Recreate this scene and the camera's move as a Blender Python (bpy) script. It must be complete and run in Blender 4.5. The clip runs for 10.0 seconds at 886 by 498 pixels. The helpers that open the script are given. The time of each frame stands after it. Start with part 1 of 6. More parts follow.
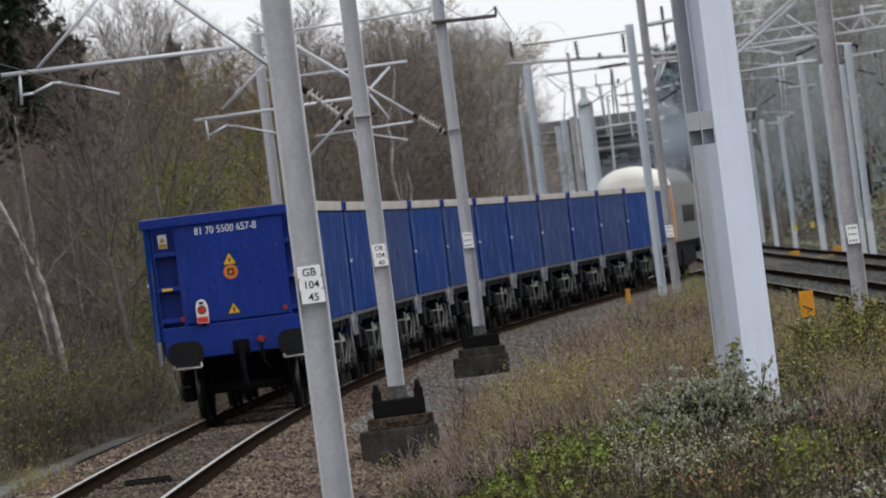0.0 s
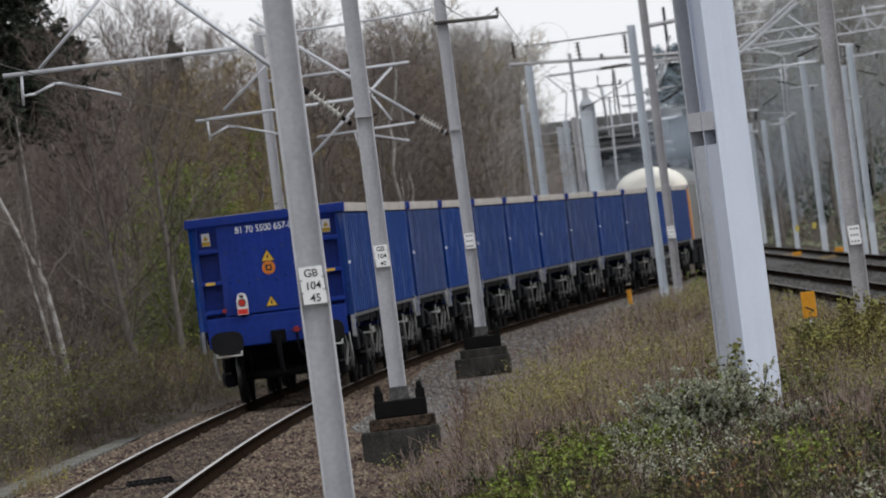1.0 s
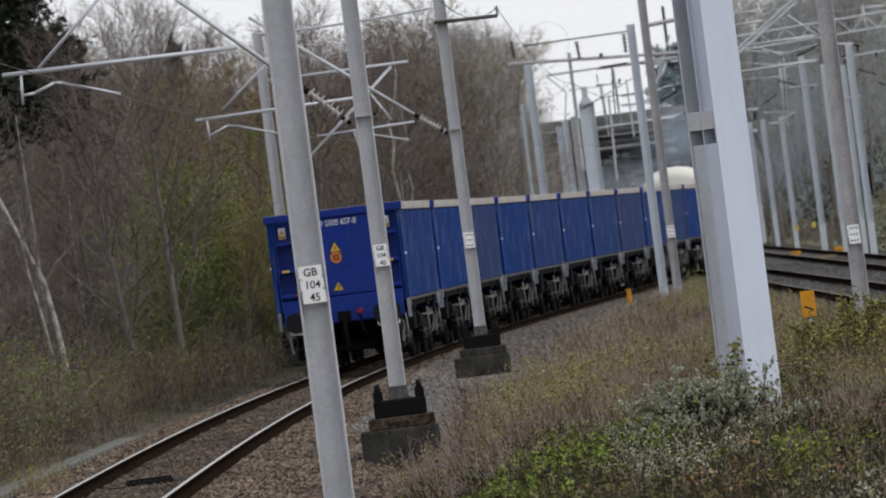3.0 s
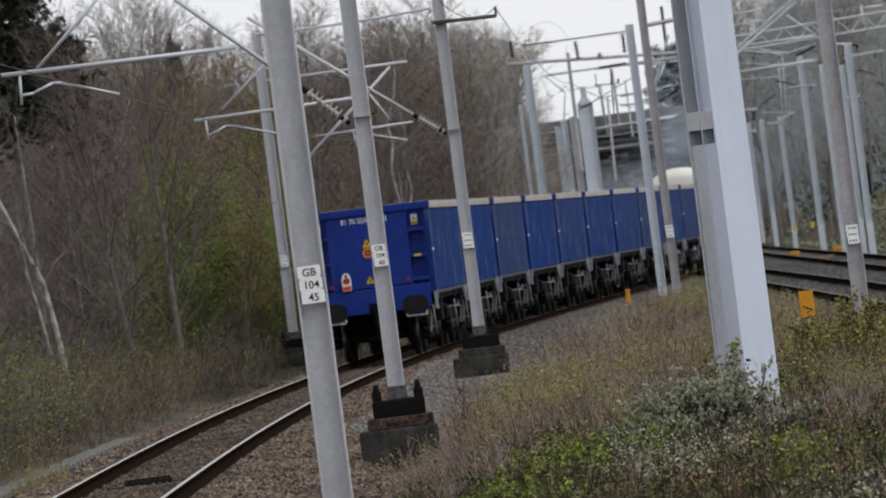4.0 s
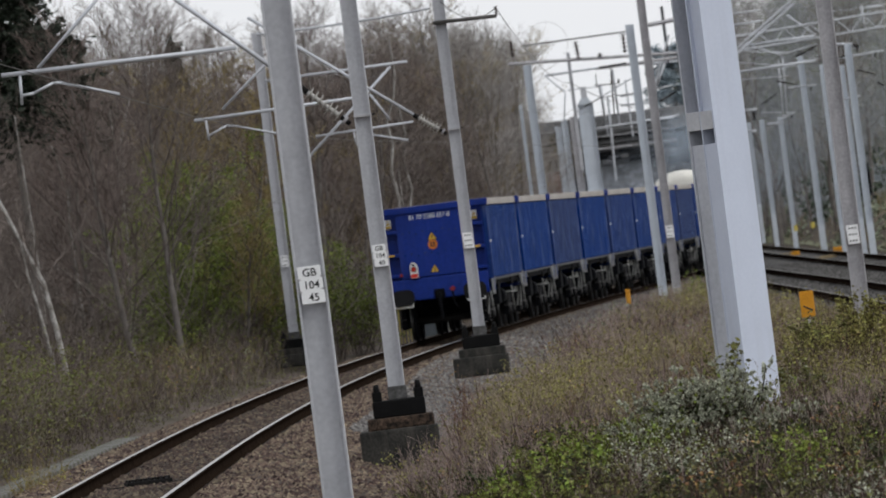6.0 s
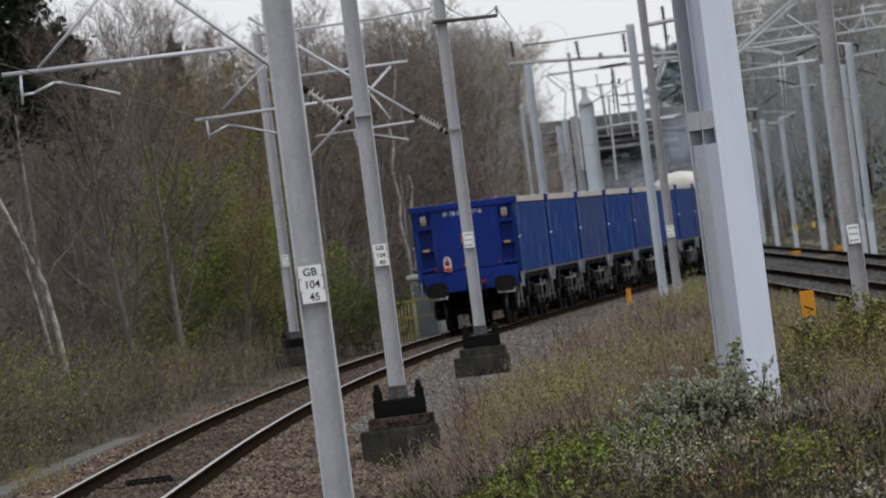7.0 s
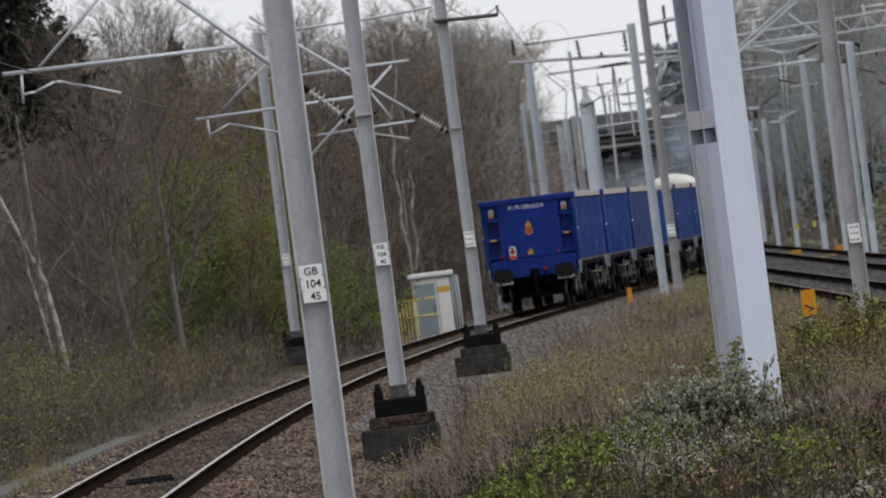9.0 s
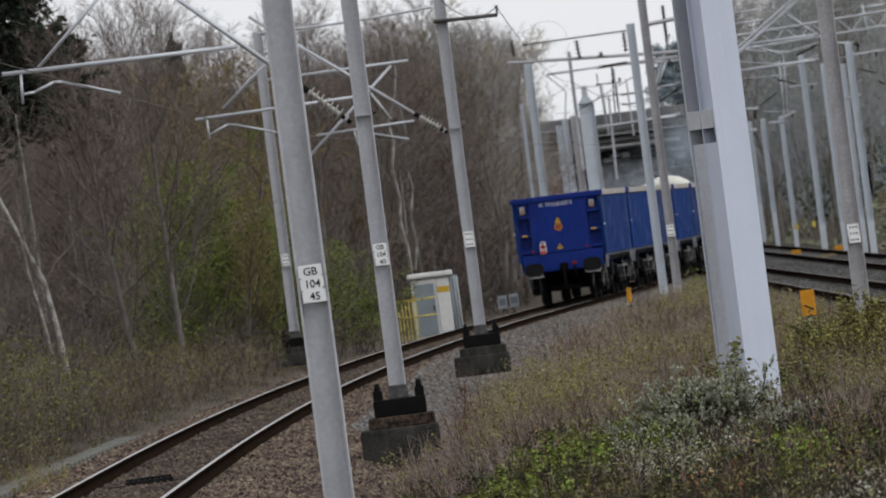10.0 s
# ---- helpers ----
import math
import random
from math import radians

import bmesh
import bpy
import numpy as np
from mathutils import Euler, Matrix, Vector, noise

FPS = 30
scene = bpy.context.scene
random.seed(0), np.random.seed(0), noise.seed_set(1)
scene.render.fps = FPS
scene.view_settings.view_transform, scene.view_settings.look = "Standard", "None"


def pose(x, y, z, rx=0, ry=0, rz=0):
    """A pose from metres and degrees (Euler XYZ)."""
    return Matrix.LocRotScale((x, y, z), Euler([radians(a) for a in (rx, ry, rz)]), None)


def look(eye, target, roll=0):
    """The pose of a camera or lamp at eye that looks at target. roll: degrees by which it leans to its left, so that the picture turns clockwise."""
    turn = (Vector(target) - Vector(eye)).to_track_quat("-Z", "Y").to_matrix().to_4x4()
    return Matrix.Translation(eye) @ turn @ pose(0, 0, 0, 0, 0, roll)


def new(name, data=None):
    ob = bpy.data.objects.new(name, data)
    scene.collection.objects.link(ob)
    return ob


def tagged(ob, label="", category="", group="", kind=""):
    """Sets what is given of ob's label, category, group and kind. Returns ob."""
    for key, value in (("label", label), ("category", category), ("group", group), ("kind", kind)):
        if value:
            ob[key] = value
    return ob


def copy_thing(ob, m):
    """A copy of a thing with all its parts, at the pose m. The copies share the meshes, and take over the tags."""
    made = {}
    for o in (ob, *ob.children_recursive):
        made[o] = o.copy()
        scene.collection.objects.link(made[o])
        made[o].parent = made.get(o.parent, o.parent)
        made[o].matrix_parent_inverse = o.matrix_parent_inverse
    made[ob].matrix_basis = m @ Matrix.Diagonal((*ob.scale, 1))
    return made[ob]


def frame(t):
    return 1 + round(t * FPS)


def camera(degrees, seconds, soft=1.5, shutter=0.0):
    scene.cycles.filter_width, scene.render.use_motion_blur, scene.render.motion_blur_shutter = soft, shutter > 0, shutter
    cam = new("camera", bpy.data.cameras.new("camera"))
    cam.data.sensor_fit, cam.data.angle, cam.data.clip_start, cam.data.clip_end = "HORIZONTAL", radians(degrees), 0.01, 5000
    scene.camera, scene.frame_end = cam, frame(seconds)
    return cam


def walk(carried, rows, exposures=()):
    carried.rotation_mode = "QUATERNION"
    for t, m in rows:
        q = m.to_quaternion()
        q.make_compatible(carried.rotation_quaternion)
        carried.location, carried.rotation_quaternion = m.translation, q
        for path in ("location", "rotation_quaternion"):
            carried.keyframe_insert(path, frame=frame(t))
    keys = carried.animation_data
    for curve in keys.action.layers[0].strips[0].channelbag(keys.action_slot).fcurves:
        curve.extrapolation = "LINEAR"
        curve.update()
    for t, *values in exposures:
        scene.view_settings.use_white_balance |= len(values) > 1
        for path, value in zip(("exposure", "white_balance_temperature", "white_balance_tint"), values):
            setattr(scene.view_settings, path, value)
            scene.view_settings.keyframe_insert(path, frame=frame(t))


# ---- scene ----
# ---- camera ----
cam = camera(5.626, 10.0, soft=1.8)
cam.data.dof.use_dof, cam.data.dof.focus_distance, cam.data.dof.aperture_fstop = True, 92.0, 11.5
EYE = (0, 0, 2.365)


def aim(dx, dz):
    """A small sway of the long lens about its rest direction."""
    return look(EYE, (dx, 100, 2.2554 + dz), -7.199)


walk(cam, [
    (0, aim(-0.00000, 0.00000)),
    (0.5, aim(-0.00963, 0.00374)),
    (1, aim(-0.01817, 0.01114)),
    (1.5, aim(-0.01920, 0.00306)),
    (2, aim(-0.01927, 0.00243)),
    (2.5, aim(-0.01920, 0.00306)),
    (3.2, aim(-0.00987, 0.00188)),
    (4, aim(0.00016, 0.00124)),
    (4.5, aim(0.00288, 0.00279)),
    (5, aim(0.00397, 0.00645)),
    (5.5, aim(0.00125, 0.00490)),
    (6.2, aim(-0.00420, 0.00179)),
    (7, aim(-0.00956, -0.00069)),
    (7.5, aim(-0.01058, -0.00877)),
    (8, aim(-0.01937, -0.00829)),
    (8.5, aim(-0.02310, -0.00782)),
    (9, aim(-0.01999, -0.00821)),
    (9.5, aim(-0.01245, -0.00853)),
    (10, aim(-0.01361, -0.00776)),
], [(0, 0.12), (0.8, 0.07), (2, 0.02), (4, -0.02), (7, -0.06), (10, -0.09)])

# ---- world and light: overcast spring day ----
world = bpy.data.worlds.new("overcast_sky")
scene.world = world
world.use_nodes = True
wn, wl = world.node_tree.nodes, world.node_tree.links
sky = wn.new("ShaderNodeTexSky")
sky.sky_type, sky.sun_disc = "NISHITA", False
sky.sun_elevation, sky.sun_rotation = radians(43), radians(117)
cloud = wn.new("ShaderNodeMix")
cloud.data_type = "RGBA"
cloud.inputs["Factor"].default_value = 0.93
cloud.inputs["B"].default_value = (8.95, 9.1, 9.5, 1)
wl.new(sky.outputs["Color"], cloud.inputs["A"])
wl.new(cloud.outputs["Result"], wn["Background"].inputs["Color"])
wn["Background"].inputs["Strength"].default_value = 0.1
sun_data = bpy.data.lights.new("sun", "SUN")
sun_data.energy, sun_data.angle, sun_data.color = 1.45, radians(40), (0.97, 0.98, 0.98)
sun = new("sun", sun_data)
sun.matrix_world = look((60, -30, 62), (0, 0, 0))


# ---- materials ----
def material(name, colour, rough=0.7, metal=0.0, vary=0.25, scale=3.0, fine=40.0, bump=0.1, tint=None, island=0.0, stain=0.0, spec=None, each=0.0, dirt_colour=(0.16, 0.14, 0.12)):
    """A surface with broad patches, fine grain and a little relief, at world size."""
    m = bpy.data.materials.new(name)
    m.use_nodes = True
    nt = m.node_tree
    n, l = nt.nodes, nt.links
    bsdf = n["Principled BSDF"]
    co = n.new("ShaderNodeTexCoord")
    big, small = n.new("ShaderNodeTexNoise"), n.new("ShaderNodeTexNoise")
    big.inputs["Scale"].default_value, big.inputs["Detail"].default_value = scale, 4
    small.inputs["Scale"].default_value, small.inputs["Detail"].default_value = fine, 3
    for q in (big, small):
        l.new(co.outputs["Object"], q.inputs["Vector"])
    other = tint or tuple(c * (1 - vary) for c in colour)
    ramp = n.new("ShaderNodeValToRGB")
    ramp.color_ramp.elements[0].position, ramp.color_ramp.elements[1].position = 0.35, 0.65
    ramp.color_ramp.elements[0].color, ramp.color_ramp.elements[1].color = (*other, 1), (*colour, 1)
    l.new(big.outputs["Fac"], ramp.inputs["Fac"])
    grain = n.new("ShaderNodeMix")
    grain.data_type, grain.blend_type = "RGBA", "OVERLAY"
    grain.inputs["Factor"].default_value = min(1.0, vary * 1.6)
    l.new(ramp.outputs["Color"], grain.inputs["A"])
    l.new(small.outputs["Fac"], grain.inputs["B"])
    last = grain.outputs["Result"]
    if island:
        geo = n.new("ShaderNodeNewGeometry")
        hsv = n.new("ShaderNodeHueSaturation")
        scaled, hue = n.new("ShaderNodeMapRange"), n.new("ShaderNodeMapRange")
        scaled.inputs["To Min"].default_value, scaled.inputs["To Max"].default_value = 1 - island, 1 + island
        hue.inputs["To Min"].default_value, hue.inputs["To Max"].default_value = 0.5 - island * 0.05, 0.5 + island * 0.05
        l.new(geo.outputs["Random Per Island"], scaled.inputs["Value"])
        l.new(geo.outputs["Random Per Island"], hue.inputs["Value"])
        l.new(scaled.outputs["Result"], hsv.inputs["Value"])
        l.new(hue.outputs["Result"], hsv.inputs["Hue"])
        l.new(last, hsv.inputs["Color"])
        last = hsv.outputs["Color"]
    if each:
        info, shift, tone = n.new("ShaderNodeObjectInfo"), n.new("ShaderNodeHueSaturation"), n.new("ShaderNodeMapRange")
        tone.inputs["To Min"].default_value, tone.inputs["To Max"].default_value = 1 - each, 1 + 0.6 * each
        l.new(info.outputs["Random"], tone.inputs["Value"])
        l.new(tone.outputs["Result"], shift.inputs["Saturation"])
        l.new(tone.outputs["Result"], shift.inputs["Value"])
        l.new(last, shift.inputs["Color"])
        last = shift.outputs["Color"]
    if stain:
        streak = n.new("ShaderNodeTexNoise")
        mp = n.new("ShaderNodeMapping")
        mp.inputs["Scale"].default_value = (9, 9, 0.7)
        l.new(co.outputs["Object"], mp.inputs["Vector"])
        l.new(mp.outputs["Vector"], streak.inputs["Vector"])
        streak.inputs["Scale"].default_value, streak.inputs["Detail"].default_value = 1.0, 5
        cut = n.new("ShaderNodeMapRange")
        cut.inputs["From Min"].default_value, cut.inputs["From Max"].default_value = 0.52, 0.75
        cut.inputs["To Max"].default_value = stain
        l.new(streak.outputs["Fac"], cut.inputs["Value"])
        dirt = n.new("ShaderNodeMix")
        dirt.data_type = "RGBA"
        dirt.inputs["B"].default_value = (*dirt_colour, 1)
        l.new(cut.outputs["Result"], dirt.inputs["Factor"])
        l.new(last, dirt.inputs["A"])
        last = dirt.outputs["Result"]
    l.new(last, bsdf.inputs["Base Color"])
    rr = n.new("ShaderNodeMapRange")
    rr.inputs["To Min"].default_value, rr.inputs["To Max"].default_value = max(0.02, rough - 0.12), min(1, rough + 0.12)
    l.new(big.outputs["Fac"], rr.inputs["Value"])
    l.new(rr.outputs["Result"], bsdf.inputs["Roughness"])
    bsdf.inputs["Metallic"].default_value = metal
    bsdf.inputs["Specular IOR Level"].default_value = spec if spec is not None else (0.12 if rough > 0.7 else 0.3)
    if bump:
        b = n.new("ShaderNodeBump")
        b.inputs["Strength"].default_value, b.inputs["Distance"].default_value = bump, 0.02
        l.new(small.outputs["Fac"], b.inputs["Height"])
        l.new(b.outputs["Normal"], bsdf.inputs["Normal"])
    return m


BLUE = material("blue_paint", (0.004, 0.024, 0.198), 0.5, vary=0.2, scale=1.2, fine=14, bump=0.03, stain=0.06, spec=0.2)
# end-wall blue darkened to put in the shade between wagons
BLUE_GAP_SHADE = material("gap_shade_blue_paint", (0.004, 0.018, 0.075), 0.8, vary=0.4, scale=1.5, fine=14, bump=0.03, stain=0.15, spec=0.05)
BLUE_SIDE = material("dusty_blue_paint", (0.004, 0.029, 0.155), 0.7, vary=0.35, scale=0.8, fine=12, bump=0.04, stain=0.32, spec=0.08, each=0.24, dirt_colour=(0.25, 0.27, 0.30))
RIB_PALE = material("paler_rib_blue", (0.042, 0.088, 0.262), 0.85, vary=0.4, scale=1.4, fine=14, stain=0.3, spec=0.05, each=0.1, dirt_colour=(0.30, 0.31, 0.33))
DUST = material("stone_dust", (0.42, 0.39, 0.36), 0.9, vary=0.25, scale=2, fine=30, stain=0.3)
BLACK = material("black_underframe", (0.0075, 0.0078, 0.0095), 0.85, vary=0.4, scale=3, fine=30, spec=0.05)
SOOT = material("dark_grey_steel", (0.014, 0.013, 0.0125), 0.8, vary=0.5, scale=4, fine=30)
GREYPART = material("dusty_grey_castings", (0.060, 0.058, 0.058), 0.8, vary=0.6, scale=5, fine=40)
RUBBER = material("buffer_black", (0.010, 0.010, 0.011), 0.6, vary=0.4, scale=5, fine=30, spec=0.15)
WHITE = material("white_paint", (0.72, 0.72, 0.70), 0.6, vary=0.12, scale=4)
LEVER = material("off_white_levers", (0.27, 0.27, 0.26), 0.6, vary=0.3, scale=6)
SILL = material("dusty_sill", (0.115, 0.115, 0.118), 0.85, vary=0.5, scale=1.5, fine=20, stain=0.25)
DUSTGREY = material("grey_dusty_steel", (0.25, 0.248, 0.25), 0.85, vary=0.4, scale=3, fine=20, stain=0.2)
YELLOW = material("yellow_label", (0.58, 0.36, 0.035), 0.6, vary=0.12)
RAILYELLOW = material("faded_yellow_rail", (0.60, 0.48, 0.10), 0.6, vary=0.25, scale=4, stain=0.15)
ORANGE = material("orange_label", (0.50, 0.15, 0.018), 0.6, vary=0.12)
RED = material("red_paint", (0.55, 0.03, 0.02), 0.5, vary=0.15)
DULLRED = material("dull_red_paint", (0.24, 0.016, 0.022), 0.5, vary=0.25)
INK = material("black_lettering", (0.02, 0.02, 0.02), 0.6, vary=0.1)
FADED = material("faded_grey_lettering", (0.20, 0.20, 0.20), 0.6, vary=0.2)
LETTER = material("white_lettering", (0.7, 0.7, 0.7), 0.6, vary=0.1)
GALV = material("galvanised_mast", (0.52, 0.525, 0.55), 0.55, metal=0.05, vary=0.12, scale=2.5, fine=22, bump=0.03, stain=0.15)
GALV_OLD = material("weathered_mast", (0.46, 0.45, 0.465), 0.7, metal=0.1, vary=0.2, scale=2, fine=22, bump=0.03, stain=0.25)
# galvanising paled and blued so the colour carries distance haze
GALV_HAZE = material("haze_paled_galvanising", (0.57, 0.61, 0.66), 0.5, metal=0.05, vary=0.1, scale=2.0, fine=20, bump=0.02, stain=0.12)
TUBE = material("aluminium_tube", (0.52, 0.535, 0.57), 0.45, metal=0.2, vary=0.12, scale=4)
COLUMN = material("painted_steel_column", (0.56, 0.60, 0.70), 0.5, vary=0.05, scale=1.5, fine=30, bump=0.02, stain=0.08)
# column paint made darker, shade put into the colour of recess and rear flange
COLUMN_SHADE = material("shade_toned_column_paint", (0.50, 0.515, 0.56), 0.7, vary=0.12, scale=1.2, fine=20, bump=0.02, stain=0.12)
PLATE = material("enamel_plate", (0.86, 0.86, 0.86), 0.4, vary=0.05, scale=6, stain=0.06)
CERAMIC = material("grey_porcelain", (0.47, 0.455, 0.425), 0.3, vary=0.15)
DARKCER = material("brown_porcelain", (0.05, 0.035, 0.03), 0.3, vary=0.2)
WIRE = material("copper_wire", (0.09, 0.085, 0.08), 0.6, metal=0.4, vary=0.2)
COLUMN_DIRT = material("stained_mast_foot", (0.11, 0.108, 0.105), 0.8, vary=0.5, scale=6, fine=30, stain=0.3)
STEELBASE = material("black_tarred_base", (0.006, 0.006, 0.006), 0.8, vary=0.4, scale=6)
CONCRETE = material("dirty_concrete", (0.05, 0.047, 0.042), 0.9, vary=0.5, scale=3, fine=30, bump=0.3, stain=0.25, tint=(0.022, 0.022, 0.020))
PLINTH = material("mossy_brown_plinth", (0.085, 0.058, 0.042), 0.95, vary=0.8, scale=14, fine=50, bump=0.6, tint=(0.010, 0.009, 0.008))
TROUGH = material("pale_concrete_trough", (0.19, 0.19, 0.185), 0.9, vary=0.5, scale=1.1, fine=18, bump=0.3, tint=(0.06, 0.056, 0.03))
RAILTOP = material("polished_rail_head", (0.42, 0.41, 0.40), 0.34, metal=0.8, vary=0.3, scale=3)
TREAD = material("worn_wheel_tread", (0.06, 0.059, 0.058), 0.34, metal=0.8, vary=0.3, scale=4)
DULLRAIL = material("dull_rail_head", (0.16, 0.145, 0.13), 0.55, metal=0.5, vary=0.4, scale=3)
RAILSIDE = material("rusty_rail_web", (0.022, 0.015, 0.011), 0.95, vary=0.5, scale=6, fine=40, spec=0.0)
OILSTONE = material("oil_stained_stone", (0.098, 0.070, 0.055), 0.85, vary=0.5, scale=0.5, fine=20, island=0.8, bump=0.2)
SLEEPER = material("stained_sleeper", (0.06, 0.05, 0.042), 0.9, vary=0.4, scale=5)
BALLAST = material("stone_ballast_bed", (0.072, 0.054, 0.044), 0.95, vary=0.5, scale=1.2, fine=14, bump=0.9, tint=(0.036, 0.026, 0.021))
OILY = material("oily_ballast", (0.10, 0.096, 0.092), 0.95, vary=0.5, scale=0.8, fine=9, bump=0.9, tint=(0.05, 0.047, 0.044), island=0.4)
STONE = material("ballast_stone", (0.138, 0.098, 0.077), 0.9, vary=0.45, scale=0.5, fine=20, island=0.85, bump=0.2)
EARTH = material("earth_and_litter", (0.100, 0.078, 0.064), 0.95, vary=0.5, scale=0.6, fine=9, bump=0.8, tint=(0.060, 0.052, 0.036))
CABGREY = material("grey_cabinet_door", (0.24, 0.28, 0.31), 0.5, vary=0.12)
BARK = material("brown_bark", (0.165, 0.148, 0.135), 0.9, vary=0.4, scale=3, island=0.3)
BRUSH = material("dark_brushwood", (0.140, 0.115, 0.100), 0.9, vary=0.4, scale=0.4, fine=3, island=0.2)
TWIG = material("bare_twigs", (0.195, 0.163, 0.145), 0.9, vary=0.4, scale=0.3, fine=3, island=0.15)
TWIG_RED = material("reddish_bare_twigs", (0.192, 0.150, 0.133), 0.9, vary=0.4, scale=0.3, fine=3, island=0.15)
TWIG_OCHRE = material("ochre_budding_twigs", (0.23, 0.175, 0.08), 0.9, vary=0.3, scale=0.5, fine=3, island=0.45)
BIRCH = material("white_birch_bark", (0.36, 0.345, 0.325), 0.8, vary=0.6, scale=4, fine=25, tint=(0.14, 0.125, 0.11))
LEAF_NEW = material("fresh_spring_leaves", (0.178, 0.216, 0.050), 0.8, vary=0.35, scale=0.7, island=0.3, bump=0)
LEAF_OLIVE = material("olive_leaves", (0.165, 0.162, 0.055), 0.8, vary=0.35, scale=0.8, island=0.5, bump=0)
LEAF_BRIGHT = material("bright_bramble_leaves", (0.178, 0.212, 0.042), 0.8, vary=0.35, scale=1.5, island=0.6, bump=0)
LEAF_GREY = material("silvery_catkins", (0.40, 0.41, 0.315), 0.85, vary=0.3, scale=6, island=0.5, bump=0)
# near-black green leaves that paint shade into undergrowth and bushes
LEAF_SHADE = material("shade_dark_leaves", (0.055, 0.066, 0.028), 0.75, vary=0.35, scale=1.5, island=0.5, bump=0)
LEAF_RUST = material("withered_rusty_leaves", (0.27, 0.165, 0.075), 0.85, vary=0.35, scale=0.8, island=0.5, bump=0)
LEAF_DARK = material("dark_evergreen_needles", (0.020, 0.029, 0.017), 0.7, vary=0.3, scale=1.5, island=0.5, bump=0)
DRY = material("dry_brown_stems", (0.285, 0.225, 0.208), 0.9, vary=0.35, scale=0.35, fine=4, island=0.25, bump=0, tint=(0.225, 0.165, 0.145))
LIMB = material("dark_tree_limbs", (0.160, 0.136, 0.121), 0.9, vary=0.4, scale=0.6, fine=6, island=0.4)
# needles of the far conifer, blue-grey to paint in the haze
NEEDLE_HAZE = material("haze_blued_needles", (0.33, 0.40, 0.44), 0.8, vary=0.3, scale=0.6, island=0.4, bump=0)
LEAF_IVY = material("dull_ivy_leaves", (0.115, 0.140, 0.105), 0.8, vary=0.4, scale=0.6, island=0.5, bump=0)
CANE = material("dark_canes", (0.060, 0.040, 0.032), 0.9, vary=0.4, scale=0.7, fine=4, island=0.5, bump=0)
REDCANE = material("red_brown_canes", (0.150, 0.085, 0.068), 0.85, vary=0.35, scale=0.8, fine=5, island=0.4, bump=0)
BUD = material("yellow_green_buds", (0.235, 0.212, 0.070), 0.85, vary=0.3, scale=1.5, island=0.5, bump=0)
GRAVEL = material("grey_gravel", (0.162, 0.152, 0.145), 0.9, vary=0.4, scale=0.6, fine=20, island=0.55, bump=0.2)
STRAW = material("straw_grass", (0.29, 0.24, 0.158), 0.9, vary=0.35, scale=0.7, fine=4, island=0.3, bump=0)
RETAIN = material("sooty_stone_wall", (0.31, 0.32, 0.345), 0.9, vary=0.45, scale=0.5, fine=5, stain=0.2, each=0.35)
# far twigs: both tones are lightened to imitate haze
TWIG_HAZE = material("haze_paled_twigs", (0.335, 0.348, 0.37), 0.9, vary=0.25, scale=0.5, fine=3, island=0.15)
TWIG_HALF_HAZE = material("haze_lightened_brown_twigs", (0.31, 0.288, 0.270), 0.9, vary=0.3, scale=0.5, fine=3, island=0.2)
BRICK = material("sooty_brick", (0.20, 0.085, 0.06), 0.9, vary=0.4, scale=0.7)
BRIDGE = material("weathered_bridge_steel", (0.20, 0.20, 0.205), 0.8, vary=0.45, scale=0.5, fine=6, stain=0.3)
CREAM = material("cream_tank_paint", (0.74, 0.71, 0.63), 0.5, vary=0.1, scale=1.0, stain=0.08)
LEAF_PALE = material("pale_grass_tufts", (0.265, 0.29, 0.205), 0.9, vary=0.35, scale=0.3, fine=3, island=0.4, bump=0)
GRASSBANK = material("rough_grass_bank", (0.20, 0.215, 0.135), 0.95, vary=0.4, scale=0.35, fine=4, bump=0.8, tint=(0.13, 0.13, 0.08))
LOCO = material("grey_loco_paint", (0.135, 0.138, 0.135), 0.6, vary=0.3, scale=1, stain=0.3)
# orange muted to put the haze before the locomotive into it
AMBER = material("orange_loco_paint", (0.58, 0.26, 0.10), 0.45, vary=0.12, stain=0.1)
SIGNORANGE = material("orange_marker_paint", (0.62, 0.27, 0.012), 0.6, vary=0.2, scale=5, stain=0.2)
SMOKE = bpy.data.materials.new("thin_exhaust_smoke")
SMOKE.use_nodes = True


def smoke_nodes(mat, density):
    """Thin grey haze that fades out from each wisp's middle."""
    nt = mat.node_tree
    n, l = nt.nodes, nt.links
    bsdf = n["Principled BSDF"]
    bsdf.inputs["Base Color"].default_value = (0.56, 0.65, 0.76, 1)
    bsdf.inputs["Roughness"].default_value, bsdf.inputs["Specular IOR Level"].default_value = 1.0, 0.0
    co, fade, wisp, mul = n.new("ShaderNodeTexCoord"), n.new("ShaderNodeTexGradient"), n.new("ShaderNodeTexNoise"), n.new("ShaderNodeMath")
    fade.gradient_type = "QUADRATIC_SPHERE"
    wisp.inputs["Scale"].default_value, wisp.inputs["Detail"].default_value = 2.2, 4
    mul.operation = "MULTIPLY"
    l.new(co.outputs["Object"], fade.inputs["Vector"])
    l.new(co.outputs["Object"], wisp.inputs["Vector"])
    l.new(fade.outputs["Fac"], mul.inputs[0])
    l.new(wisp.outputs["Fac"], mul.inputs[1])
    gain = n.new("ShaderNodeMath")
    gain.operation, gain.inputs[1].default_value = "MULTIPLY", density
    l.new(mul.outputs["Value"], gain.inputs[0])
    l.new(gain.outputs["Value"], bsdf.inputs["Alpha"])


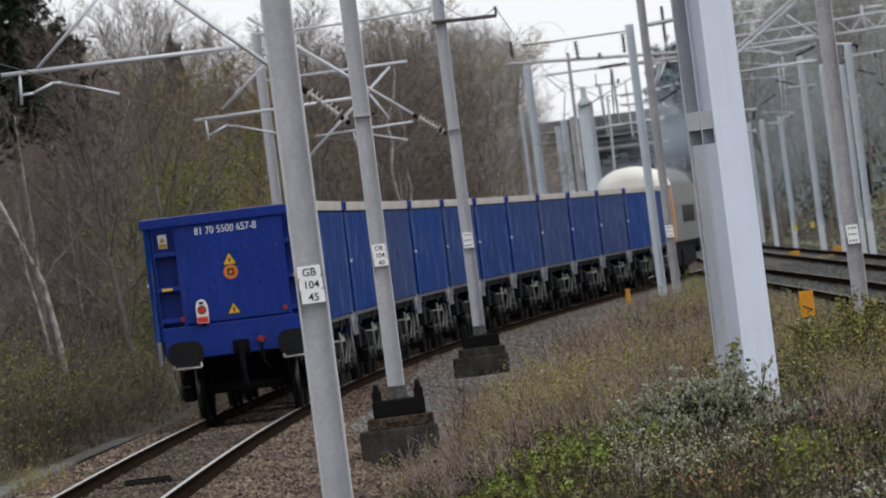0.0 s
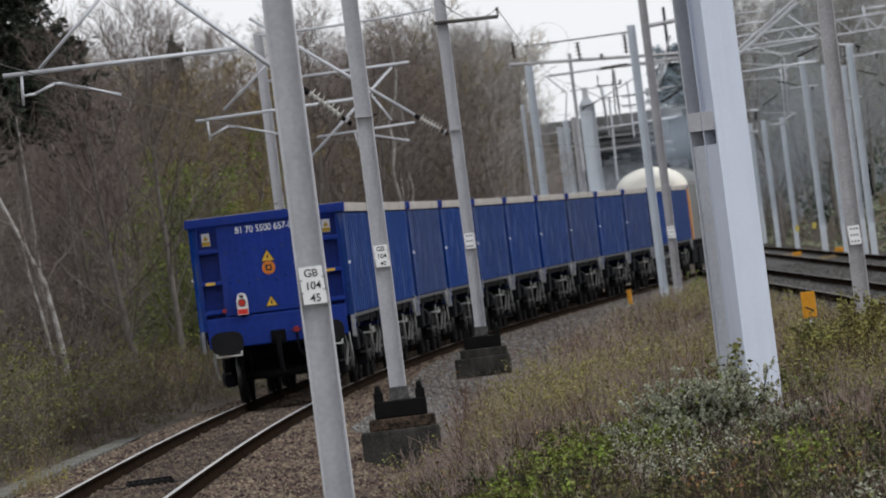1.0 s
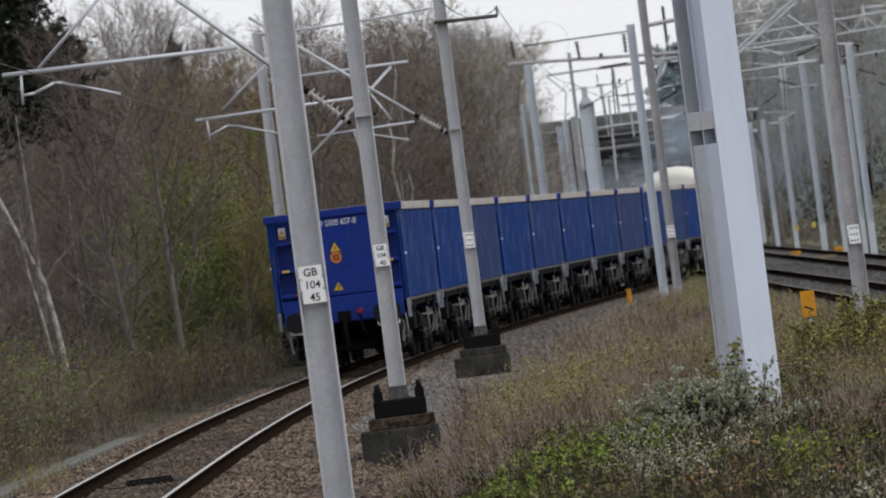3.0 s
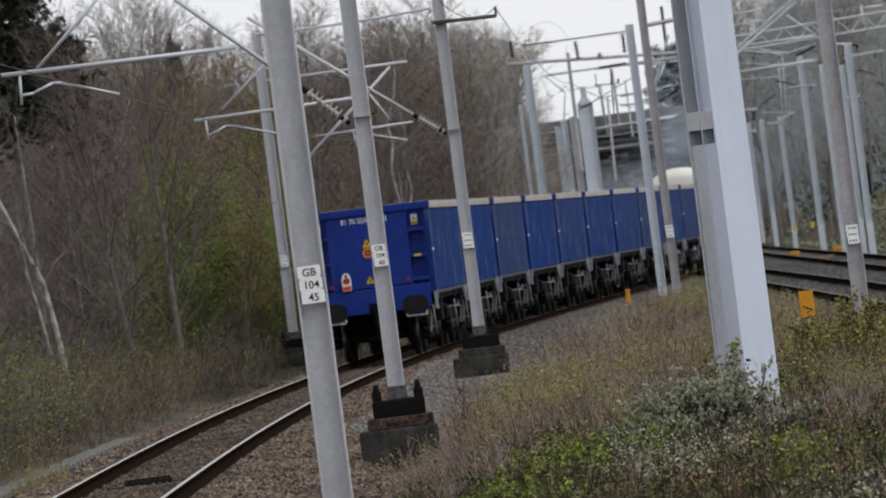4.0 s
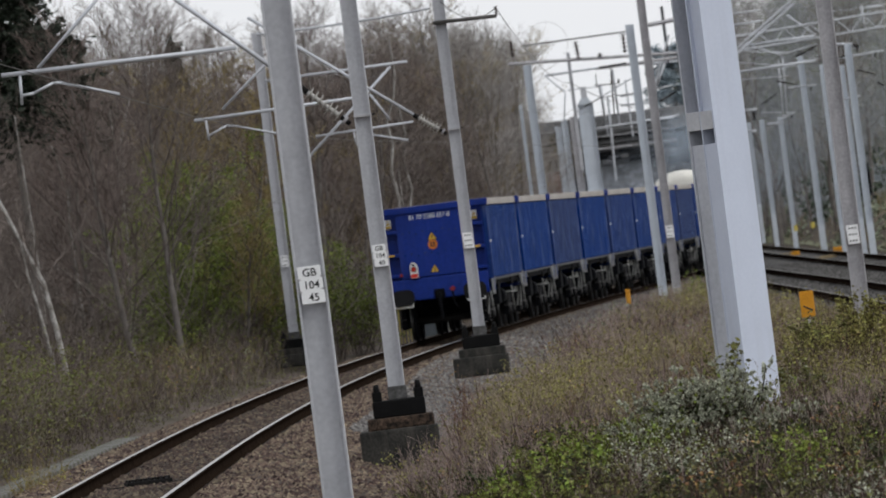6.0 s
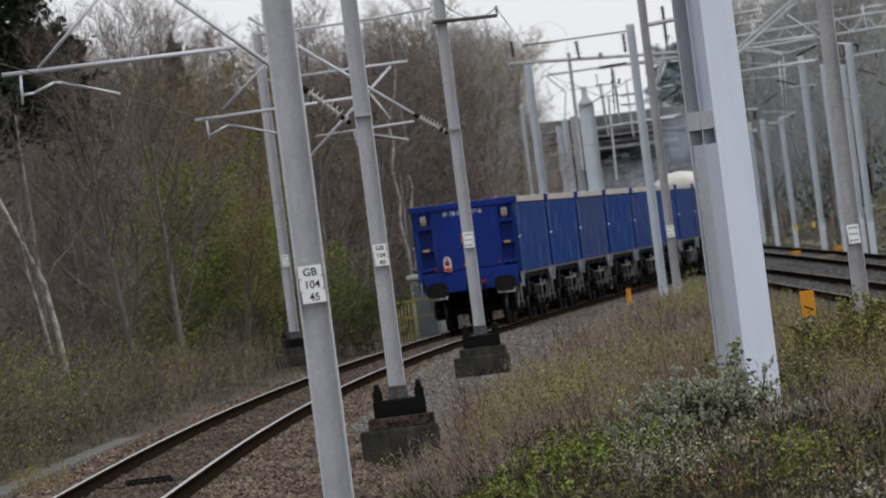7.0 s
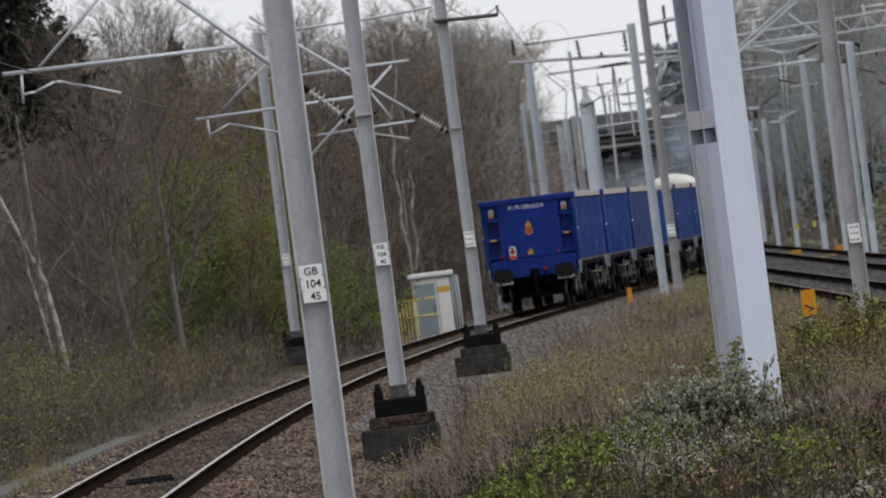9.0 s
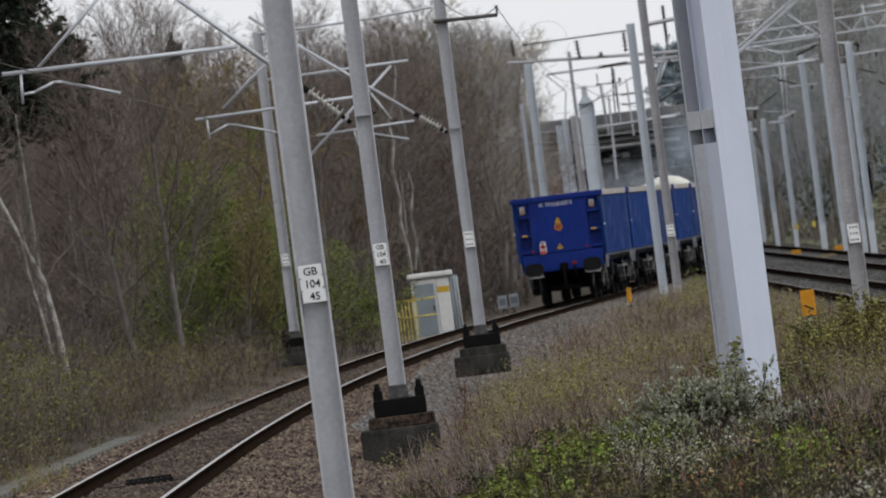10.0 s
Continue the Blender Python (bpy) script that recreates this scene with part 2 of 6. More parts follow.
smoke_nodes(SMOKE, 0.6)
# fainter sheets, added to lighten far things as haze would
HAZE = bpy.data.materials.new("distance_haze_sheet")
HAZE.use_nodes = True
smoke_nodes(HAZE, 0.26)
GLOWRED = bpy.data.materials.new("lit_tail_lamp_lens")
GLOWRED.use_nodes = True
GLOWRED.node_tree.nodes["Principled BSDF"].inputs["Base Color"].default_value = (0.4, 0.02, 0.01, 1)
GLOWRED.node_tree.nodes["Principled BSDF"].inputs["Roughness"].default_value = 0.25


# ---- mesh helpers ----
def part(name, bm, mat, parent=None, label="", smooth=False):
    """Links a bmesh as one mesh object under a thing, or on its own."""
    me = bpy.data.meshes.new(name)
    if smooth:
        for f in bm.faces:
            f.smooth = True
    bm.to_mesh(me)
    bm.free()
    for m in (mat if isinstance(mat, (list, tuple)) else [mat]):
        me.materials.append(m)
    ob = new(name, me)
    if parent is not None:
        ob.parent = parent
    if label:
        tagged(ob, label)
    return ob


def add_box(bm, x0, x1, y0, y1, z0, z1, bevel=0.0, m=None, mi=0):
    vs = [bm.verts.new((x, y, z)) for x in (x0, x1) for y in (y0, y1) for z in (z0, z1)]
    faces = [bm.faces.new([vs[i] for i in q]) for q in
             ((0, 1, 3, 2), (4, 6, 7, 5), (0, 4, 5, 1), (2, 3, 7, 6), (0, 2, 6, 4), (1, 5, 7, 3))]
    for f in faces:
        f.material_index = mi
    if m is not None:
        bmesh.ops.transform(bm, matrix=m, verts=vs)
    if bevel:
        edges = list({e for f in faces for e in f.edges})
        bmesh.ops.bevel(bm, geom=edges, offset=bevel, segments=2, affect="EDGES", profile=0.6)
    return bm


def box(x0, x1, y0, y1, z0, z1, bevel=0.0, m=None):
    return add_box(bmesh.new(), x0, x1, y0, y1, z0, z1, bevel, m)


def add_tube(bm, a, b, r0, r1=None, sides=8, mi=0):
    a, b = Vector(a), Vector(b)
    r1 = r0 if r1 is None else r1
    q = (b - a).to_track_quat("Z", "Y").to_matrix()
    rings = []
    for c, r in ((a, r0), (b, r1)):
        rings.append([bm.verts.new(c + q @ Vector((r * math.cos(k * math.tau / sides), r * math.sin(k * math.tau / sides), 0))) for k in range(sides)])
    for k in range(sides):
        f = bm.faces.new((rings[0][k], rings[0][(k + 1) % sides], rings[1][(k + 1) % sides], rings[1][k]))
        f.smooth, f.material_index = sides > 6, mi
    for ring, flip in ((rings[0], True), (rings[1], False)):
        f = bm.faces.new(ring[::-1] if flip else ring)
        f.material_index = mi
    return bm


def tube(a, b, r0, r1=None, sides=8):
    return add_tube(bmesh.new(), a, b, r0, r1, sides)


def add_path_tube(bm, pts, r, sides=6):
    for a, b in zip(pts[:-1], pts[1:]):
        add_tube(bm, a, b, r, r, sides)
    return bm


def add_disc_prism(bm, pts, y0, y1):
    """A flat outline in x and z, with a thickness along y."""
    lo, hi = [bm.verts.new((x, y0, z)) for x, z in pts], [bm.verts.new((x, y1, z)) for x, z in pts]
    bm.faces.new(lo)
    bm.faces.new(hi[::-1])
    for k in range(len(pts)):
        bm.faces.new((lo[k], hi[k], hi[(k + 1) % len(pts)], lo[(k + 1) % len(pts)]))
    return bm


def quads_object(name, verts, faces, mats, index=None, parent=None, smooth=False):
    """Many small pieces as one mesh, from arrays of corners and four-sided faces."""
    me = bpy.data.meshes.new(name)
    verts, faces = np.asarray(verts, np.float32), np.asarray(faces, np.int32)
    me.vertices.add(len(verts))
    me.vertices.foreach_set("co", verts.ravel())
    n = faces.shape[1]
    me.loops.add(faces.size)
    me.loops.foreach_set("vertex_index", faces.ravel())
    me.polygons.add(len(faces))
    me.polygons.foreach_set("loop_start", np.arange(0, faces.size, n, dtype=np.int32))
    if index is not None:
        me.polygons.foreach_set("material_index", np.asarray(index, np.int32))
    for m in mats:
        me.materials.append(m)
    me.update(calc_edges=True)
    if smooth:
        me.polygons.foreach_set("use_smooth", np.ones(len(faces), bool))
    ob = new(name, me)
    if parent is not None:
        ob.parent = parent
    return ob


def text_part(name, words, size, mat, parent, m, width=None, label="", depth=0.002, bold=0.0):
    """Lettering in the built-in font as a thin mesh."""
    cu = bpy.data.curves.new(name, "FONT")
    cu.body, cu.size, cu.align_x, cu.align_y, cu.extrude = words, size, "CENTER", "CENTER", depth
    cu.offset = bold
    tmp = new(name, cu)
    me = bpy.data.meshes.new_from_object(tmp.evaluated_get(bpy.context.evaluated_depsgraph_get()))
    bpy.data.objects.remove(tmp)
    if width:
        xs = [v.co.x for v in me.vertices]
        k = width / (max(xs) - min(xs))
        for v in me.vertices:
            v.co.x *= k
    me.transform(m)
    me.materials.clear()
    me.materials.append(mat)
    ob = new(name, me)
    ob.parent = parent
    if label:
        tagged(ob, label)
    return ob


def empty(name, m, label, category, group="", kind=""):
    ob = new(name)
    ob.matrix_world = m
    ob.empty_display_size = 0.2
    return tagged(ob, label, category, group, kind)


def unit(v):
    return v / np.maximum(np.linalg.norm(v, axis=-1, keepdims=True), 1e-9)


def ribbons(sets):
    """Hair-thin twigs and blades: narrow strips turned at random about their length."""
    vs, fs, base = [], [], 0
    rng = np.random.default_rng(2)
    for pts, rs in sets:
        m, k = pts.shape[:2]
        d = unit(np.concatenate([pts[:, 1:] - pts[:, :-1], pts[:, -1:] - pts[:, -2:-1]], 1))
        u = unit(np.cross(d, rng.normal(size=(m, 1, 3))))
        vs.append(np.stack([pts - rs[..., None] * u, pts + rs[..., None] * u], 2).reshape(-1, 3))
        i = base + (np.arange(m)[:, None] * k + np.arange(k - 1)[None]).ravel() * 2
        fs.append(np.stack([i, i + 1, i + 3, i + 2], -1))
        base += m * k * 2
    return np.concatenate(vs), np.concatenate(fs)


def joined(*shapes):
    """One pair of corner and face arrays from several."""
    vs, fs, base = [], [], 0
    for v, f in shapes:
        vs.append(v)
        fs.append(f + base)
        base += len(v)
    return np.concatenate(vs), np.concatenate(fs)


def tubes(sets, sides=3):
    """Vertices and faces of thin tapered tubes along the shoots."""
    vs, fs, base = [], [], 0
    for pts, rs in sets:
        m, k = pts.shape[:2]
        d = unit(np.concatenate([pts[:, 1:] - pts[:, :-1], pts[:, -1:] - pts[:, -2:-1]], 1))
        u = unit(np.cross(d, np.array([0.31, 0.87, 0.39])))
        v = np.cross(d, u)
        ring = [pts + rs[..., None] * (u * math.cos(math.tau * s / sides) + v * math.sin(math.tau * s / sides)) for s in range(sides)]
        vs.append(np.stack(ring, 2).reshape(-1, 3))
        i = base + (np.arange(m)[:, None] * k + np.arange(k - 1)[None])[..., None] * sides
        s = np.arange(sides)
        t = (s + 1) % sides
        fs.append(np.stack([i + s, i + t, i + sides + t, i + sides + s], -1).reshape(-1, 4))
        base += m * k * sides
    return np.concatenate(vs), np.concatenate(fs)


def insulator(name, a, b, r, n, mat, parent, label="ribbed grey porcelain insulator"):
    """A ribbed insulator turned as one piece: core, and n sheds along it."""
    a, b = Vector(a), Vector(b)
    q = (b - a).to_track_quat("Z", "Y").to_matrix()
    bm, rings, sides = bmesh.new(), [], 10
    for k in range(n):
        for f, s in ((0.05, 0.34), (0.36, 0.36), (0.42, 1.0), (0.55, 0.94), (0.66, 0.36)):
            c = a.lerp(b, (k + f) / n)
            rings.append([bm.verts.new(c + q @ Vector((r * s * math.cos(math.tau * i / sides), r * s * math.sin(math.tau * i / sides), 0))) for i in range(sides)])
    for lo, hi in zip(rings[:-1], rings[1:]):
        for i in range(sides):
            bm.faces.new((lo[i], lo[(i + 1) % sides], hi[(i + 1) % sides], hi[i])).smooth = True
    bm.faces.new(rings[0][::-1])
    bm.faces.new(rings[-1])
    return part(name, bm, mat, parent, label)


# ---- the line: a curve to the right that straightens among the junction tracks ----
LINE_Y = np.array([-60, 20, 60, 90, 110, 130, 150, 170, 190, 210, 230, 250, 270, 290, 310, 330, 350, 375, 400, 430, 460, 520, 640.0])
LINE_X = np.array([-5.5, -4.8, -4.42, -4.13, -3.91, -3.60, -3.14, -2.50, -1.65, -0.60, 0.64, 2.04, 3.55, 5.12, 6.65, 8.05, 9.25, 10.2, 10.75, 11.05, 11.1, 11.1, 11.1])
CANT = 0.0043


def spline(xs, ys, at):
    """A natural cubic through the knots."""
    n, h = len(xs), np.diff(xs)
    a, r = np.zeros((n, n)), np.zeros(n)
    a[0, 0] = a[-1, -1] = 1
    for i in range(1, n - 1):
        a[i, i - 1:i + 2] = h[i - 1], 2 * (h[i - 1] + h[i]), h[i]
        r[i] = 6 * ((ys[i + 1] - ys[i]) / h[i] - (ys[i] - ys[i - 1]) / h[i - 1])
    m = np.linalg.solve(a, r)
    i = np.clip(np.searchsorted(xs, at) - 1, 0, n - 2)
    d, e, k = xs[i + 1] - at, at - xs[i], h[i]
    return (m[i] * d ** 3 + m[i + 1] * e ** 3) / (6 * k) + (ys[i] / k - m[i] * k / 6) * d + (ys[i + 1] / k - m[i + 1] * k / 6) * e


FINE_Y = np.linspace(-60, 640, 2801)
FINE_X = spline(LINE_X * 0 + LINE_Y, LINE_X, FINE_Y)
FINE_S = np.concatenate([[0], np.cumsum(np.hypot(np.diff(FINE_X), np.diff(FINE_Y)))])
FINE_S -= np.interp(49.48, FINE_Y, FINE_S)


def line_x(y):
    return np.interp(y, FINE_Y, FINE_X)


def line_at(s):
    """Place and direction of the line s metres along it."""
    p = [np.interp(s + d, FINE_S, c) for d in (-3, 0, 3) for c in (FINE_X, FINE_Y)]
    t = Vector((p[4] - p[0], p[5] - p[1], 0)).normalized()
    return Vector((p[2], p[3], 0)), t


def b_x(y):
    return 9.5 + 0.005 * (y - 200)


def c_x(y):
    return 13.4 + 0.0105 * (y - 259)


def step(a, b, v):
    q = np.clip((v - a) / (b - a), 0, 1)
    return q * q * (3 - 2 * q)


def ground_z(x, y):
    """Height of the ground: flat formation, a bank under the wood, a slope beyond the junction."""
    x, y = np.asarray(x, float), np.asarray(y, float)
    yy = np.clip(y, -60, 640)
    dl = x - line_x(yy)
    z = -0.5 + 0 * x
    z = z + 0.10 * step(-3.2, -4.5, dl) + 4.2 * step(-5, -48, dl) * step(20, 120, y)
    dr = x - c_x(yy)
    z = z + 1.5 * step(1.9, 4.5, dr) * step(260, 370, y) + 1.5 * step(4, 14, dr) * step(200, 300, y) + 7.5 * step(3.0, 14, dr) * step(420, 585, y)
    z = z + 0.58 * step(2.9, 5.2, dl) * step(-1.6, -3.6, x - b_x(yy)) * step(330, 290, y)
    z = z + 0.05 * np.sin(x * 1.7 + y * 0.31) * np.sin(y * 0.47 - x * 0.6) * step(2.9, 3.6, np.abs(dl))
    return z


def make_ground():
    ys = np.unique(np.concatenate([np.linspace(-400, 40, 23), np.linspace(40, 330, 161), np.linspace(330, 700, 75), np.linspace(700, 4500, 20)]))
    xs = np.unique(np.concatenate([np.linspace(-2500, -60, 25), np.linspace(-60, -22, 39), np.linspace(-22, 26, 121), np.linspace(26, 80, 28), np.linspace(80, 2500, 25)]))
    gx, gy = np.meshgrid(xs, ys)
    gz = ground_z(gx, gy)
    v = np.stack([gx, gy, gz], -1).reshape(-1, 3)
    w, i = len(xs), np.arange(len(ys) - 1)[:, None] * len(xs) + np.arange(len(xs) - 1)[None]
    f = np.stack([i, i + 1, i + w + 1, i + w], -1).reshape(-1, 4)
    tagged(quads_object("ground", v, f, [EARTH], smooth=True), "brown earth with leaf litter and sparse grass", "ground", kind="structure")


make_ground()


def sweep(name, outline, centre, y0, y1, mats, step_y=2.0, cant=0.0, index=None, parent=None, close=False):
    """A section swept along a track's centre line. Outline: side, height."""
    n = int((y1 - y0) / step_y) + 1
    ys = np.linspace(y0, y1, n)
    xs = centre(ys)
    tx, ty = np.gradient(xs, ys), np.ones(n)
    k = np.hypot(tx, ty)
    rx, ry = ty / k, -tx / k
    o = np.array(outline)
    side = o[None, :, 0] + o[None, :, 1] * cant
    v = np.stack([xs[:, None] + rx[:, None] * side, ys[:, None] + ry[:, None] * side, o[None, :, 1] - o[None, :, 0] * cant + 0 * xs[:, None]], -1).reshape(-1, 3)
    m = len(o)
    cols = np.arange(m if close else m - 1)
    i = np.arange(n - 1)[:, None] * m
    f = np.stack([i + cols, i + (cols + 1) % m, i + m + (cols + 1) % m, i + m + cols], -1).reshape(-1, 4)
    idx = None if index is None else np.tile(np.array(index), n - 1)
    return quads_object(name, v, f, mats, idx, parent)


RAIL = [(-0.070, -0.159), (-0.070, -0.148), (-0.012, -0.130), (-0.010, -0.045), (-0.036, -0.032), (-0.036, -0.006),
        (-0.028, -0.001), (-0.012, 0), (0.012, 0), (0.028, -0.001), (0.036, -0.006), (0.036, -0.032), (0.010, -0.045), (0.012, -0.130), (0.070, -0.148), (0.070, -0.159)]
RAIL_MATS = [0, 0, 0, 0, 0, 0, 1, 1, 1, 0, 0, 0, 0, 0, 0, 0]


def make_track(centre, y0, y1, label, cant=0.0, sleepers=(0, 0), head=RAILTOP):
    track = empty("railway_track", Matrix(), label, "railway track", kind="structure")
    for side in (-0.7525, 0.7525):
        sweep("rail", [(a + side, b) for a, b in RAIL], centre, y0, y1, [RAILSIDE, head], 2.0, cant, RAIL_MATS, track, True)
    block = box(-1.25, 1.25, -0.13, 0.13, -0.30, -0.159, 0.012)
    first = None
    for k in range(int((sleepers[1] - sleepers[0]) / 0.65)):
        y = sleepers[0] + 0.65 * k
        x, slope = float(centre(y)), float(centre(y + 1) - centre(y - 1)) / 2
        if first is None:
            first = part("sleeper", block, SLEEPER, track)
            ob = first
        else:
            ob = new("sleeper", first.data)
            ob.parent = track
        ob.matrix_basis = Matrix.Translation((x, y, 0)) @ pose(0, 0, 0, 0, math.degrees(cant), -math.degrees(math.atan(slope)))
    return track


BED = [(-2.75, -0.56), (-2.2, -0.33), (-1.75, -0.165), (-1.0, -0.165), (-0.6, -0.172), (0, -0.175), (0.6, -0.172), (1.0, -0.165), (1.75, -0.17), (2.4, -0.33), (3.1, -0.56)]
tagged(sweep("ballast_bed", BED, line_x, -60, 600, [BALLAST], 2.0, CANT), "brown and grey crushed stone ballast", "ballast", kind="structure")
FLAT = [(-2.3, -0.53), (-1.6, -0.2), (0, -0.2), (1.6, -0.2), (2.3, -0.53)]
for centre, y1 in ((b_x, 352), (c_x, 620)):
    tagged(sweep("ballast_bed", FLAT, centre, 60, y1, [OILY], 4.0), "dark oily crushed stone ballast of the junction", "ballast", kind="structure")


def make_trough():
    """The concrete cable trough along the wood side, in lidded lengths."""
    run = empty("cable_trough", Matrix(), "pale concrete cable trough beside the track", "cable trough", kind="structure")
    lid = None
    for k in range(42):
        y = 118 + k * 1.0
        x = float(line_x(y)) - 3.06
        if lid is None:
            lid = part("trough_lid", box(-0.20, 0.20, -0.4985, 0.4985, -0.25, 0.0, 0.008), TROUGH, run)
            ob = lid
        else:
            ob = new("trough_lid", lid.data)
            ob.parent = run
        ob.matrix_basis = pose(x, y, -0.41 + 0.004 * math.sin(k * 2.1), 0, 0, -math.degrees(float(line_x(y + 1) - line_x(y - 1)) / 2) + 0.3 * math.sin(k * 3.7))


make_trough()


make_track(line_x, -60, 600, "single track with polished rail heads on brown ballast", CANT, (104, 299))
make_track(b_x, 60, 340, "rusty-sided junction track on dark ballast", head=DULLRAIL)
make_track(c_x, 60, 620, "far junction track on dark ballast", head=DULLRAIL)



def make_timber():
    """A dark board lying across between the rails."""
    a, b = Vector((-4.43, 109.9, -0.1)), Vector((-3.38, 110.1, -0.1))
    t = empty("crossing_timber", Matrix.Translation((a + b) / 2) @ pose(0, 0, 0, 0, 0, math.degrees(math.atan2(b.y - a.y, b.x - a.x))), "black wet timber lying across between the rails", "timber")
    n = (b - a).length / 2
    part("rod", tube((-n, 0.03, -0.07), (n, -0.02, -0.07), 0.028, 0.028, 8), SOOT, t, "thin dark rod under the board")
    part("board", box(-0.30, 0.26, -0.15, 0.15, -0.09, 0.0, 0.012), SOOT, t)
    for k in range(8):
        x = -0.28 + 0.07 * k
        part("cleat", box(x, x + 0.028, -0.14, 0.14, 0.0, 0.028, 0.004), STEELBASE, t)


make_timber()


def make_bank():
    """Rough grass over the slope beyond the junction, a few centimetres thick on the earth."""
    ys, n = np.linspace(262, 640, 127), 26
    rows = [np.stack([c_x(y) + np.linspace(2.6, 70, n), np.full(n, y)], 1) for y in ys]
    p = np.concatenate(rows)
    z = ground_z(p[:, 0], p[:, 1]) + 0.05 + 0.05 * np.sin(p[:, 0] * 2.1) * np.sin(p[:, 1] * 0.7)
    i = np.arange(len(ys) - 1)[:, None] * n + np.arange(n - 1)[None]
    f = np.stack([i, i + 1, i + n + 1, i + n], -1).reshape(-1, 4)
    tagged(quads_object("grass_bank", np.column_stack([p, z]), f, [GRASSBANK], smooth=True), "pale rough grass bank beyond the junction", "bank", kind="structure")


make_bank()
# ---- the train ----
def wagon_body():
    """Open box body with pressed side ribs, as one shell with walls of real thickness."""
    bm = bmesh.new()
    # floor, inner lining
    add_box(bm, -1.22, 1.22, -6.40, 6.40, 1.30, 1.38)
    # sides: a wall sheet with narrow pressed ribs, paler on their crests and feet
    for s in (-1, 1):
        x = 1.27 * s
        add_box(bm, min(x, x - 0.05 * s), max(x, x - 0.05 * s), -6.45, 6.45, 1.30, 3.10)
        n = 15
        for k in range(n):
            y = -5.88 + 11.76 * k / (n - 1)
            a, b = x, x + 0.066 * s
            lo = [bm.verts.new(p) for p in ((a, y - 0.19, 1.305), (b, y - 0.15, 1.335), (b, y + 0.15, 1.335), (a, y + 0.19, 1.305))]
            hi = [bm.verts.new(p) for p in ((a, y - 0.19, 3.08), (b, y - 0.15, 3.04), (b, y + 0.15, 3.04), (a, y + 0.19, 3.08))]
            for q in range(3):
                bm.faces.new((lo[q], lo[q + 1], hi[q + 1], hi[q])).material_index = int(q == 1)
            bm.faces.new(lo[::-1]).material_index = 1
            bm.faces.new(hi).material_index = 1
    bmesh.ops.recalc_face_normals(bm, faces=bm.faces)
    return bm


def make_end(sign, wagon):
    """End wall: a plain centre panel, and at both corners a pocket with steps."""
    y = 6.45 * sign

    def slab(bm, x0, x1, d0, d1, z0, z1, bev=0.0):
        a, b = y - d0 * sign, y - d1 * sign
        return add_box(bm, x0, x1, min(a, b), max(a, b), z0, z1, bev)
    bm = slab(bmesh.new(), -0.84, 0.84, 0, 0.10, 1.52, 3.09, 0.02)
    slab(bm, -0.84, 0.84, 0.09, 0.16, 1.30, 1.54)
    wall = part("end_wall", bm, BLUE, wagon, "plain blue end wall with stepped corner pockets")
    for s in (-1, 1):
        e = (lambda a, b: (min(a * s, b * s), max(a * s, b * s)))
        bm = slab(bmesh.new(), *e(0.85, 1.21), 0.20, 0.26, 1.30, 3.09)
        slab(bm, *e(1.20, 1.254), 0, 0.22, 1.30, 3.09)
        slab(bm, *e(0.80, 0.86), 0.001, 0.22, 1.30, 3.088)
        part("corner_pocket", bm, BLUE, wall)
        for z in (2.62, 2.07, 1.57):
            part("step", slab(bmesh.new(), *e(0.85, 1.21), 0.005, 0.21, z, z + 0.075, 0.015), BLUE, wall)
    return wall


def make_wheelset(y, bogie):
    w = part("wheelset", tube((-0.72, 0, 0), (0.72, 0, 0), 0.085, sides=10), SOOT, bogie)
    w.matrix_basis = pose(0, y, 0.46)
    for s in (-1, 1):
        bm = bmesh.new()
        add_tube(bm, (0.69 * s, 0, 0), (0.735 * s, 0, 0), 0.49, 0.49, 28)
        add_tube(bm, (0.735 * s, 0, 0), (0.82 * s, 0, 0), 0.462, 0.455, 28)
        for f in bm.faces:
            if len(f.verts) == 4 and abs(f.calc_center_median().x) > 0.74:
                f.material_index = 1
        part("wheel", bm, [BLACK, TREAD], w)
    return w


def make_bogie(y, wagon):
    bogie = part("bogie_frame", box(-0.62, 0.62, -0.28, 0.28, 0.52, 0.80, 0.04), BLACK, wagon)
    bogie.matrix_basis = pose(0, y, 0)
    for s in (-1, 1):
        bm = bmesh.new()
        x0, x1 = sorted((0.90 * s, 1.02 * s))
        add_box(bm, x0, x1, -1.30, 1.30, 0.60, 0.80, 0.03)
        add_box(bm, x0, x1, -0.40, 0.40, 0.36, 0.62, 0.03)
        for d in (-1, 1):
            add_box(bm, x0 - 0.03, x1 + 0.03, d * 1.0 - 0.17, d * 1.0 + 0.17, 0.30, 0.66, 0.03)
        part("side_frame", bm, BLACK, bogie)
        for d in (-0.24, -0.08, 0.08, 0.24):
            insulator("coil_spring", (0.97 * s, d, 0.38), (0.97 * s, d, 0.62), 0.066, 4, GREYPART, bogie, "dusty coil spring")
        bm = bmesh.new()
        for d in (-1, 1):
            add_tube(bm, (1.00 * s, d, 0.45), (1.10 * s, d, 0.45), 0.12, 0.11, 12)
            add_tube(bm, (1.05 * s, d - 0.16, 0.5), (1.05 * s, d - 0.16, 0.84), 0.018, 0.018, 6)
            add_tube(bm, (1.05 * s, d + 0.20, 0.42), (1.05 * s, d + 0.20, 0.80), 0.016, 0.016, 6)
        add_box(bm, *sorted((0.93 * s, 1.06 * s)), -1.25, 1.25, 0.52, 0.56)
        part("spring_gear", bm, GREYPART, bogie, "dusty grey springs and axle boxes")
    return [make_wheelset(y0, bogie) for y0 in (-1.0, 1.0)]


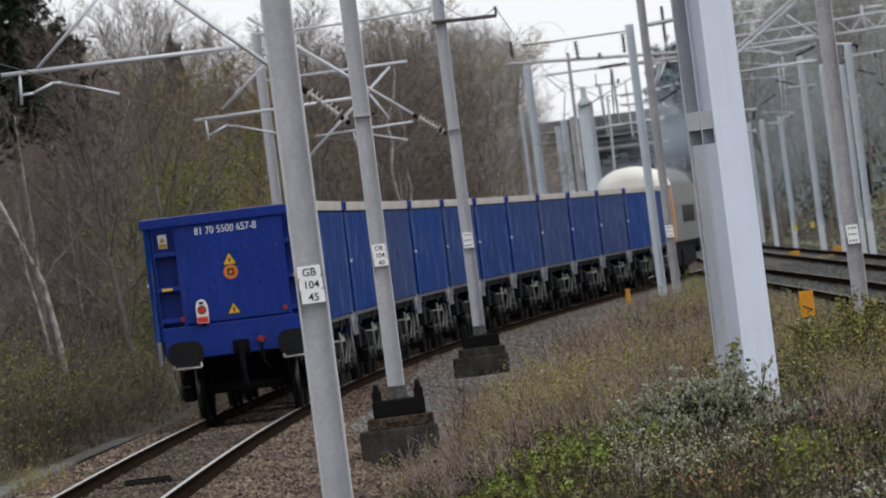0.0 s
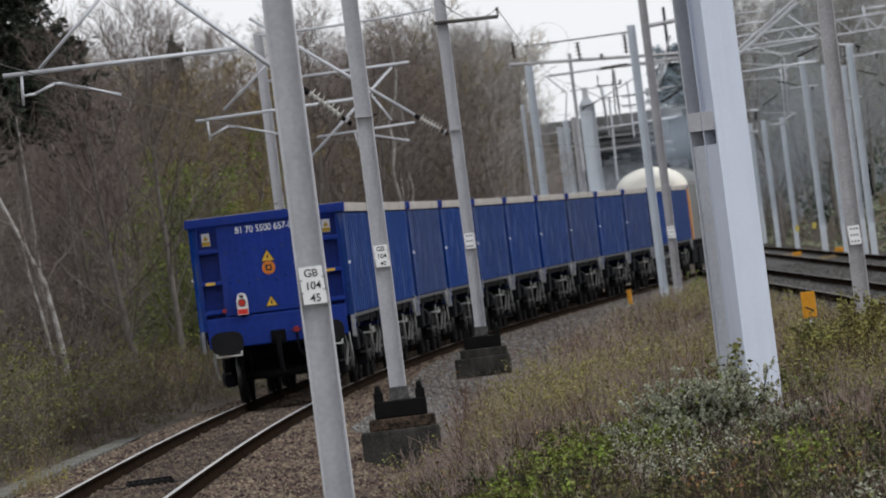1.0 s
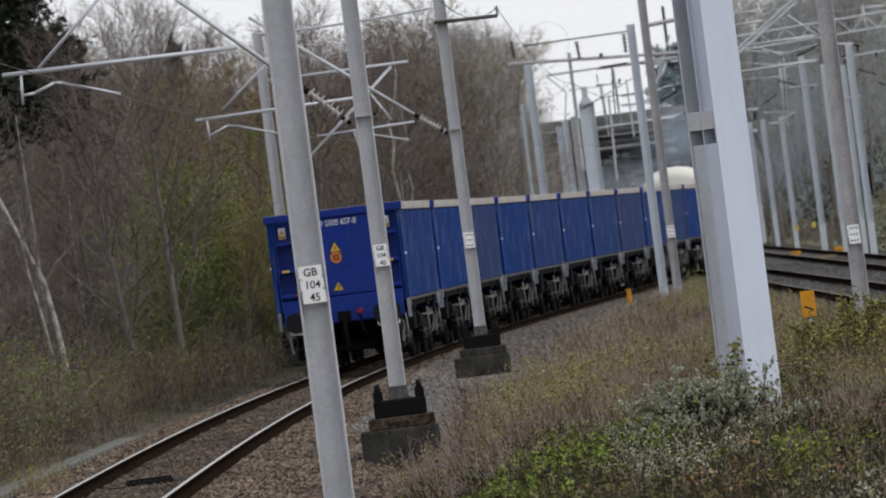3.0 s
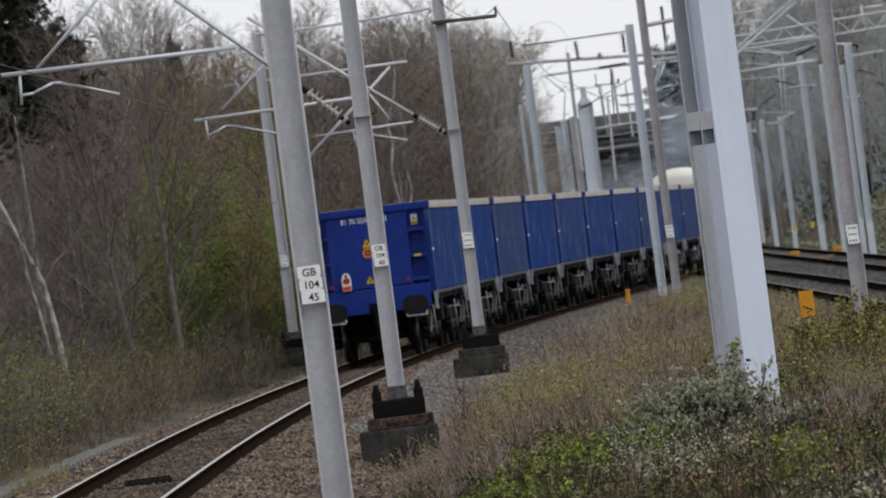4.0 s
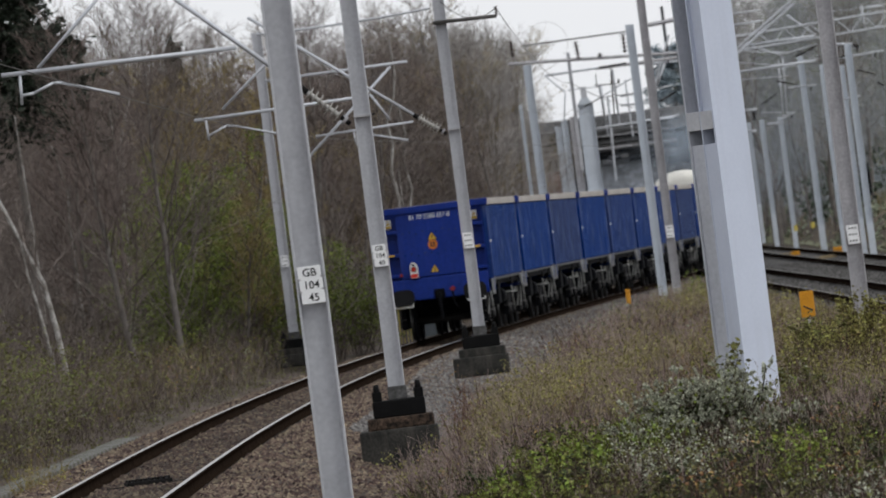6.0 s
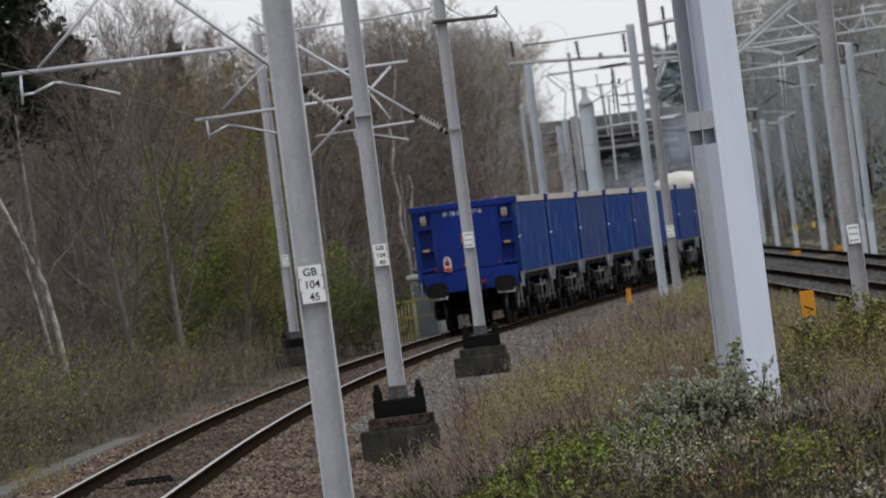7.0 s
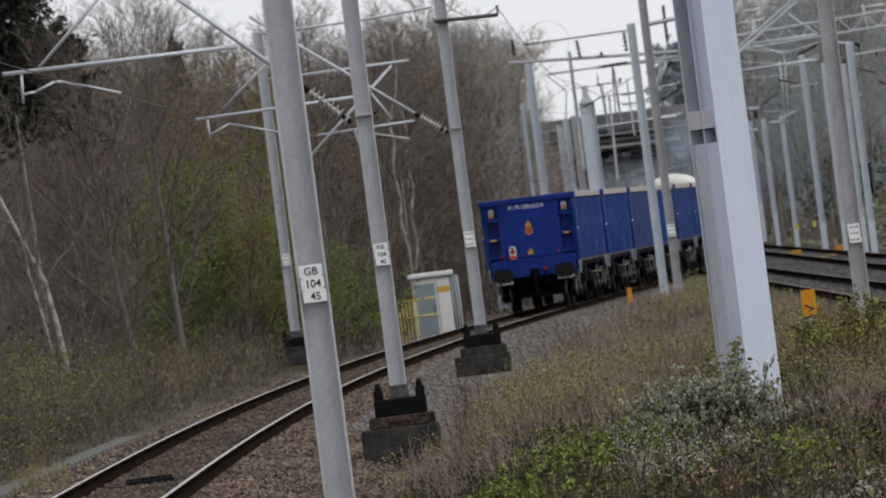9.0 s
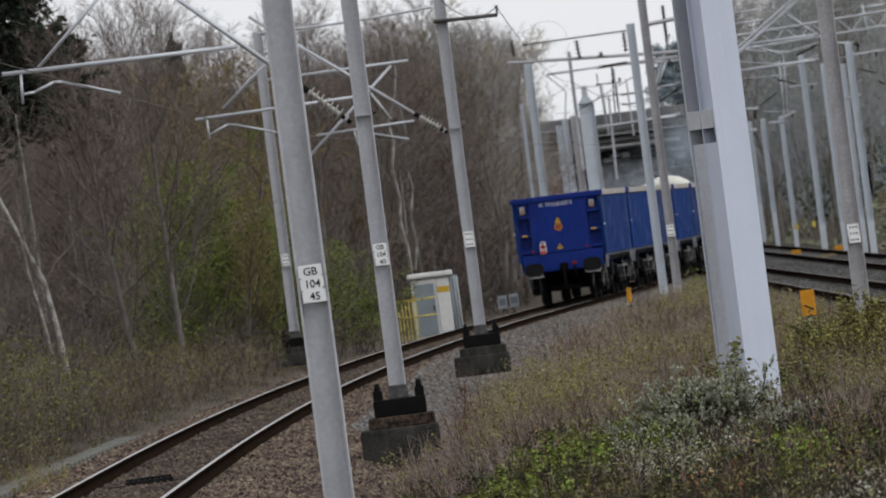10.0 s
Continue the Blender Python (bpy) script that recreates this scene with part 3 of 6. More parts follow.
def make_wagon():
    """Box wagon; origin on the rails under its middle, y forward."""
    w = empty("box_wagon", Matrix(), "blue open box wagon with ribbed dusty sides, on the rails", "freight wagon", "wagons of the train")
    part("body", wagon_body(), [BLUE_SIDE, RIB_PALE], w, "dusty blue body with ribbed sides")
    for sign in (-1, 1):
        make_end(sign, w)
    for s in (-1, 1):
        x0, x1 = sorted((1.22 * s, 1.35 * s))
        part("top_rail", box(x0, x1, -6.37, 6.37, 3.075, 3.232, 0.015), DUST, w, "top rail grey with stone dust")
    for sign in (-1, 1):
        y0, y1 = sorted((6.38 * sign, 6.50 * sign))
        part("end_rim", box(-1.385, 1.385, y0, y1, 3.08, 3.238, 0.02), BLUE, w)
        part("worn_lip", box(-1.33, 1.33, y0 + 0.02, y1 - 0.02, 3.2385, 3.246), DUST, w, "dusty worn lip")
        for s in (-1, 1):
            x0, x1 = sorted((1.255 * s, 1.338 * s))
            a, b = sorted((6.26 * sign, 6.452 * sign))
            part("corner_post", box(x0, x1, a, b, 1.0, 3.085, 0.012), BLUE_SIDE, w)
            part("corner_foot", box(x0 + 0.012, x1 - 0.006, a - 0.01, b + 0.005, 0.92, 1.30, 0.012), DUSTGREY, w, "dusty grey corner leg")
            hook = sorted((1.34 * s, 1.375 * s))
            if sign < 0:
                part("lashing_eye", box(*hook, a + 0.03, b - 0.10, 2.175, 2.225, 0.006), WHITE, w, "pale worn lashing eye")
            q0, q1 = sorted((5.72 * sign, 6.22 * sign))
            bm = box(x0 + 0.01, x1 - 0.015, q0, q1, 1.14, 1.285, 0.01)
            q0, q1 = sorted((5.95 * sign, 6.24 * sign))
            add_box(bm, x0 + 0.012, x1 - 0.017, q0, q1, 1.02, 1.15, 0.01)
            part("end_bracket", bm, DUSTGREY, w, "dusty stepped bracket under the body")
            part("strut", tube((1.335 * s, 6.2 * sign, 1.34), (1.30 * s, 6.2 * sign, 0.98), 0.02, 0.02, 6), LEVER, w, "pale dusty strut at the corner")
    load = bmesh.new()
    n = 26
    grid = [[load.verts.new((-1.2 + 2.4 * i / 8, -6.05 + 12.1 * j / n, 2.35 + 0.35 * math.sin(math.pi * i / 8) + 0.2 * math.sin(j * 0.9) + 0.05 * math.sin(i * 5.1 + j * 3.3))) for i in range(9)] for j in range(n + 1)]
    for j in range(n):
        for i in range(8):
            load.faces.new((grid[j][i], grid[j][i + 1], grid[j + 1][i + 1], grid[j + 1][i]))
    part("stone_load", load, DUST, w, "pale crushed stone load")
    # underframe
    bm = bmesh.new()
    for s in (-1, 1):
        x0, x1 = sorted((1.02 * s, 1.22 * s))
        add_box(bm, x0, x1, -6.40, 6.40, 1.12, 1.30, 0.015)
    add_box(bm, -0.25, 0.25, -6.2, 6.2, 0.92, 1.28)
    add_box(bm, -0.9, 0.9, -2.2, 2.2, 0.72, 1.1)
    part("underframe", bm, BLACK, w, "dark dirty steel underframe")
    for sign in (-1, 1):
        y0, y1 = sorted((6.20 * sign, 6.46 * sign))
        part("headstock", box(-1.20, 1.20, y0, y1, 0.98, 1.50, 0.02), BLUE, w, "deep blue headstock beam")
        for s in (-1, 1):
            bm = bmesh.new()
            add_tube(bm, (0.87 * s, 6.46 * sign, 1.06), (0.87 * s, 6.78 * sign, 1.06), 0.13, 0.11, 14)
            face = []
            for k in range(20):
                a = math.tau * k / 20
                c, q = math.cos(a), math.sin(a)
                face.append((0.87 * s + 0.28 * math.copysign(abs(c) ** 0.62, c), 1.07 + 0.20 * math.copysign(abs(q) ** 0.72, q)))
            a, b = sorted((6.78 * sign, 6.83 * sign))
            add_disc_prism(bm, face, a, b)
            buffer = part("buffer", bm, RUBBER, w, "black oval-headed buffer")
            bm = bmesh.new()
            y = 6.60 * sign
            add_path_tube(bm, [(0.66 * s, y, 0.95), (0.66 * s, y, 0.84), (1.08 * s, y, 0.84), (1.08 * s, y, 0.95)], 0.016)
            part("shunter_handle", bm, WHITE, buffer, "white-painted bent handrail")
            bm = bmesh.new()
            add_path_tube(bm, [(1.12 * s, 6.36 * sign, 1.0), (1.16 * s, 6.36 * sign, 0.80), (1.10 * s, 6.34 * sign, 0.46)], 0.016)
            part("step_iron", bm, LEVER, w, "off-white step iron")
        bm = bmesh.new()
        add_box(bm, -0.13, 0.13, *sorted((6.455 * sign, 6.52 * sign)), 0.95, 1.20, 0.02)
        add_box(bm, -0.05, 0.05, *sorted((6.50 * sign, 6.70 * sign)), 0.98, 1.10, 0.02)
        add_path_tube(bm, [(0, 6.66 * sign, 1.0), (0.0, 6.68 * sign, 0.75), (0.02, 6.62 * sign, 0.5)], 0.045)
        part("draw_hook", bm, BLACK, w)
        bm = bmesh.new()
        add_path_tube(bm, [(0.32, 6.47 * sign, 1.13), (0.32, 6.56 * sign, 1.08), (0.34, 6.58 * sign, 0.82), (0.42, 6.56 * sign, 0.70)], 0.022)
        hose = part("brake_hose", bm, BLACK, w)
        bm = bmesh.new()
        add_box(bm, 0.28, 0.36, *sorted((6.465 * sign, 6.53 * sign)), 1.12, 1.22, 0.01)
        add_box(bm, 0.24, 0.40, *sorted((6.47 * sign, 6.50 * sign)), 1.155, 1.185)
        part("air_cock", bm, DULLRED, hose, "small red air cock")
    for s in (-1, 1):
        part("solebar", box(*sorted((1.24 * s, 1.30 * s)), -5.7, 5.7, 1.245, 1.298, 0.008), SILL, w, "dusty grey sill under the body")
    # brackets between body and frame, brake gear
    for s in (-1, 1):
        for y in (-5.75, 5.75, -2.9, 2.9):
            bm = bmesh.new()
            x0, x1 = sorted((1.10 * s, 1.24 * s))
            add_box(bm, x0, x1, y - 0.42, y + 0.42, 1.06, 1.32, 0.02)
            part("body_bracket", bm, BLACK, w)
        for y in (-5.45, 3.6):
            part("brake_lever", tube((1.16 * s, y, 1.02), (1.18 * s, y, 0.52), 0.018), LEVER, w, "off-white brake lever")
        bm = bmesh.new()
        add_box(bm, *sorted((0.8 * s, 1.12 * s)), -1.5, -0.5, 0.62, 1.06, 0.05)
        part("valve_box", bm, BLACK, w)
        part("brake_cylinder", tube((0.95 * s, 0.2, 0.80), (0.95 * s, 1.5, 0.80), 0.2, 0.2, 14), BLACK, w)
    sets = []
    for y in (-4.5, 4.5):
        sets += make_bogie(y, w)
    return w, sets


def plate_tri(x, z, size, y):
    return add_disc_prism(bmesh.new(), [(x - size / 2, z - size * 0.43), (x + size / 2, z - size * 0.43), (x, z + size * 0.43)], y - 0.004, y)


def add_rear_details(w):
    """Labels, number and tail lamp on the last wagon's end."""
    y = -6.452
    m = Matrix.Translation((-0.04, y, 2.965)) @ pose(0, 0, 0, 90, 0, 0)
    text_part("wagon_number", "81 70 5500 657-8", 0.165, LETTER, w, m, 0.98, "white stencilled wagon number")
    for z, mat in ((2.275, ORANGE),):
        pts = [(-0.03 + 0.115 * math.cos(math.tau * k / 24), z + 0.115 * math.sin(math.tau * k / 24)) for k in range(24)]
        disc = part("round_warning_label", add_disc_prism(bmesh.new(), pts, y - 0.004, y), mat, w, "orange round warning label")
        part("pictogram", box(-0.085, 0.025, y - 0.007, y - 0.004, 2.222, 2.328), INK, disc)
        part("pictogram", box(-0.055, -0.005, y - 0.009, y - 0.007, 2.25, 2.30), ORANGE, disc)
    for x, z, size in ((-0.03, 2.483, 0.20), (-0.05, 1.70, 0.18)):
        tri = part("warning_triangle", plate_tri(x, z, size, y), YELLOW, w, "yellow triangular warning label")
        part("label_backing", plate_tri(x, z + 0.004, size * 1.32, y + 0.003), INK, tri, "black border of the label")
        part("pictogram", box(x - 0.014, x + 0.014, y - 0.007, y - 0.004, z - 0.055, z + 0.015), INK, tri)
    for x in (-1.06, 1.02):
        card = part("warning_card", box(x - 0.07, x + 0.07, -6.26, -6.252, 2.76, 2.98), PLATE, w, "white and yellow warning card")
        part("card_band", box(x - 0.065, x + 0.065, -6.262, -6.26, 2.765, 2.835), YELLOW, card)
        part("card_triangle", plate_tri(x, 2.90, 0.10, -6.26), YELLOW, card)
        part("step_label", box(x - 0.08, x + 0.08, -6.449, -6.446, 2.085, 2.13), YELLOW, w, "small yellow step label")
    for x, z in ((-0.87, 1.62), (0.76, 1.62)):
        bm = add_disc_prism(bmesh.new(), [(x + 0.04 * math.cos(math.tau * k / 12), z + 0.04 * math.sin(math.tau * k / 12)) for k in range(12)], y - 0.02, y)
        part("reflector", bm, DULLRED, w, "small round red reflector")
    # rows of small plug holes in the end panel
    for z in (2.60, 2.08):
        for k in range(10):
            x = -0.72 + 0.16 * k
            bm = add_disc_prism(bmesh.new(), [(x + 0.022 * math.cos(math.tau * q / 8), z + 0.03 * math.sin(k * 2.3) + 0.022 * math.sin(math.tau * q / 8)) for q in range(8)], y - 0.003, y)
            part("plug", bm, BLUE_SIDE, w)
    # tail lamp on its bracket
    pts = [(-0.09, -0.19), (0.09, -0.19), (0.095, 0.06), (0.07, 0.15), (0.03, 0.185), (-0.03, 0.185), (-0.07, 0.15), (-0.095, 0.06)]
    lamp = part("tail_lamp", add_disc_prism(bmesh.new(), [(-0.55 + a, 1.71 + b) for a, b in pts], y - 0.14, y - 0.02), WHITE, w, "white portable tail lamp with red lens")
    ring = [(-0.55 + 0.055 * math.cos(math.tau * k / 18), 1.73 + 0.055 * math.sin(math.tau * k / 18)) for k in range(18)]
    part("lens_surround", add_disc_prism(bmesh.new(), [(-0.55 + 1.3 * (a + 0.55), 1.73 + 1.3 * (b - 1.73)) for a, b in ring], y - 0.146, y - 0.14), INK, lamp)
    part("lens", add_disc_prism(bmesh.new(), ring, y - 0.165, y - 0.146), GLOWRED, lamp, "dark red lens")
    part("battery_band", box(-0.635, -0.465, y - 0.146, y - 0.14, 1.53, 1.62), RED, lamp)
    part("lamp_window", box(-0.585, -0.515, y - 0.146, y - 0.14, 1.815, 1.86), INK, lamp)
    part("lamp_iron", box(-0.58, -0.52, y - 0.03, y, 1.48, 1.60), BLACK, w)


def make_loco():
    l = empty("diesel_locomotive", Matrix(), "grey freight locomotive with cream roof dome and orange cab corner", "locomotive")
    sec = [(-1.32, 1.26), (-1.34, 2.6), (-1.30, 3.22), (1.30, 3.22), (1.34, 2.6), (1.32, 1.26)]
    part("body", add_disc_prism(bmesh.new(), sec, -9.6, 9.6), LOCO, l)
    part("underframe", box(-1.18, 1.18, -9.9, 9.9, 0.95, 1.262, 0.02), BLACK, l)
    arch = [(1.30 * math.cos(math.pi * k / 16), 3.23 + 0.80 * math.sin(math.pi * k / 16)) for k in range(17)]
    low = [(x * 0.97, 3.23 + (z - 3.23) * 0.9) for x, z in arch]
    part("roof", add_disc_prism(bmesh.new(), low, -9.2, 9.2), LOCO, l, "sooty grey long roof")
    # rounded cream dome over each cab
    for sign in (-1, 1):
        bm, rings = bmesh.new(), []
        for k in range(9):
            f = math.sin(math.pi / 2 * k / 8)
            rings.append([bm.verts.new((x * (0.62 + 0.38 * f), sign * (10.15 - 0.8 * (1 - math.cos(math.pi / 2 * k / 8))), 3.23 + (z - 3.23) * (0.45 + 0.55 * f))) for x, z in arch])
        rings.append([bm.verts.new((x, sign * 9.2, z)) for x, z in arch])
        for p, q in zip(rings[:-1], rings[1:]):
            for i in range(16):
                bm.faces.new((p[i], p[i + 1], q[i + 1], q[i]))
        bm.faces.new(rings[0])
        bm.faces.new(rings[-1][::-1])
        bmesh.ops.recalc_face_normals(bm, faces=bm.faces)
        part("cab_dome", bm, CREAM if sign < 0 else LOCO, l, "rounded roof dome over the cab", smooth=True)
    part("exhaust_stack", box(-0.3, 0.3, 1.5, 2.3, 3.9, 4.12, 0.03), SOOT, l)
    for sign in (-1, 1):
        a, b = sorted((9.6 * sign, 10.2 * sign))
        bm = add_disc_prism(bmesh.new(), [(x * 1.005, z * 1.002) for x, z in sec], a, b)
        cab = part("cab_end", bm, AMBER, l, "orange cab end")
        for x in (-0.62, 0.62):
            y0, y1 = sorted((10.19 * sign, 10.22 * sign))
            part("cab_window", box(x - 0.45, x + 0.45, y0, y1, 2.5, 3.15, 0.01), INK, cab)
        a, b = sorted((9.9 * sign, 10.45 * sign))
        part("buffer_beam", box(-1.25, 1.25, a, b, 0.75, 1.25, 0.03), BLACK, l)
    for s in (-1, 1):
        for k in range(4):
            y = -2.0 + 2.6 * k
            x0, x1 = sorted((1.33 * s, 1.36 * s))
            part("side_grille", box(x0, x1, y - 0.9, y + 0.9, 1.9, 2.5, 0.01), SOOT, l)
    bm = bmesh.new()
    add_box(bm, -1.2, 1.2, -3.2, 3.2, 0.35, 1.05, 0.06)
    part("fuel_tank", bm, BLACK, l)
    for y in (-6.2, 6.2):
        bm = box(-1.15, 1.15, y - 2.4, y + 2.4, 0.40, 0.95, 0.05)
        bogie = part("bogie", bm, BLACK, l)
        for d in (-1.85, 0, 1.85):
            for s in (-1, 1):
                part("wheel", tube((0.69 * s, y + d, 0.53), (0.83 * s, y + d, 0.53), 0.53, 0.53, 24), SOOT, bogie)
    return l


def make_smoke():
    """Thin exhaust smoke as faint rounded puffs, and added sheets that imitate distance haze."""
    s = empty("exhaust_smoke", Matrix(), "thin blue-grey exhaust smoke over the locomotive, with added haze sheets", "smoke")
    n = 12
    grid = [(-1 + 2 * i / n, -1 + 2 * j / n) for j in range(n + 1) for i in range(n + 1)]
    f = [(j * (n + 1) + i, j * (n + 1) + i + 1, (j + 1) * (n + 1) + i + 1, (j + 1) * (n + 1) + i) for j in range(n) for i in range(n)]
    # thick wisps over the engine, then thinner haze sheets added over the train and beside the line
    dense = [(x, -9 + 4.0 * k, z, 1.7, 1.5) for k, (x, z) in enumerate(((-0.9, 5.2), (-0.2, 5.7), (0.4, 5.0), (0.9, 6.2), (1.4, 5.5), (-0.5, 6.3)))]
    thin = [(-3.4, -28, 3.6, 3.6, 2.3), (-4.6, -44, 3.2, 3.4, 2.0), (-1.2, -16, 4.6, 3.4, 2.6), (-6.2, -62, 2.9, 3.0, 1.8), (1.2, 30, 6.2, 4.0, 3.0), (6.2, 60, 5.2, 4.2, 3.6), (8.4, 78, 7.4, 4.4, 3.6), (6.8, 90, 3.8, 4.4, 2.8)]
    for k, (x, y, z, wide, high) in enumerate(dense + thin):
        v = [(a, 0.25 * (a * a + c * c) + 0.08 * math.sin(3 * a + k), c) for a, c in grid]
        puff = quads_object("puff", v, f, [SMOKE if k < 6 else HAZE], parent=s, smooth=True)
        puff.matrix_basis = pose(x, y, z, 0, 12 * math.sin(k), 10 * math.cos(2 * k)) @ Matrix.Diagonal((wide, 1.5, high, 1))
        puff.visible_shadow = False
    return s


def along(t):
    """Distance of the last wagon's tail along the line at t seconds."""
    return 92.16 + 12.521 * t - 0.07278 * t * t + 0.009261 * t ** 3


def on_line(s, half):
    """Pose of a vehicle whose middle is at s and whose pivots lie half a wheelbase each way, leaning with the cant."""
    a, b = line_at(s - half)[0], line_at(s + half)[0]
    fwd = (b - a).normalized()
    r = Vector((fwd.y, -fwd.x, 0))
    right = (r * math.cos(CANT) - Vector((0, 0, 1)) * math.sin(CANT)).normalized()
    up = right.cross(fwd)
    m = Matrix((right, fwd, up)).transposed().to_4x4()
    m.translation = (a + b) / 2
    return m


TIMES = [0.5 * k for k in range(21)]
WAGONS = []
first_wagon, first_sets = make_wagon()
for n in range(12):
    if n:
        WAGONS.append(copy_thing(first_wagon, on_line(along(0) + 14.0 * n + 7.0, 4.5)))
    else:
        WAGONS.append(first_wagon)
# the ends that face a neighbour get a darker blue, painting the gap's shade
gap_meshes = {}
for w in WAGONS[1:]:
    for ob in w.children_recursive:
        if ob.name.startswith(("end_wall", "headstock", "corner_pocket", "step.", "corner_post")):
            if ob.data not in gap_meshes:
                me = ob.data.copy()
                if ob.data.materials[0] == BLUE:
                    me.materials[0] = BLUE_SIDE if ob.name.startswith("corner_post") else BLUE_GAP_SHADE
                gap_meshes[ob.data] = me
            ob.data = gap_meshes[ob.data]
add_rear_details(first_wagon)
tagged(first_wagon, "last blue box wagon with white tail lamp and warning labels")
loco = make_loco()
smoke = make_smoke()


def motions():
    for n, w in enumerate(WAGONS):
        walk(w, [(t, on_line(along(t) + 14.0 * n + 7.0, 4.5)) for t in TIMES])
    walk(loco, [(t, on_line(along(t) + 14.0 * 12 + 11.2, 6.2)) for t in TIMES])
    # the haze hangs over the line and drifts slowly after the locomotive
    near, far = Vector((9.4, 335, 5.2)), Vector((12.3, 425, 5.3))
    walk(smoke, [(t, Matrix.Translation(near.lerp(far, t / 10) - Vector((0, 0, 5.65)))) for t in TIMES])
    # wheels of the last wagons turn once in 2.9 m
    for w in WAGONS[:3]:
        for bogie in [c for c in w.children if c.name.startswith("bogie_frame")]:
            for ws in [c for c in bogie.children if c.name.startswith("wheelset")]:
                at = ws.matrix_basis.translation.copy()
                walk(ws, [(k / 30, Matrix.Translation(at) @ pose(0, 0, 0, -math.degrees((along(k / 30) - along(0)) / 0.46) % 360)) for k in range(301)])


# ---- masts, wires and lineside things ----
def i_section(w, d, t):
    """Outline of a rolled steel column: flanges at the sides, web across."""
    a, b = w / 2, d / 2
    return [(-a, -b), (-a + t, -b), (-a + t, -t / 2), (a - t, -t / 2), (a - t, -b), (a, -b), (a, b), (a - t, b), (a - t, t / 2), (-a + t, t / 2), (-a + t, b), (-a, b)]


def prism(outline, z0, z1):
    bm = bmesh.new()
    lo, hi = [bm.verts.new((x, y, z0)) for x, y in outline], [bm.verts.new((x, y, z1)) for x, y in outline]
    for k in range(len(outline)):
        bm.faces.new((lo[k], lo[(k + 1) % len(outline)], hi[(k + 1) % len(outline)], hi[k]))
    bm.faces.new(hi)
    bm.faces.new(lo[::-1])
    return bm


def number_plate(mast, x, z, words, w=0.178, h=0.285, front=-0.12):
    plate = part("number_plate", box(x - w * 0.42, x + w * 0.42, front - 0.008, front, z - h * 0.49, z + h * 0.49, 0.002), PLATE, mast, "white enamel structure number plate")
    for k, word in enumerate(words):
        zz = z + h * (0.333 - 0.333 * k)
        dx = (-0.004, 0.0, 0.006)[k]
        part("plate_panel", box(x - w / 2 + dx, x + w / 2 + dx, front - 0.013, front - 0.008, zz - h * 0.1655, zz + h * 0.1655, 0.003), PLATE, plate)
        if word:
            m = Matrix.Translation((x + dx + 0.003 * k, front - 0.0135, zz - 0.004)) @ pose(0, 0, 0, 90, 0, 0)
            text_part("lettering", word, 0.082, INK, plate, m, depth=0.0012, bold=0.0012)
        else:
            for q in (-0.26, 0.0, 0.26):
                part("lettering", box(x + w * q - w * 0.08, x + w * q + w * 0.08, front - 0.015, front - 0.013, zz - h * 0.05, zz + h * 0.05), FADED, plate)
    for k in (0.166, -0.166):
        part("clip", box(x - w * 0.58, x - w * 0.42, front - 0.017, front - 0.003, z + h * k - 0.01, z + h * k + 0.003), GALV_OLD, plate)
        part("clip", box(x + w * 0.42, x + w * 0.64, front - 0.017, front - 0.003, z + h * k + 0.004, z + h * k + 0.017), GALV_OLD, plate)


def make_mast(at, height, w=0.22, d=0.21, plate=None, plate_z=2.0, mat=GALV, base="", label="", turn=0.0, foot=0.6, bands=()):
    """Steel overhead line mast; the origin is the foot of its shaft."""
    x, y, z = at
    mast = empty("overhead_line_mast", pose(x, y, z, 0, 0, turn), label or "grey galvanised steel overhead line mast", "mast", "overhead line masts")
    part("shaft", prism(i_section(w, d, 0.014), 0, height), mat, mast)
    if plate:
        number_plate(mast, 0.0, plate_z - z, plate, front=-d / 2 - 0.005)
    for zz in bands:
        clamp = part("clamp", box(-w / 2 - 0.008, w / 2 + 0.008, -d / 2 - 0.008, d / 2 + 0.008, zz - z - 0.014, zz - z + 0.014, 0.003), GALV_OLD, mast, "steel clamp round the shaft")
        part("bolt", tube((w / 2 + 0.01, -0.02, zz - z), (w / 2 + 0.06, -0.02, zz - z + 0.01), 0.012), SOOT, clamp)
    if base == "table":
        part("base_sleeve", box(-w / 2 - 0.015, w / 2 + 0.015, -d / 2 - 0.02, d / 2 + 0.02, 0, 0.17, 0.01), COLUMN_DIRT, mast, "stained base of the shaft")
        bm = box(-0.34, 0.34, -0.34, 0.34, -0.22, 0.0, 0.02)
        table = part("base_table", bm, STEELBASE, mast, "black tarred steel base")
        for sx in (-1, 1):
            for sy in (-1, 1):
                bm = bmesh.new()
                add_box(bm, sx * 0.27 - 0.06, sx * 0.27 + 0.06, sy * 0.25 - 0.06, sy * 0.25 + 0.06, 0.0, 0.12, 0.01)
                add_tube(bm, (sx * 0.27, sy * 0.25, 0.1), (sx * 0.27, sy * 0.25, 0.21), 0.045, 0.032, 8)
                part("holding_bolt", bm, STEELBASE, table)
        part("plinth", box(-0.43, 0.43, -0.43, 0.43, -0.38, -0.22, 0.03), PLINTH if foot > 0.45 else CONCRETE, mast, "mossy concrete plinth")
        part("foundation", box(-0.55, 0.47, -0.5, 0.5, -0.38 - foot, -0.37, 0.035), CONCRETE, mast, "dark weathered concrete foundation block")
    else:
        part("foot", box(-w / 2 + 0.004, w / 2 - 0.004, -d / 2 + 0.004, d / 2 - 0.004, -2.0, 0.0), mat, mast)
    return mast


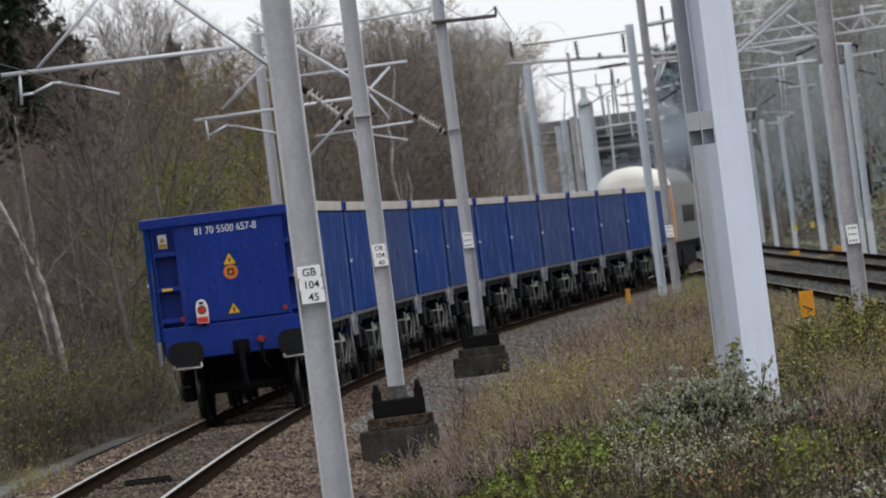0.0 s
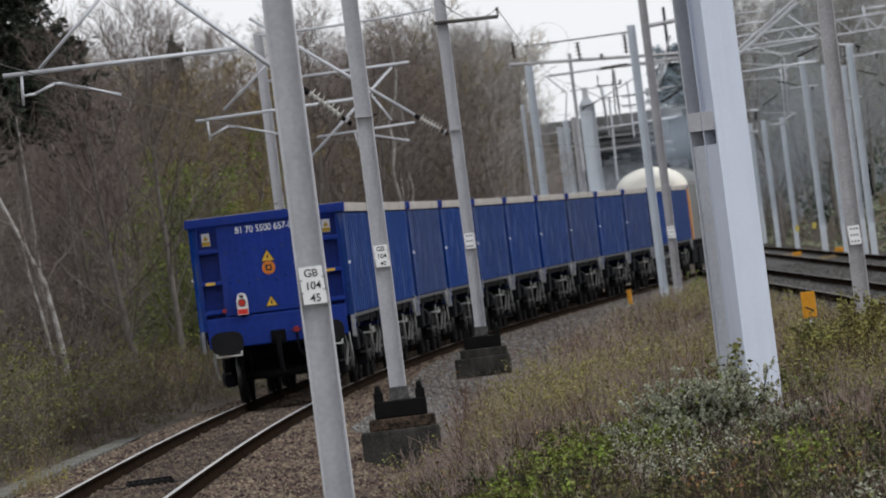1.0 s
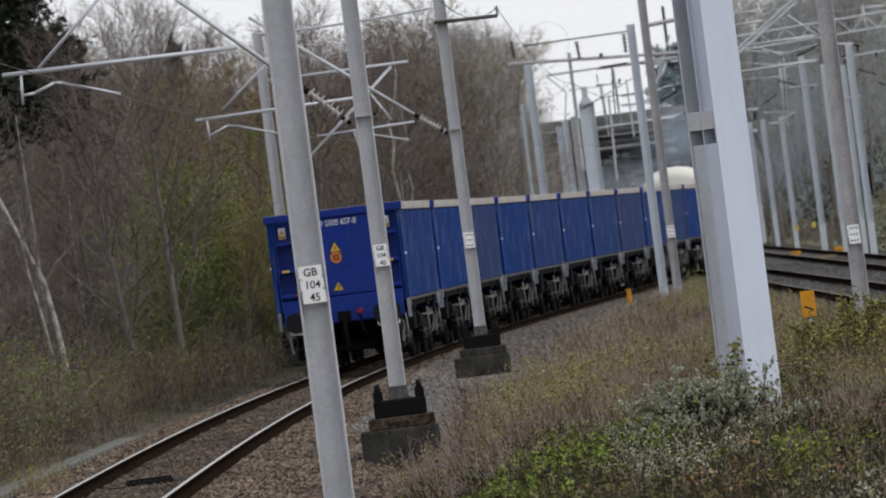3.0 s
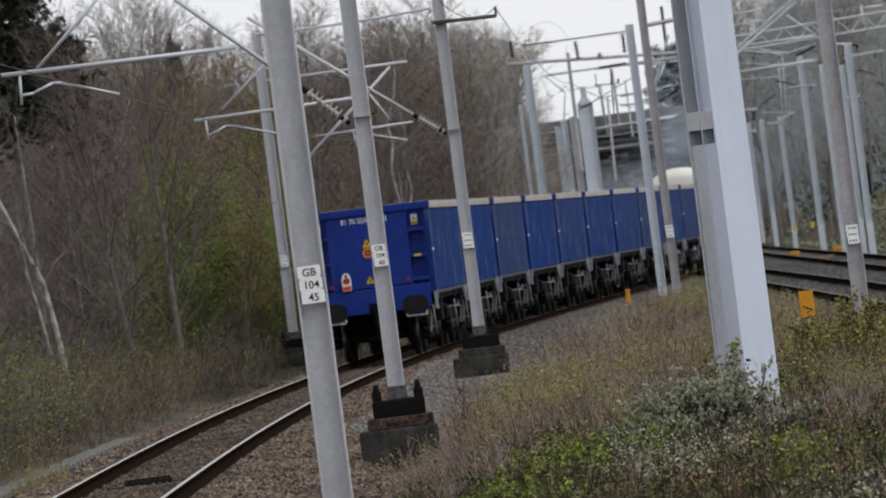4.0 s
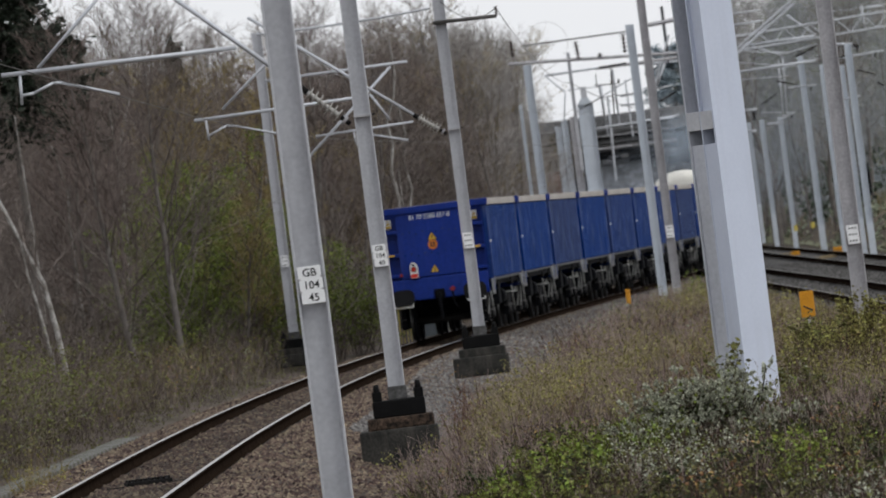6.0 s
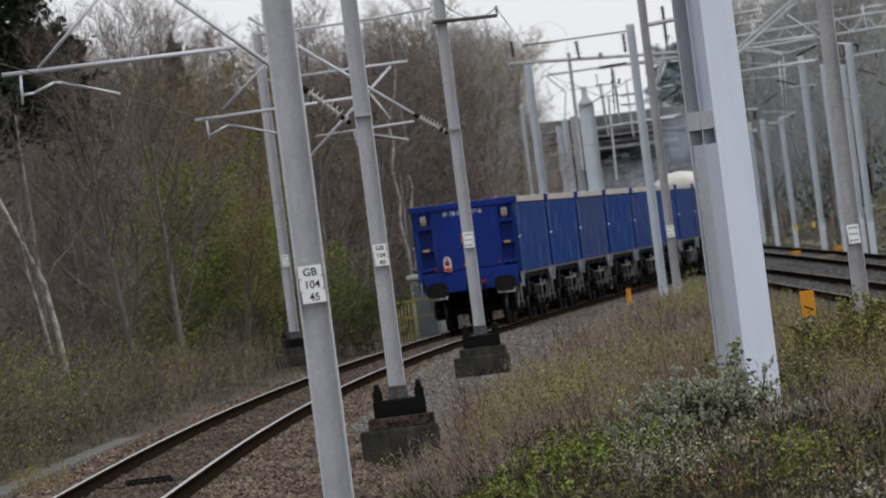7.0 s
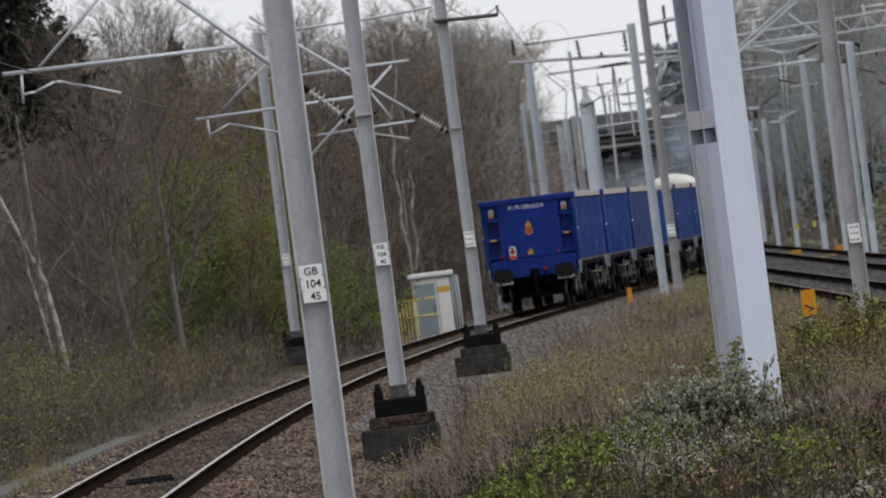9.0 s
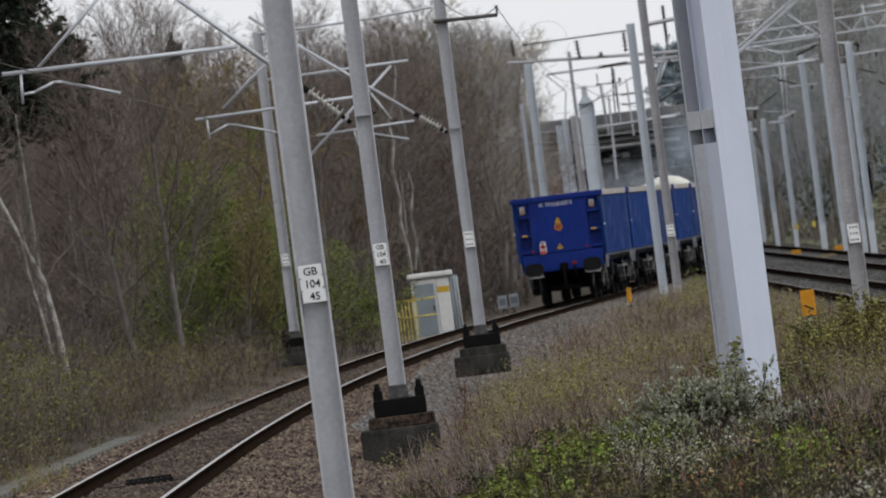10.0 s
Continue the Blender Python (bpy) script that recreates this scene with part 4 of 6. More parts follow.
# along the curve
make_mast((-1.02, 68, 0.05), 6.5, 0.228, 0.2, ("GB", "104", "45"), 2.15, base="table", label="grey steel mast with white plate reading GB 104 45", foot=0.5)
make_mast((-0.82, 116.6, 0.39), 7.5, 0.218, 0.2, ("GB", "104", "40"), 2.26, base="table", label="grey steel mast on stepped black and concrete base, plate 104 40", foot=0.72, bands=(4.08,))
make_mast((0.47, 164, 0.55), 6.9, 0.213, 0.2, ("", "", ""), 2.29, base="table", label="grey steel mast on black base beside the curve", foot=0.35, bands=(4.33, 6.29))
make_mast((-3.91, 222, 0.39), 7.6, 0.24, 0.2, ("", "", ""), 2.32, base="table", label="grey steel mast at the edge of the wood", foot=0.3)
# pair at the inside of the curve, and one by the junction
make_mast((5.07, 215, 0.51), 6.38, 0.20, 0.2, mat=GALV_HAZE, label="pale grey steel mast among dry grass")
make_mast((5.41, 215, 0.54), 7.2, 0.20, 0.2, ("", "", ""), 1.87, mat=GALV_OLD, label="weathered brown-grey mast with small white plate")
make_mast((6.11, 135, 0.51), 5.2, 0.235, 0.2, ("", "", ""), 1.67, mat=GALV_OLD, label="weathered mast with small white plate beside the junction")
# farther masts and portal legs
for q, h, w in (((3.94, 335, 3.5), 4.9, 0.30), ((3.62, 345, 3.59), 3.5, 0.12), ((16.77, 400, 0.86), 7.6, 0.27),
                ((16.37, 370, 0.93), 6.6, 0.24), ((16.34, 420, 0.84), 5.2, 0.22), ((16.2, 440, 1.6), 4.6, 0.24), ((16.27, 460, 2.12), 4.2, 0.22),
                ((15.61, 330, 1.02), 6.6, 0.25), ((25.03, 500, 7.48), 5.0, 0.20), ((16.23, 350, 1.14), 6.0, 0.2), ((6.48, 430, 3.91), 3.4, 0.3), ((6.44, 450, 4.03), 3.2, 0.3)):
    make_mast(q, h, w, min(w, 0.3), mat=GALV_HAZE, label="distant grey steel mast of the junction")

leg = make_mast((6.34, 360, 3.55), 3.45, 0.62, 0.3, mat=GALV_HAZE, label="broad pale gantry leg with narrow head before the bridge")
part("shoulder", add_disc_prism(bmesh.new(), [(-0.31, 3.45), (0.31, 3.45), (0.12, 3.72), (-0.12, 3.72)], -0.15, 0.15), GALV_HAZE, leg)
part("head", box(-0.115, 0.115, -0.12, 0.12, 3.72, 4.15, 0.01), GALV, leg)


def make_column():
    """Painted steel portal leg seen on its corner: a broad front plate, a ribbed side in two bays, a stiffening block in each."""
    x, y, z = (2.905, 92, 0.04)
    c = empty("portal_column", pose(x, y, z, 0, 0, 35), "pale blue-grey painted steel portal column among bushes", "column")
    zz = 3.20
    part("front_plate", box(0, 0.41, 0, 0.025, -0.5, 6.0, 0.004), COLUMN, c)
    part("rib", box(0.002, 0.20, 0.225, 0.240, -0.5, 6.0), COLUMN, c)
    part("rear_flange", box(0.0, 0.41, 0.455, 0.480, -0.5, 6.0, 0.004), COLUMN_SHADE, c)
    part("far_web", box(0.33, 0.345, 0.025, 0.455, -0.5, 6.0), COLUMN, c)
    # the side is set deep above the stiffening blocks and shallow below them
    part("web_plate", box(0.045, 0.058, 0.025, 0.225, zz, 6.0), COLUMN, c, "blue-grey side plate of the column")
    # rear webs take the darker tone that paints in the recess's shade
    part("rear_web", box(0.19, 0.20, 0.240, 0.455, zz, 6.0), COLUMN_SHADE, c, "grey recess of the column, shade put in its colour")
    part("web_plate", box(0.008, 0.020, 0.025, 0.225, -0.5, zz - 0.25), COLUMN, c, "blue-grey side plate of the column")
    part("rear_web", box(0.020, 0.032, 0.240, 0.455, -0.5, zz - 0.25), COLUMN_SHADE, c, "grey recess of the column")
    part("stiffener", box(-0.004, 0.044, 0.026, 0.224, zz - 0.10, zz + 0.09, 0.004), GALV, c, "grey stiffening block")
    part("stiffener", box(-0.004, 0.189, 0.241, 0.454, zz - 0.10, zz + 0.09, 0.004), GALV, c, "grey stiffening block")
    part("base_plate", box(-0.12, 0.53, -0.12, 0.65, -0.52, -0.48, 0.01), COLUMN, c)


make_column()


def make_cantilever(tubes, rods, ins, r=0.031, label=""):
    c = empty("cantilever", Matrix(), label or "grey tubular overhead line cantilever with insulator", "cantilever", "cantilevers on the masts")
    for k, (a, b) in enumerate(tubes):
        part("boom_tube", tube(a, b, r if k < 2 else r * 0.8, sides=10), TUBE, c)
    for pts in rods:
        part("steady_arm", add_path_tube(bmesh.new(), pts, r * 0.62, 8), TUBE, c)
    for a, b in ins:
        insulator("insulator", a, b, 0.098, 7, CERAMIC, c)
        a, b = Vector(a), Vector(b)
        d = (b - a).normalized()
        part("end_fitting", tube(b, b + d * 0.15, 0.028, sides=8), SOOT, c, "dark end fitting")
        part("end_clamp", tube(b + d * 0.05, b + d * 0.09, 0.055, sides=8), GALV_OLD, c, "steel clamp")
        part("end_fitting", tube(a - d * 0.10, a, 0.042, sides=8), SOOT, c, "dark end fitting")
    return c


make_cantilever([((-1.51, 116.6, 4.49), (-3.57, 116.6, 6.37)), ((-5.39, 116.6, 5.18), (-2.33, 116.6, 5.16)), ((-4.91, 116.6, 5.21), (-3.81, 116.6, 6.21))],
                [[(-5.15, 116.6, 5.16), (-5.17, 116.6, 4.77)], [(-5.15, 116.6, 4.89), (-5, 116.6, 4.9), (-4.74, 116.6, 5), (-4.63, 116.6, 4.99), (-3.9, 116.6, 4.75)]],
                [((-1.49, 116.6, 4.47), (-1.1, 116.6, 4.1))])
make_cantilever([((-0.15, 164, 4.62), (-3, 164, 6.81)), ((-4.2, 164, 5.07), (-1.14, 164, 5.12)), ((-3.67, 164, 5.21), (-2.32, 164, 6.31))],
                [[(-3.99, 164, 5.05), (-3.98, 164, 4.69)], [(-3.96, 164, 4.77), (-3.63, 164, 4.91), (-3.5, 164, 4.89), (-2.75, 164, 4.66)]],
                [((-0.15, 164, 4.62), (0.21, 164, 4.35))])
make_cantilever([((-3.68, 222, 4.19), (-0.73, 222, 6.75)), ((-3.84, 222, 6.78), (-0.3, 222, 6.82)), ((-1.32, 222, 6.14), (-0.9, 222, 5.45)), ((-2.77, 222, 5.27), (-0.34, 222, 5.33))],
                [[(-1.83, 222, 5.29), (-1.79, 222, 4.91)], [(-1.66, 222, 5.21), (-1.39, 222, 5.14), (-0.52, 222, 4.9)]], [], 0.036)


def make_wire(name, pts, r, label, mat=None):
    p = np.array([[tuple(q) for q in pts]])
    v, f = tubes([(p, np.full(p.shape[:2], r))], 5)
    return tagged(quads_object(name, v, f, [mat or WIRE], smooth=True), label, "wire")


def sag(a, b, d, n=10):
    a, b = Vector(a), Vector(b)
    return [a.lerp(b, k / n) - Vector((0, 0, d * 4 * (k / n) * (1 - k / n))) for k in range(n + 1)]


CONTACT = [(-3.96, 50, 4.37), (-3.91, 116.6, 4.73), (-2.76, 164, 4.64), (-0.52, 222, 4.86), (6.0, 300, 4.75)]
CARRIER = [(-4.1, 50, 6.3), (-4.05, 116.6, 6.06), (-2.34, 164, 6.31), (-0.73, 222, 6.75), (6.0, 300, 5.9)]
for k in range(4):
    make_wire("contact_wire", sag(CONTACT[k], CONTACT[k + 1], 0.03), 0.006, "thin dark copper contact wire over the track")
    make_wire("carrier_wire", sag(CARRIER[k], CARRIER[k + 1], 0.5, 14), 0.005, "thin dark carrier wire over the track")
make_wire("span_wire", sag((-3.89, 222, 7.94), (0.41, 222, 8.05), 0.05), 0.033, "grey span tube between mast heads", TUBE)


def make_feeder():
    arm = empty("feeder_bracket", Matrix(), "dark bracket with post insulator on the mast", "bracket")
    part("arm", tube((0.33, 163.8, 6.29), (1.49, 163.8, 6.27), 0.035), WIRE, arm)
    insulator("insulator", (1.49, 163.8, 6.27), (1.49, 163.8, 6.46), 0.045, 4, DARKCER, arm, "dark post insulator")


make_feeder()
make_wire("feeder_wire", sag((0.5, 163.8, 6.67), (1.49, 163.8, 6.42), 0.25), 0.008, "black feeder cable between gantry posts")
make_wire("feeder_wire", sag((1.49, 163.8, 6.42), (5.36, 330, 7.47), 0.4), 0.008, "black feeder cable between gantry posts")
make_wire("feeder_wire", sag((5.36, 330, 7.47), (11.64, 430, 7.2), 0.4), 0.013, "black feeder cable between gantry posts")


def make_boom(a, b, depth, bays, r=0.06, label="grey lattice portal boom over the junction"):
    """Lattice boom between two legs."""
    boom = empty("portal_boom", Matrix(), label, "portal boom", "portal booms over the junction")
    a, b = Vector(a), Vector(b)
    drop = Vector((0, 0, depth))
    for o in (drop * 0, drop):
        part("chord", tube(a - o, b - o, r, sides=6), TUBE, boom)
    for k in range(bays):
        p, q = a.lerp(b, k / bays), a.lerp(b, (k + 1) / bays)
        part("brace", tube(p - (drop if k % 2 else drop * 0), q - (drop * 0 if k % 2 else drop), r * 0.55, sides=5), TUBE, boom)
    return boom


make_boom((12.69, 400, 9.61), (22.09, 400, 9.99), 0.65, 16, 0.055)


def make_switchgear(beam, posts, label):
    g = empty("gantry_beam", Matrix(), label, "gantry beam", "gantry beams")
    part("beam", tube(*beam, 0.07, sides=6), GALV_OLD, g)
    for a, b in posts:
        insulator("insulator", a, b, 0.125, 5, DARKCER, g, "dark ribbed post insulator")
    return g


make_switchgear(((3.24, 335, 8.52), (9.54, 335, 8.15)), [((5.88, 335, 8.35), (5.83, 335, 9.08)), ((7.62, 335, 8.39), (7.61, 335, 9.15)), ((3.46, 335, 8.75), (3.45, 335, 9.38)), ((6.68, 335, 8.34), (6.68, 335, 8.51))], "dark gantry beam with post insulators")
make_switchgear(((7.31, 380, 8.69), (10.79, 380, 8.73)), [], "dark gantry cross beam")
make_switchgear(((6.28, 250, 7.53), (7.24, 250, 7.61)), [], "dark gantry cross beam")
make_wire("span_wire", sag((3.84, 335, 9.12), (7.8, 335, 9.17), 0.0, 2), 0.03, "thin grey span wire")
make_mast((6.11, 372, 6.46), 2.9, 0.14, 0.14, label="thin grey gantry post")
make_boom((9.49, 450, 9.7), (9.52, 450, 7.05), 0.0, 1, 0.06, "thin grey hanger under the gantry")
make_boom((9.13, 470, 9.29), (9.27, 470, 6.6), 0.0, 1, 0.06, "thin grey hanger under the gantry")
make_boom((10.68, 390, 11.17), (10.68, 390, 8.71), 0.0, 1, 0.07, "thin grey hanger under the gantry")
make_boom((10.45, 300, 7.38), (12.69, 300, 8.91), 0.18, 3, 0.05, "grey inclined stay tubes")


def make_bridge():
    """Steel girder road bridge over the cutting, on piers, with earth banks at both ends."""
    b = empty("road_bridge", Matrix(), "weathered grey steel road bridge over the railway", "bridge", kind="structure")
    x0, y, z = (6.98, 600, 9.22)
    x1 = x0 + 4.5
    part("parapet", box(x0 - 8, x1 + 8, y, y + 0.4, z - 0.7, z, 0.05), BRIDGE, b)
    part("girder", box(x0 - 8, x1 + 8, y + 0.2, y + 0.8, z - 2.4, z - 0.72, 0.05), BRIDGE, b)
    part("deck", box(x0 - 8, x1 + 8, y + 0.8, y + 12, z - 2.0, z - 1.2), BRIDGE, b)
    for k in range(3):
        part("girder", box(x0 - 8, x1 + 8, y + 3 + 3 * k, y + 3.5 + 3 * k, z - 2.9, z - 2.0), BRIDGE, b)
    for k in range(20):
        part("stiffener", box(x0 - 8 + 1.6 * k, x0 - 7.9 + 1.6 * k, y + 0.06, y + 0.2, z - 2.4, z - 0.72), BRIDGE, b)
    for x in (x0 + 1.3, x0 + 2.6, x0 + 3.6):
        part("pier", box(x, x + 0.35, y + 1, y + 10, -0.6, z - 2.4, 0.05), GALV_OLD, b)
    part("abutment", box(x0 - 12, x0 + 1.2, y + 1.5, y + 11, -0.6, z - 2.7), BRICK, b)
    part("retaining_wall", box(x0 + 4.2, x0 + 24, y + 1.2, y + 10, -0.6, z - 2.6), RETAIN, b, "sooty stone retaining wall")
    part("abutment", box(x0 + 1.0, x0 + 4.4, y + 10.5, y + 11.5, -0.6, z - 1.3), RETAIN, b)
    # pipes along the deck, and broken courses at the wall's head
    for zz, r in ((z - 0.95, 0.05), (z - 1.5, 0.07), (z - 1.95, 0.05)):
        part("pipe", tube((x0 - 8, y - 0.1, zz), (x1 + 8, y - 0.1, zz), r, r, 6), SOOT, b)
    for k in range(9):
        zz = z - 0.80 - 0.20 * k
        part("pipe", tube((x0 - 8, y - 0.16, zz), (x1 + 9, y - 0.16, zz - 0.02 * (k % 3)), (0.035, 0.06, 0.03)[k % 3], sides=6), (SOOT, BRIDGE, CONCRETE, GALV_OLD)[k % 4], b)
    rng = random.Random(17)
    # a broken dark ledge between deck and wall
    for k in range(85):
        xx, zz = x0 + 3.5 + 9.5 * rng.random(), z - 3.25 + 1.25 * rng.random()
        long, high, deep = 0.25 + 0.8 * rng.random(), 0.08 + 0.24 * rng.random(), 0.15 + 0.7 * rng.random()
        part("ledge_stone", box(xx, xx + long, y + 1.0 - deep, y + 1.19, zz, zz + high, 0.03), (SOOT, BLACK, SOOT, BRIDGE, RETAIN, SOOT)[k % 6], b)
    # coursed stones of the retaining wall
    for row in range(11):
        zz, xx = z - 3.42 - 0.24 * row, x0 + 3.7 - 0.5 * rng.random()
        while xx < x0 + 10.5:
            long = 0.35 + 0.45 * rng.random()
            part("wall_stone", box(xx + 0.02, xx + long - 0.02, y + 1.06 + 0.05 * rng.random(), y + 1.19, zz - 0.21, zz, 0.02), RETAIN, b)
            xx += long
    # the dark gap beside the brick abutment, with a drain pipe
    # the gap is a solid black box, its shade put in as colour
    part("recess", box(x0 + 0.62, x0 + 1.25, y + 1.2, y + 1.45, z - 3.35, z - 2.0), BLACK, b, "black box painting a recess's shade under the girder")
    part("brick_pier", box(x0 + 0.5, x0 + 1.6, y + 1.0, y + 1.48, -0.6, z - 3.4), BRICK, b, "sooty red brick pier")


make_bridge()


def make_cabinet():
    x, y, z = (-1.05, 243, -0.05)
    c = empty("lineside_cabinet", pose(x, y, z, 0, 0, 0), "white lineside equipment cabinet with grey doors beside the track", "cabinet")
    part("foundation", box(-0.05, 1.30, 0.0, 0.9, -0.9, -0.22), CONCRETE, c)
    part("body", box(0.03, 0.70, 0.0, 0.6, -0.22, 1.42, 0.01), WHITE, c)
    part("roof", box(-0.05, 1.18, -0.10, 0.72, 1.42, 1.55, 0.035), WHITE, c)
    part("drip_edge", box(-0.03, 1.16, -0.07, -0.045, 1.385, 1.42), DUSTGREY, c)
    door = part("door", box(0.10, 0.645, -0.03, 0.0, -0.14, 1.25, 0.01), CABGREY, c, "blue-grey cabinet door")
    part("handle", box(0.58, 0.61, -0.05, -0.03, 0.50, 0.66, 0.006), SOOT, door)
    part("lintel", box(0.08, 0.67, -0.02, 0.0, 1.26, 1.37, 0.008), WHITE, c)
    part("corner_panel", box(0.71, 1.06, -0.02, 0.55, -0.22, 1.40, 0.012), WHITE, c)
    part("yellow_band", box(0.72, 1.05, -0.026, -0.02, 0.98, 1.14), YELLOW, c)
    part("yellow_mark", box(0.035, 0.09, -0.006, -0.001, 0.80, 0.98), YELLOW, c)
    part("side_unit", box(1.07, 1.30, 0.10, 0.6, -0.22, 1.38, 0.015), WHITE, c)
    for xx in (1.10, 1.18, 1.26):
        part("conduit", tube((xx, 0.05, -0.2), (xx, 0.05, 1.46 - 0.4 * (xx - 1.1)), 0.024), CABGREY, c)
    r = empty("handrail", pose(x - 0.38, y - 0.5, z, 0, 0, 0), "yellow tubular handrail round the cabinet", "handrail")
    for zz in (0.40, 0.86):
        part("rail", tube((0.0, 0.0, zz), (1.02, 0.0, zz + 0.02), 0.020), RAILYELLOW, r)
    for k in range(6):
        part("baluster", tube((0.01 + 0.095 * k, 0.02 * k, -0.9), (0.01 + 0.095 * k, 0.02 * k, 0.86), 0.014), RAILYELLOW, r)


make_cabinet()


def make_small_box(at, w, h, mat, label, category="location box"):
    x, y, z = at
    b = empty(category.replace(" ", "_"), pose(x, y, z), label, category)
    part("case", box(-w / 2, w / 2, -w / 2, w / 2, -0.1, h, 0.03), mat, b)
    part("cap", box(-w / 2 - 0.004, w / 2 + 0.004, -w / 2 - 0.004, w / 2 + 0.004, h, h + 0.03, 0.01), mat, b)
    return b


for q in ((1.66, 292, -0.05), (2.05, 294, -0.05)):
    case = make_small_box(q, 0.30, 0.30, TUBE, "small pale grey location box by the rails")
    part("door", box(-0.11, 0.11, -0.17, -0.151, 0.02, 0.24, 0.01), CABGREY, case)
make_small_box((4.04, 205, 0.47), 0.105, 0.22, SIGNORANGE, "small orange marker post in the grass", "marker post")
for q in ((15.63, 400, 0.87), (15.99, 390, 0.94)):
    make_small_box(q, 0.17, 0.14, RAILYELLOW, "small faded yellow marker post beyond the junction", "marker post")
for q in ((14.92, 385.6, -0.1), (16.5, 380.1, -0.1), (16.72, 376.5, -0.1)):
    x, y, z = q
    g = empty("point_motor_cover", pose(x, y, -0.1), "yellow cover of a point machine between the tracks", "point machine")
    part("cover", box(-0.19, 0.19, -0.25, 0.25, -0.25, 0.07, 0.04), SIGNORANGE, g)


FADEDBOARD = material("faded_board", (0.34, 0.26, 0.15), 0.8, vary=0.4, scale=3, fine=20)
for x, y, w in ((14.78, 394, 0.24), (14.49, 346, 0.34), (15.1, 352, 0.22)):
    g = empty("crossing_board", pose(x, y, -0.12, 0, 0, 12), "faded straw-coloured board lying between the junction rails", "board")
    part("plank", box(-w, w, -0.5, 0.5, -0.08, 0.0, 0.01), FADEDBOARD, g)
    part("plank", box(-w, w, 0.52, 1.3, -0.08, -0.005, 0.01), FADEDBOARD, g)


def make_board():
    x, y, z = (5.03, 128, 0.62)
    b = empty("marker_board", pose(x, y, z), "leaning orange marker board on a post in scrub", "marker board")
    part("post", box(-0.018, 0.018, 0.0, 0.04, -0.7, 0.3), GALV_OLD, b)
    part("board", box(-0.10, 0.10, -0.02, 0.0, 0.0, 0.37, 0.006), SIGNORANGE, b)
    bm = bmesh.new()
    add_tube(bm, (-0.06, -0.024, 0.16), (0.07, -0.024, 0.09), 0.012, 0.012, 5)
    part("mark", bm, INK, b)


make_board()



# small fittings among the far masts
for a, b in (((16.09, 400, 7.11), (17.33, 400, 7.1)), ((16.21, 420, 5.87), (17.04, 420, 6.19)), ((16, 350, 5.79), (16.81, 350, 5.86)),
             ((16.12, 350, 7.41), (17.94, 350, 7.49)), ((16.49, 350, 7.89), (17, 350, 7.74)), ((17.49, 440, 8.55), (19.41, 440, 8.98)), ((17.46, 430, 9.13), (18.93, 430, 9.38))):
    arm = empty("registration_arm", Matrix(), "small grey arm on a distant mast", "arm", "arms on distant masts")
    part("arm_tube", tube(a, b, 0.05, 0.04, 6), TUBE, arm)
    q = Vector(a).lerp(Vector(b), 0.8)
    part("hanger", tube(q, q - Vector((0, 0, 0.22)), 0.03, 0.03, 6), SOOT, arm)


def make_signal():
    """Back of a signal head on the mast, and the pale equipment case behind it."""
    x, y, z = (16.49, 348, 1.98)
    s = empty("signal_head", pose(x, y, z), "black signal head seen from behind on a mast", "signal")
    part("case", box(-0.20, 0.20, -0.28, -0.12, 0.0, 1.15, 0.04), BLACK, s)
    part("hood", box(-0.24, 0.24, -0.30, -0.10, 1.15, 1.22, 0.02), BLACK, s)
    x, y, z = (22.7, 462, 1.7)
    e = empty("equipment_case", pose(x, y, z), "pale blue-grey equipment case beyond the junction", "equipment case")
    part("body", box(-0.55, 0.6, 0, 0.8, -0.4, 1.35, 0.05), CABGREY, e)
    part("roof", box(-0.62, 0.66, -0.06, 0.86, 1.35, 1.6, 0.08), CABGREY, e)


make_signal()


# thin posts and stays before the bridge
for a, b, r in (((9.7, 480, 8.78), (9.59, 480, 4.31), 0.07), ((12.64, 500, 8.35), (12.67, 500, 4.62), 0.06), ((10.51, 470, 9.41), (10.55, 470, 6.44), 0.05),
                ((10.56, 380, 9.72), (9.36, 380, 6.88), 0.05), ((4.74, 350, 8.18), (5.46, 350, 7.43), 0.035), ((5.46, 350, 7.43), (5.27, 350, 6.28), 0.03), ((5.92, 360, 6.71), (8.52, 360, 7.89), 0.03)):
    post = empty("gantry_stay", Matrix(), "thin grey stay among the gantries", "stay", "gantry stays")
    part("rod", tube(a, b, r, r, 6), TUBE, post)
